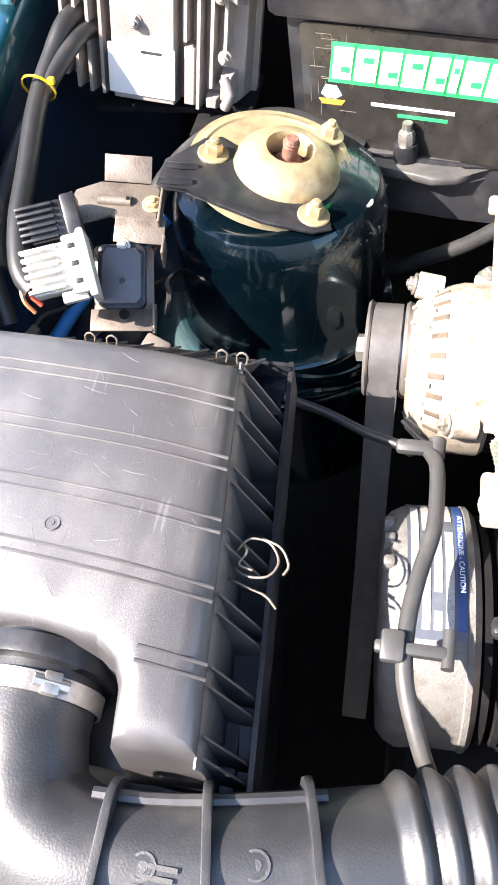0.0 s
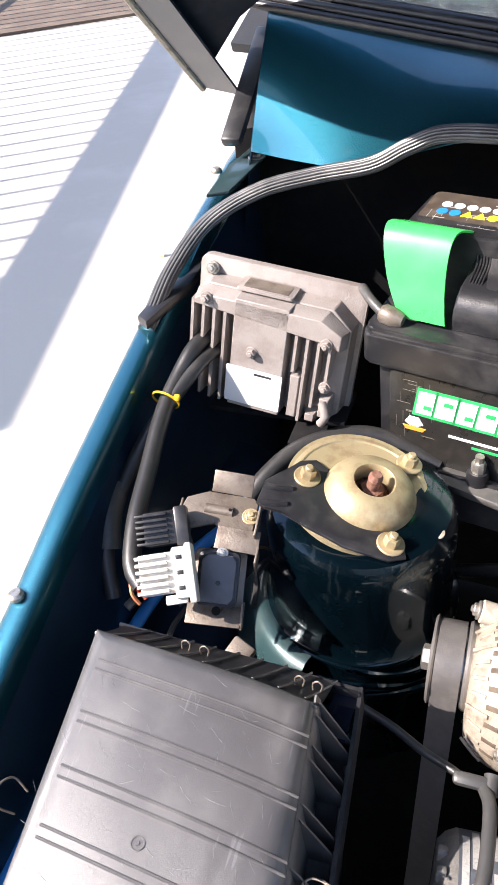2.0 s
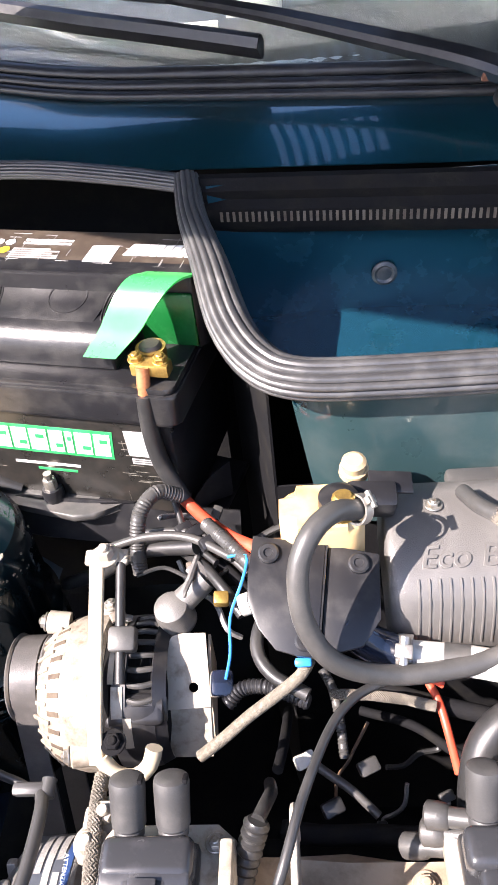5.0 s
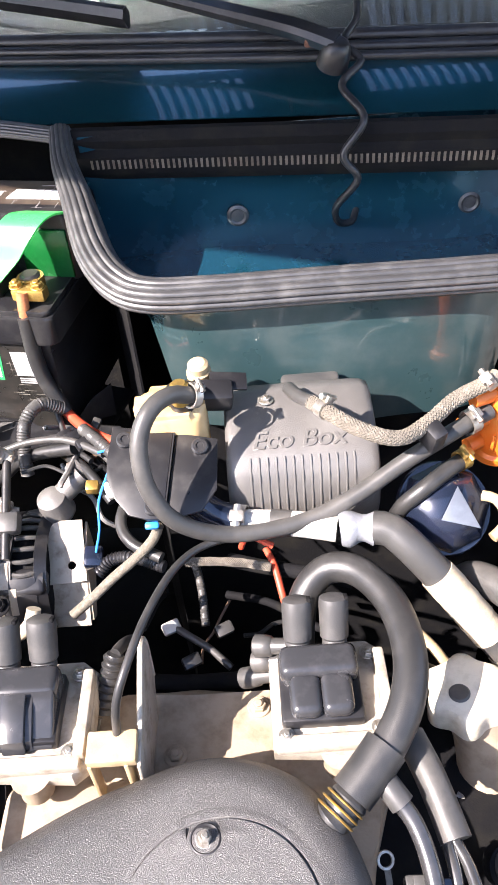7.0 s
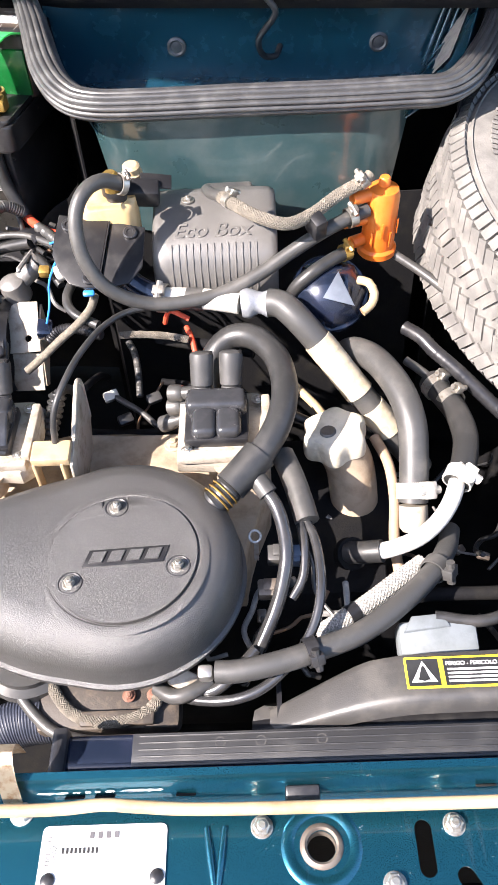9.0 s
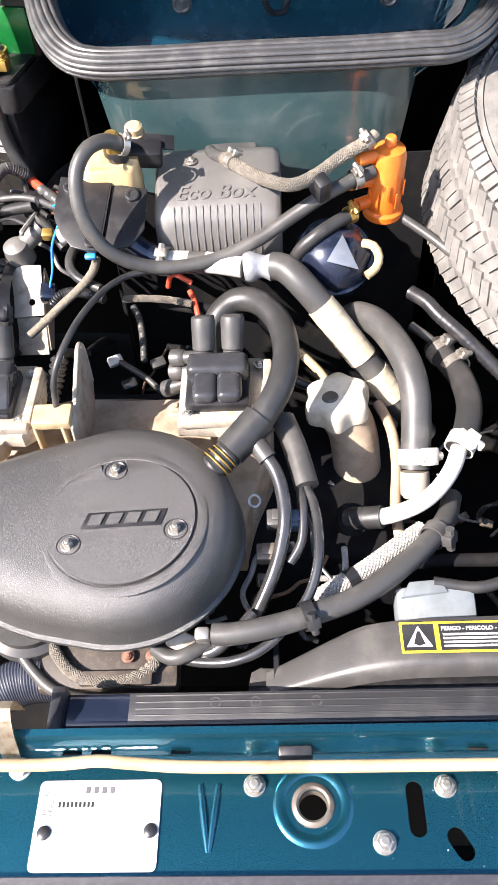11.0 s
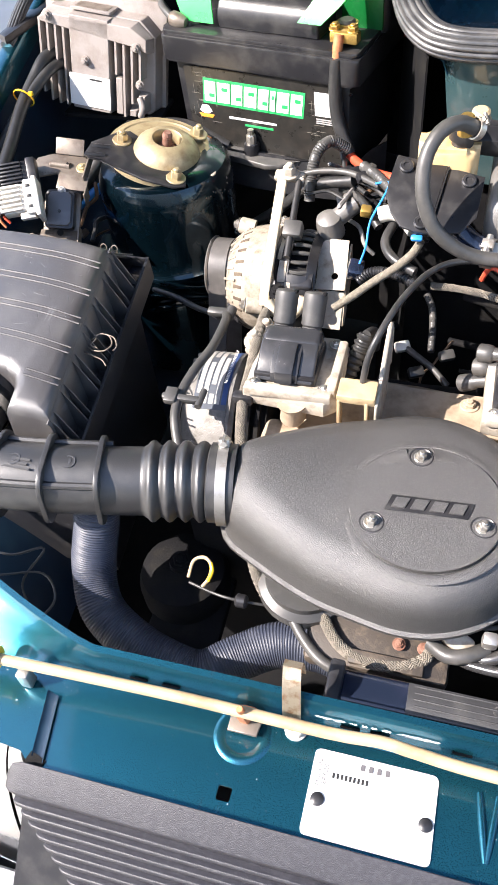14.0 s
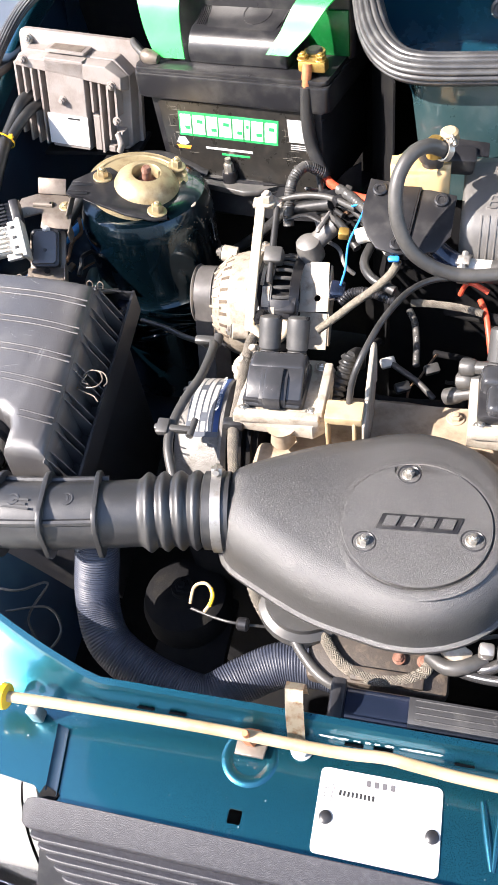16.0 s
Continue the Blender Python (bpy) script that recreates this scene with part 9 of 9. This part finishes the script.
# leads below the air cleaner
for pts, r, mt, lb in (
        ([(0.103, 0.052, 0.735), (0.110, 0.038, 0.715), (0.124, 0.024, 0.700), (0.142, 0.018, 0.692)], 0.0046, BRAID, "braided hose under the air cleaner"),
        ([(0.118, 0.040, 0.730), (0.138, 0.022, 0.712), (0.158, -0.002, 0.700), (0.180, -0.020, 0.697), (0.21, -0.028, 0.695)], 0.0048, RUBBER_DUSTY, "grey pipe under the air cleaner"),
        ([(0.160, 0.046, 0.718), (0.166, 0.030, 0.710), (0.176, 0.012, 0.704), (0.192, -0.006, 0.702), (0.215, -0.014, 0.701), (0.243, -0.012, 0.702), (0.260, -0.002, 0.704), (0.264, 0.012, 0.708)], 0.0044, BRAID, "braided hose looping below the throttle body"),
        ([(0.262, 0.008, 0.712), (0.276, -0.002, 0.716), (0.290, 0.000, 0.718), (0.305, 0.010, 0.716)], 0.0062, RUBBER_DUSTY, "grey hose end below the air cleaner")):
    hose("lead", pts, r, mt, lb, "hose", "front leads", 12)
bm = box(bmesh.new(), (0.022, 0.016, 0.012), frame_at((0.283, 0.012, 0.716), (0.2, -0.4, 0.9), (0.8, -0.4, 0)), 0.003)
tagged(part("pale_fitting", bm, ALU), "pale metal fitting below the air cleaner", "fitting")

# ---- spare wheel ----
SW = thing("spare_wheel", (0.795, 0.385, 0.80), "dusty spare tyre lying beside the engine", "wheel")
tm = frame_at((0.784, 0.417, 0.825), (0.20, -0.158, 1)) @ Matrix.Scale(0.947, 4)
prof = [(0.165, 0.045), (0.185, 0.066), (0.215, 0.075), (0.245, 0.072), (0.258, 0.064), (0.2655, 0.052), (0.2695, 0.03), (0.2705, 0.0), (0.2695, -0.03), (0.2655, -0.052), (0.258, -0.064), (0.245, -0.072), (0.215, -0.075), (0.185, -0.066), (0.165, -0.045)]
bm = lathe(bmesh.new(), prof, tm, 120, cap=False)
part("tyre", bm, TYRE, SW)
bm = lathe(bmesh.new(), [(0.166, 0.046), (0.160, 0.035), (0.15, 0.02), (0.06, 0.02), (0.02, 0.024)], tm, 48)
part("rim", bm, STEEL, SW)
for r in (0.252, 0.203):
    bm = lathe(bmesh.new(), [(r - 0.002, 0.068), (r, 0.0765 if r < 0.24 else 0.0705), (r + 0.002, 0.068)], tm, 100, cap=False)
    part("sidewall_ridge", bm, TYRE, SW)
bm = bmesh.new()
for i in range(120):
    a = 2 * math.pi * i / 120
    for k, (z, w) in enumerate(((-0.045, 0.020), (-0.016, 0.022), (0.016, 0.022), (0.045, 0.020))):
        sh = (0.5 if k % 2 else 0.0)
        box(bm, (0.008, 0.0102 + 0.0014 * (i % 3), w * 1.08), tm @ Matrix.Rotation(a + sh * 2 * math.pi / 120, 4, 'Z') @ Matrix.Translation((0.2695 - (0.0022 if k in (0, 3) else 0), 0, z)) @ Matrix.Rotation(radians(24 if k % 2 else -24), 4, 'X'))
    box(bm, (0.008, 0.011, 0.016), tm @ Matrix.Rotation(a, 4, 'Z') @ Matrix.Translation((0.262, 0, 0.060)) @ Matrix.Rotation(radians(-40), 4, 'Y'))
    box(bm, (0.008, 0.011, 0.016), tm @ Matrix.Rotation(a, 4, 'Z') @ Matrix.Translation((0.262, 0, -0.060)) @ Matrix.Rotation(radians(40), 4, 'Y'))
tagged(part("tread_block", bm, TYRE, SW, smooth=False), kind="stuff")
bm = bmesh.new()
for i in range(26):
    a = radians(150 + i * 2.1 + (8 if i > 12 else 0))
    box(bm, (0.014, 0.0045, 0.0012), tm @ Matrix.Rotation(a, 4, 'Z') @ Matrix.Translation((0.228, 0, 0.0756)), 0.0003)
tagged(part("moulded_bar", bm, TYRE, SW, "raised moulded marks on the sidewall", smooth=False), kind="stuff")
bm = box(bmesh.new(), (0.25, 0.02, 0.04), Matrix.Translation((0.79, 0.39, 0.795)), 0.004)
box(bm, (0.02, 0.25, 0.04), Matrix.Translation((0.79, 0.39, 0.795)), 0.004)
part("wheel_carrier", bm, DARK, SW)

# ---- wipers and washer hose ----
for k, (arm, blade) in enumerate(((
        [(0.372, 0.640, 1.106), (0.34, 0.655, 1.116), (0.286, 0.690, 1.125), (0.20, 0.737, 1.140), (0.11, 0.795, 1.150)],
        [(0.187, 0.748, 1.118), (0.12, 0.778, 1.125), (0.02, 0.822, 1.135), (-0.08, 0.868, 1.146), (-0.22, 0.925, 1.158)]),)):
    WI = thing("wiper", arm[0], "black windscreen wiper resting on the glass", "wiper")
    bm = sweep(bmesh.new(), arm, lambda s, t: 1.0 - 0.45 * min(1, s / t), shape=[(-0.010, 0.004), (-0.006, 0.008), (0.006, 0.008), (0.010, 0.004), (0.008, -0.004), (-0.008, -0.004)], up=(0, -0.4, 1), step=0.01)
    part("arm", bm, PLASTIC, WI)
    bm = sweep(bmesh.new(), blade, 1, shape=[(-0.008, 0.002), (-0.003, 0.008), (0.003, 0.008), (0.006, 0.0), (0.002, -0.012), (-0.002, -0.012)], up=(0, -0.4, 1), step=0.02)
    part("blade", bm, PLASTIC, WI)
    bm = sweep(bmesh.new(), [(0.11, 0.795, 1.150), (0.0, 0.846, 1.158), (-0.10, 0.892, 1.166), (-0.2, 0.93, 1.17)], 0.005, 8)
    part("linkage", bm, PLASTIC, WI)
    bm = lathe(bmesh.new(), [(0.014, -0.012), (0.013, 0.004), (0.010, 0.010), (0.006, 0.012)], frame_at((0.372, 0.640, 1.100), (0.2, -0.4, 1)), 20)
    part("pivot_cap", bm, PLASTIC, WI)
    bm = box(bmesh.new(), (0.008, 0.018, 0.010), frame_at((0.350, 0.650, 1.112), (0, -0.4, 1)), 0.002)
    part("rusty_edge", bm, RUST, WI)
hose("washer_hose", [(0.398, 0.70, 1.135), (0.394, 0.672, 1.118), (0.381, 0.655, 1.104), (0.394, 0.640, 1.092), (0.376, 0.624, 1.078), (0.391, 0.592, 1.060), (0.373, 0.583, 1.034), (0.385, 0.580, 1.013), (0.368, 0.590, 0.985), (0.372, 0.606, 0.962), (0.386, 0.618, 0.956), (0.392, 0.630, 0.964)], 0.0034, PLASTIC, "coiled thin black washer hose hanging into the plenum", "hose", "", 10, 0.003)

# loose small wires in the gaps
GREY_W = material("grey_wire", (0.16, 0.155, 0.15), 0.5, 0, (0.26, 0.25, 0.23), 0.5, 200, 700, 0.1)
BROWN_W = material("brown_wire", (0.12, 0.07, 0.04), 0.5, 0, (0.18, 0.11, 0.06), 0.5, 200, 700, 0.1)
rnd = random.Random(31)
for (x0, x1), (y0, y1), (z0, z1), n, where in (
        ((0.06, 0.20), (0.40, 0.49), (0.80, 0.845), 16, "behind the alternator"),
        ((0.19, 0.30), (0.27, 0.40), (0.66, 0.70), 5, "in the well behind the engine"),
        ((0.40, 0.60), (0.05, 0.28), (0.63, 0.69), 14, "beside the engine"),
        ((0.30, 0.42), (0.02, 0.13), (0.69, 0.735), 8, "beside the air cleaner"),
        ((-0.28, -0.16), (0.34, 0.50), (0.72, 0.80), 8, "beside the inner wing")):
    for i in range(n):
        p = Vector((rnd.uniform(x0, x1), rnd.uniform(y0, y1), rnd.uniform(z0, z1)))
        d = Vector((rnd.uniform(-1, 1), rnd.uniform(-1, 1), 0)).normalized()
        pts = [p]
        for k in range(4):
            d = (d + Vector((rnd.uniform(-0.7, 0.7), rnd.uniform(-0.7, 0.7), rnd.uniform(-0.3, 0.3)))).normalized()
            q = pts[-1] + d * rnd.uniform(0.012, 0.026)
            pts.append(Vector((min(max(q.x, x0), x1), min(max(q.y, y0), y1), min(max(q.z, z0 - 0.02), z1))))
        mt, tone = rnd.choice(((RUBBER, "black"), (RUBBER, "black"), (GREY_W, "grey"), (BROWN_W, "brown"), (RUBBER_DUSTY, "dusty grey")))
        hose("wire", pts, rnd.uniform(0.0013, 0.0028), mt, "thin " + tone + " loom wire " + where, "wire", "loom wires", 7, 0.004)
        if i % 3 == 0:
            bm = box(bmesh.new(), (0.012, 0.008, 0.007), frame_at(pts[-1], (0.2, -0.4, 0.9), d), 0.0015)
            tagged(part("plug", bm, rnd.choice((PLASTIC, RUBBER_DUSTY, BRONZE))), "small wiring plug " + where, "connector", "small plugs")
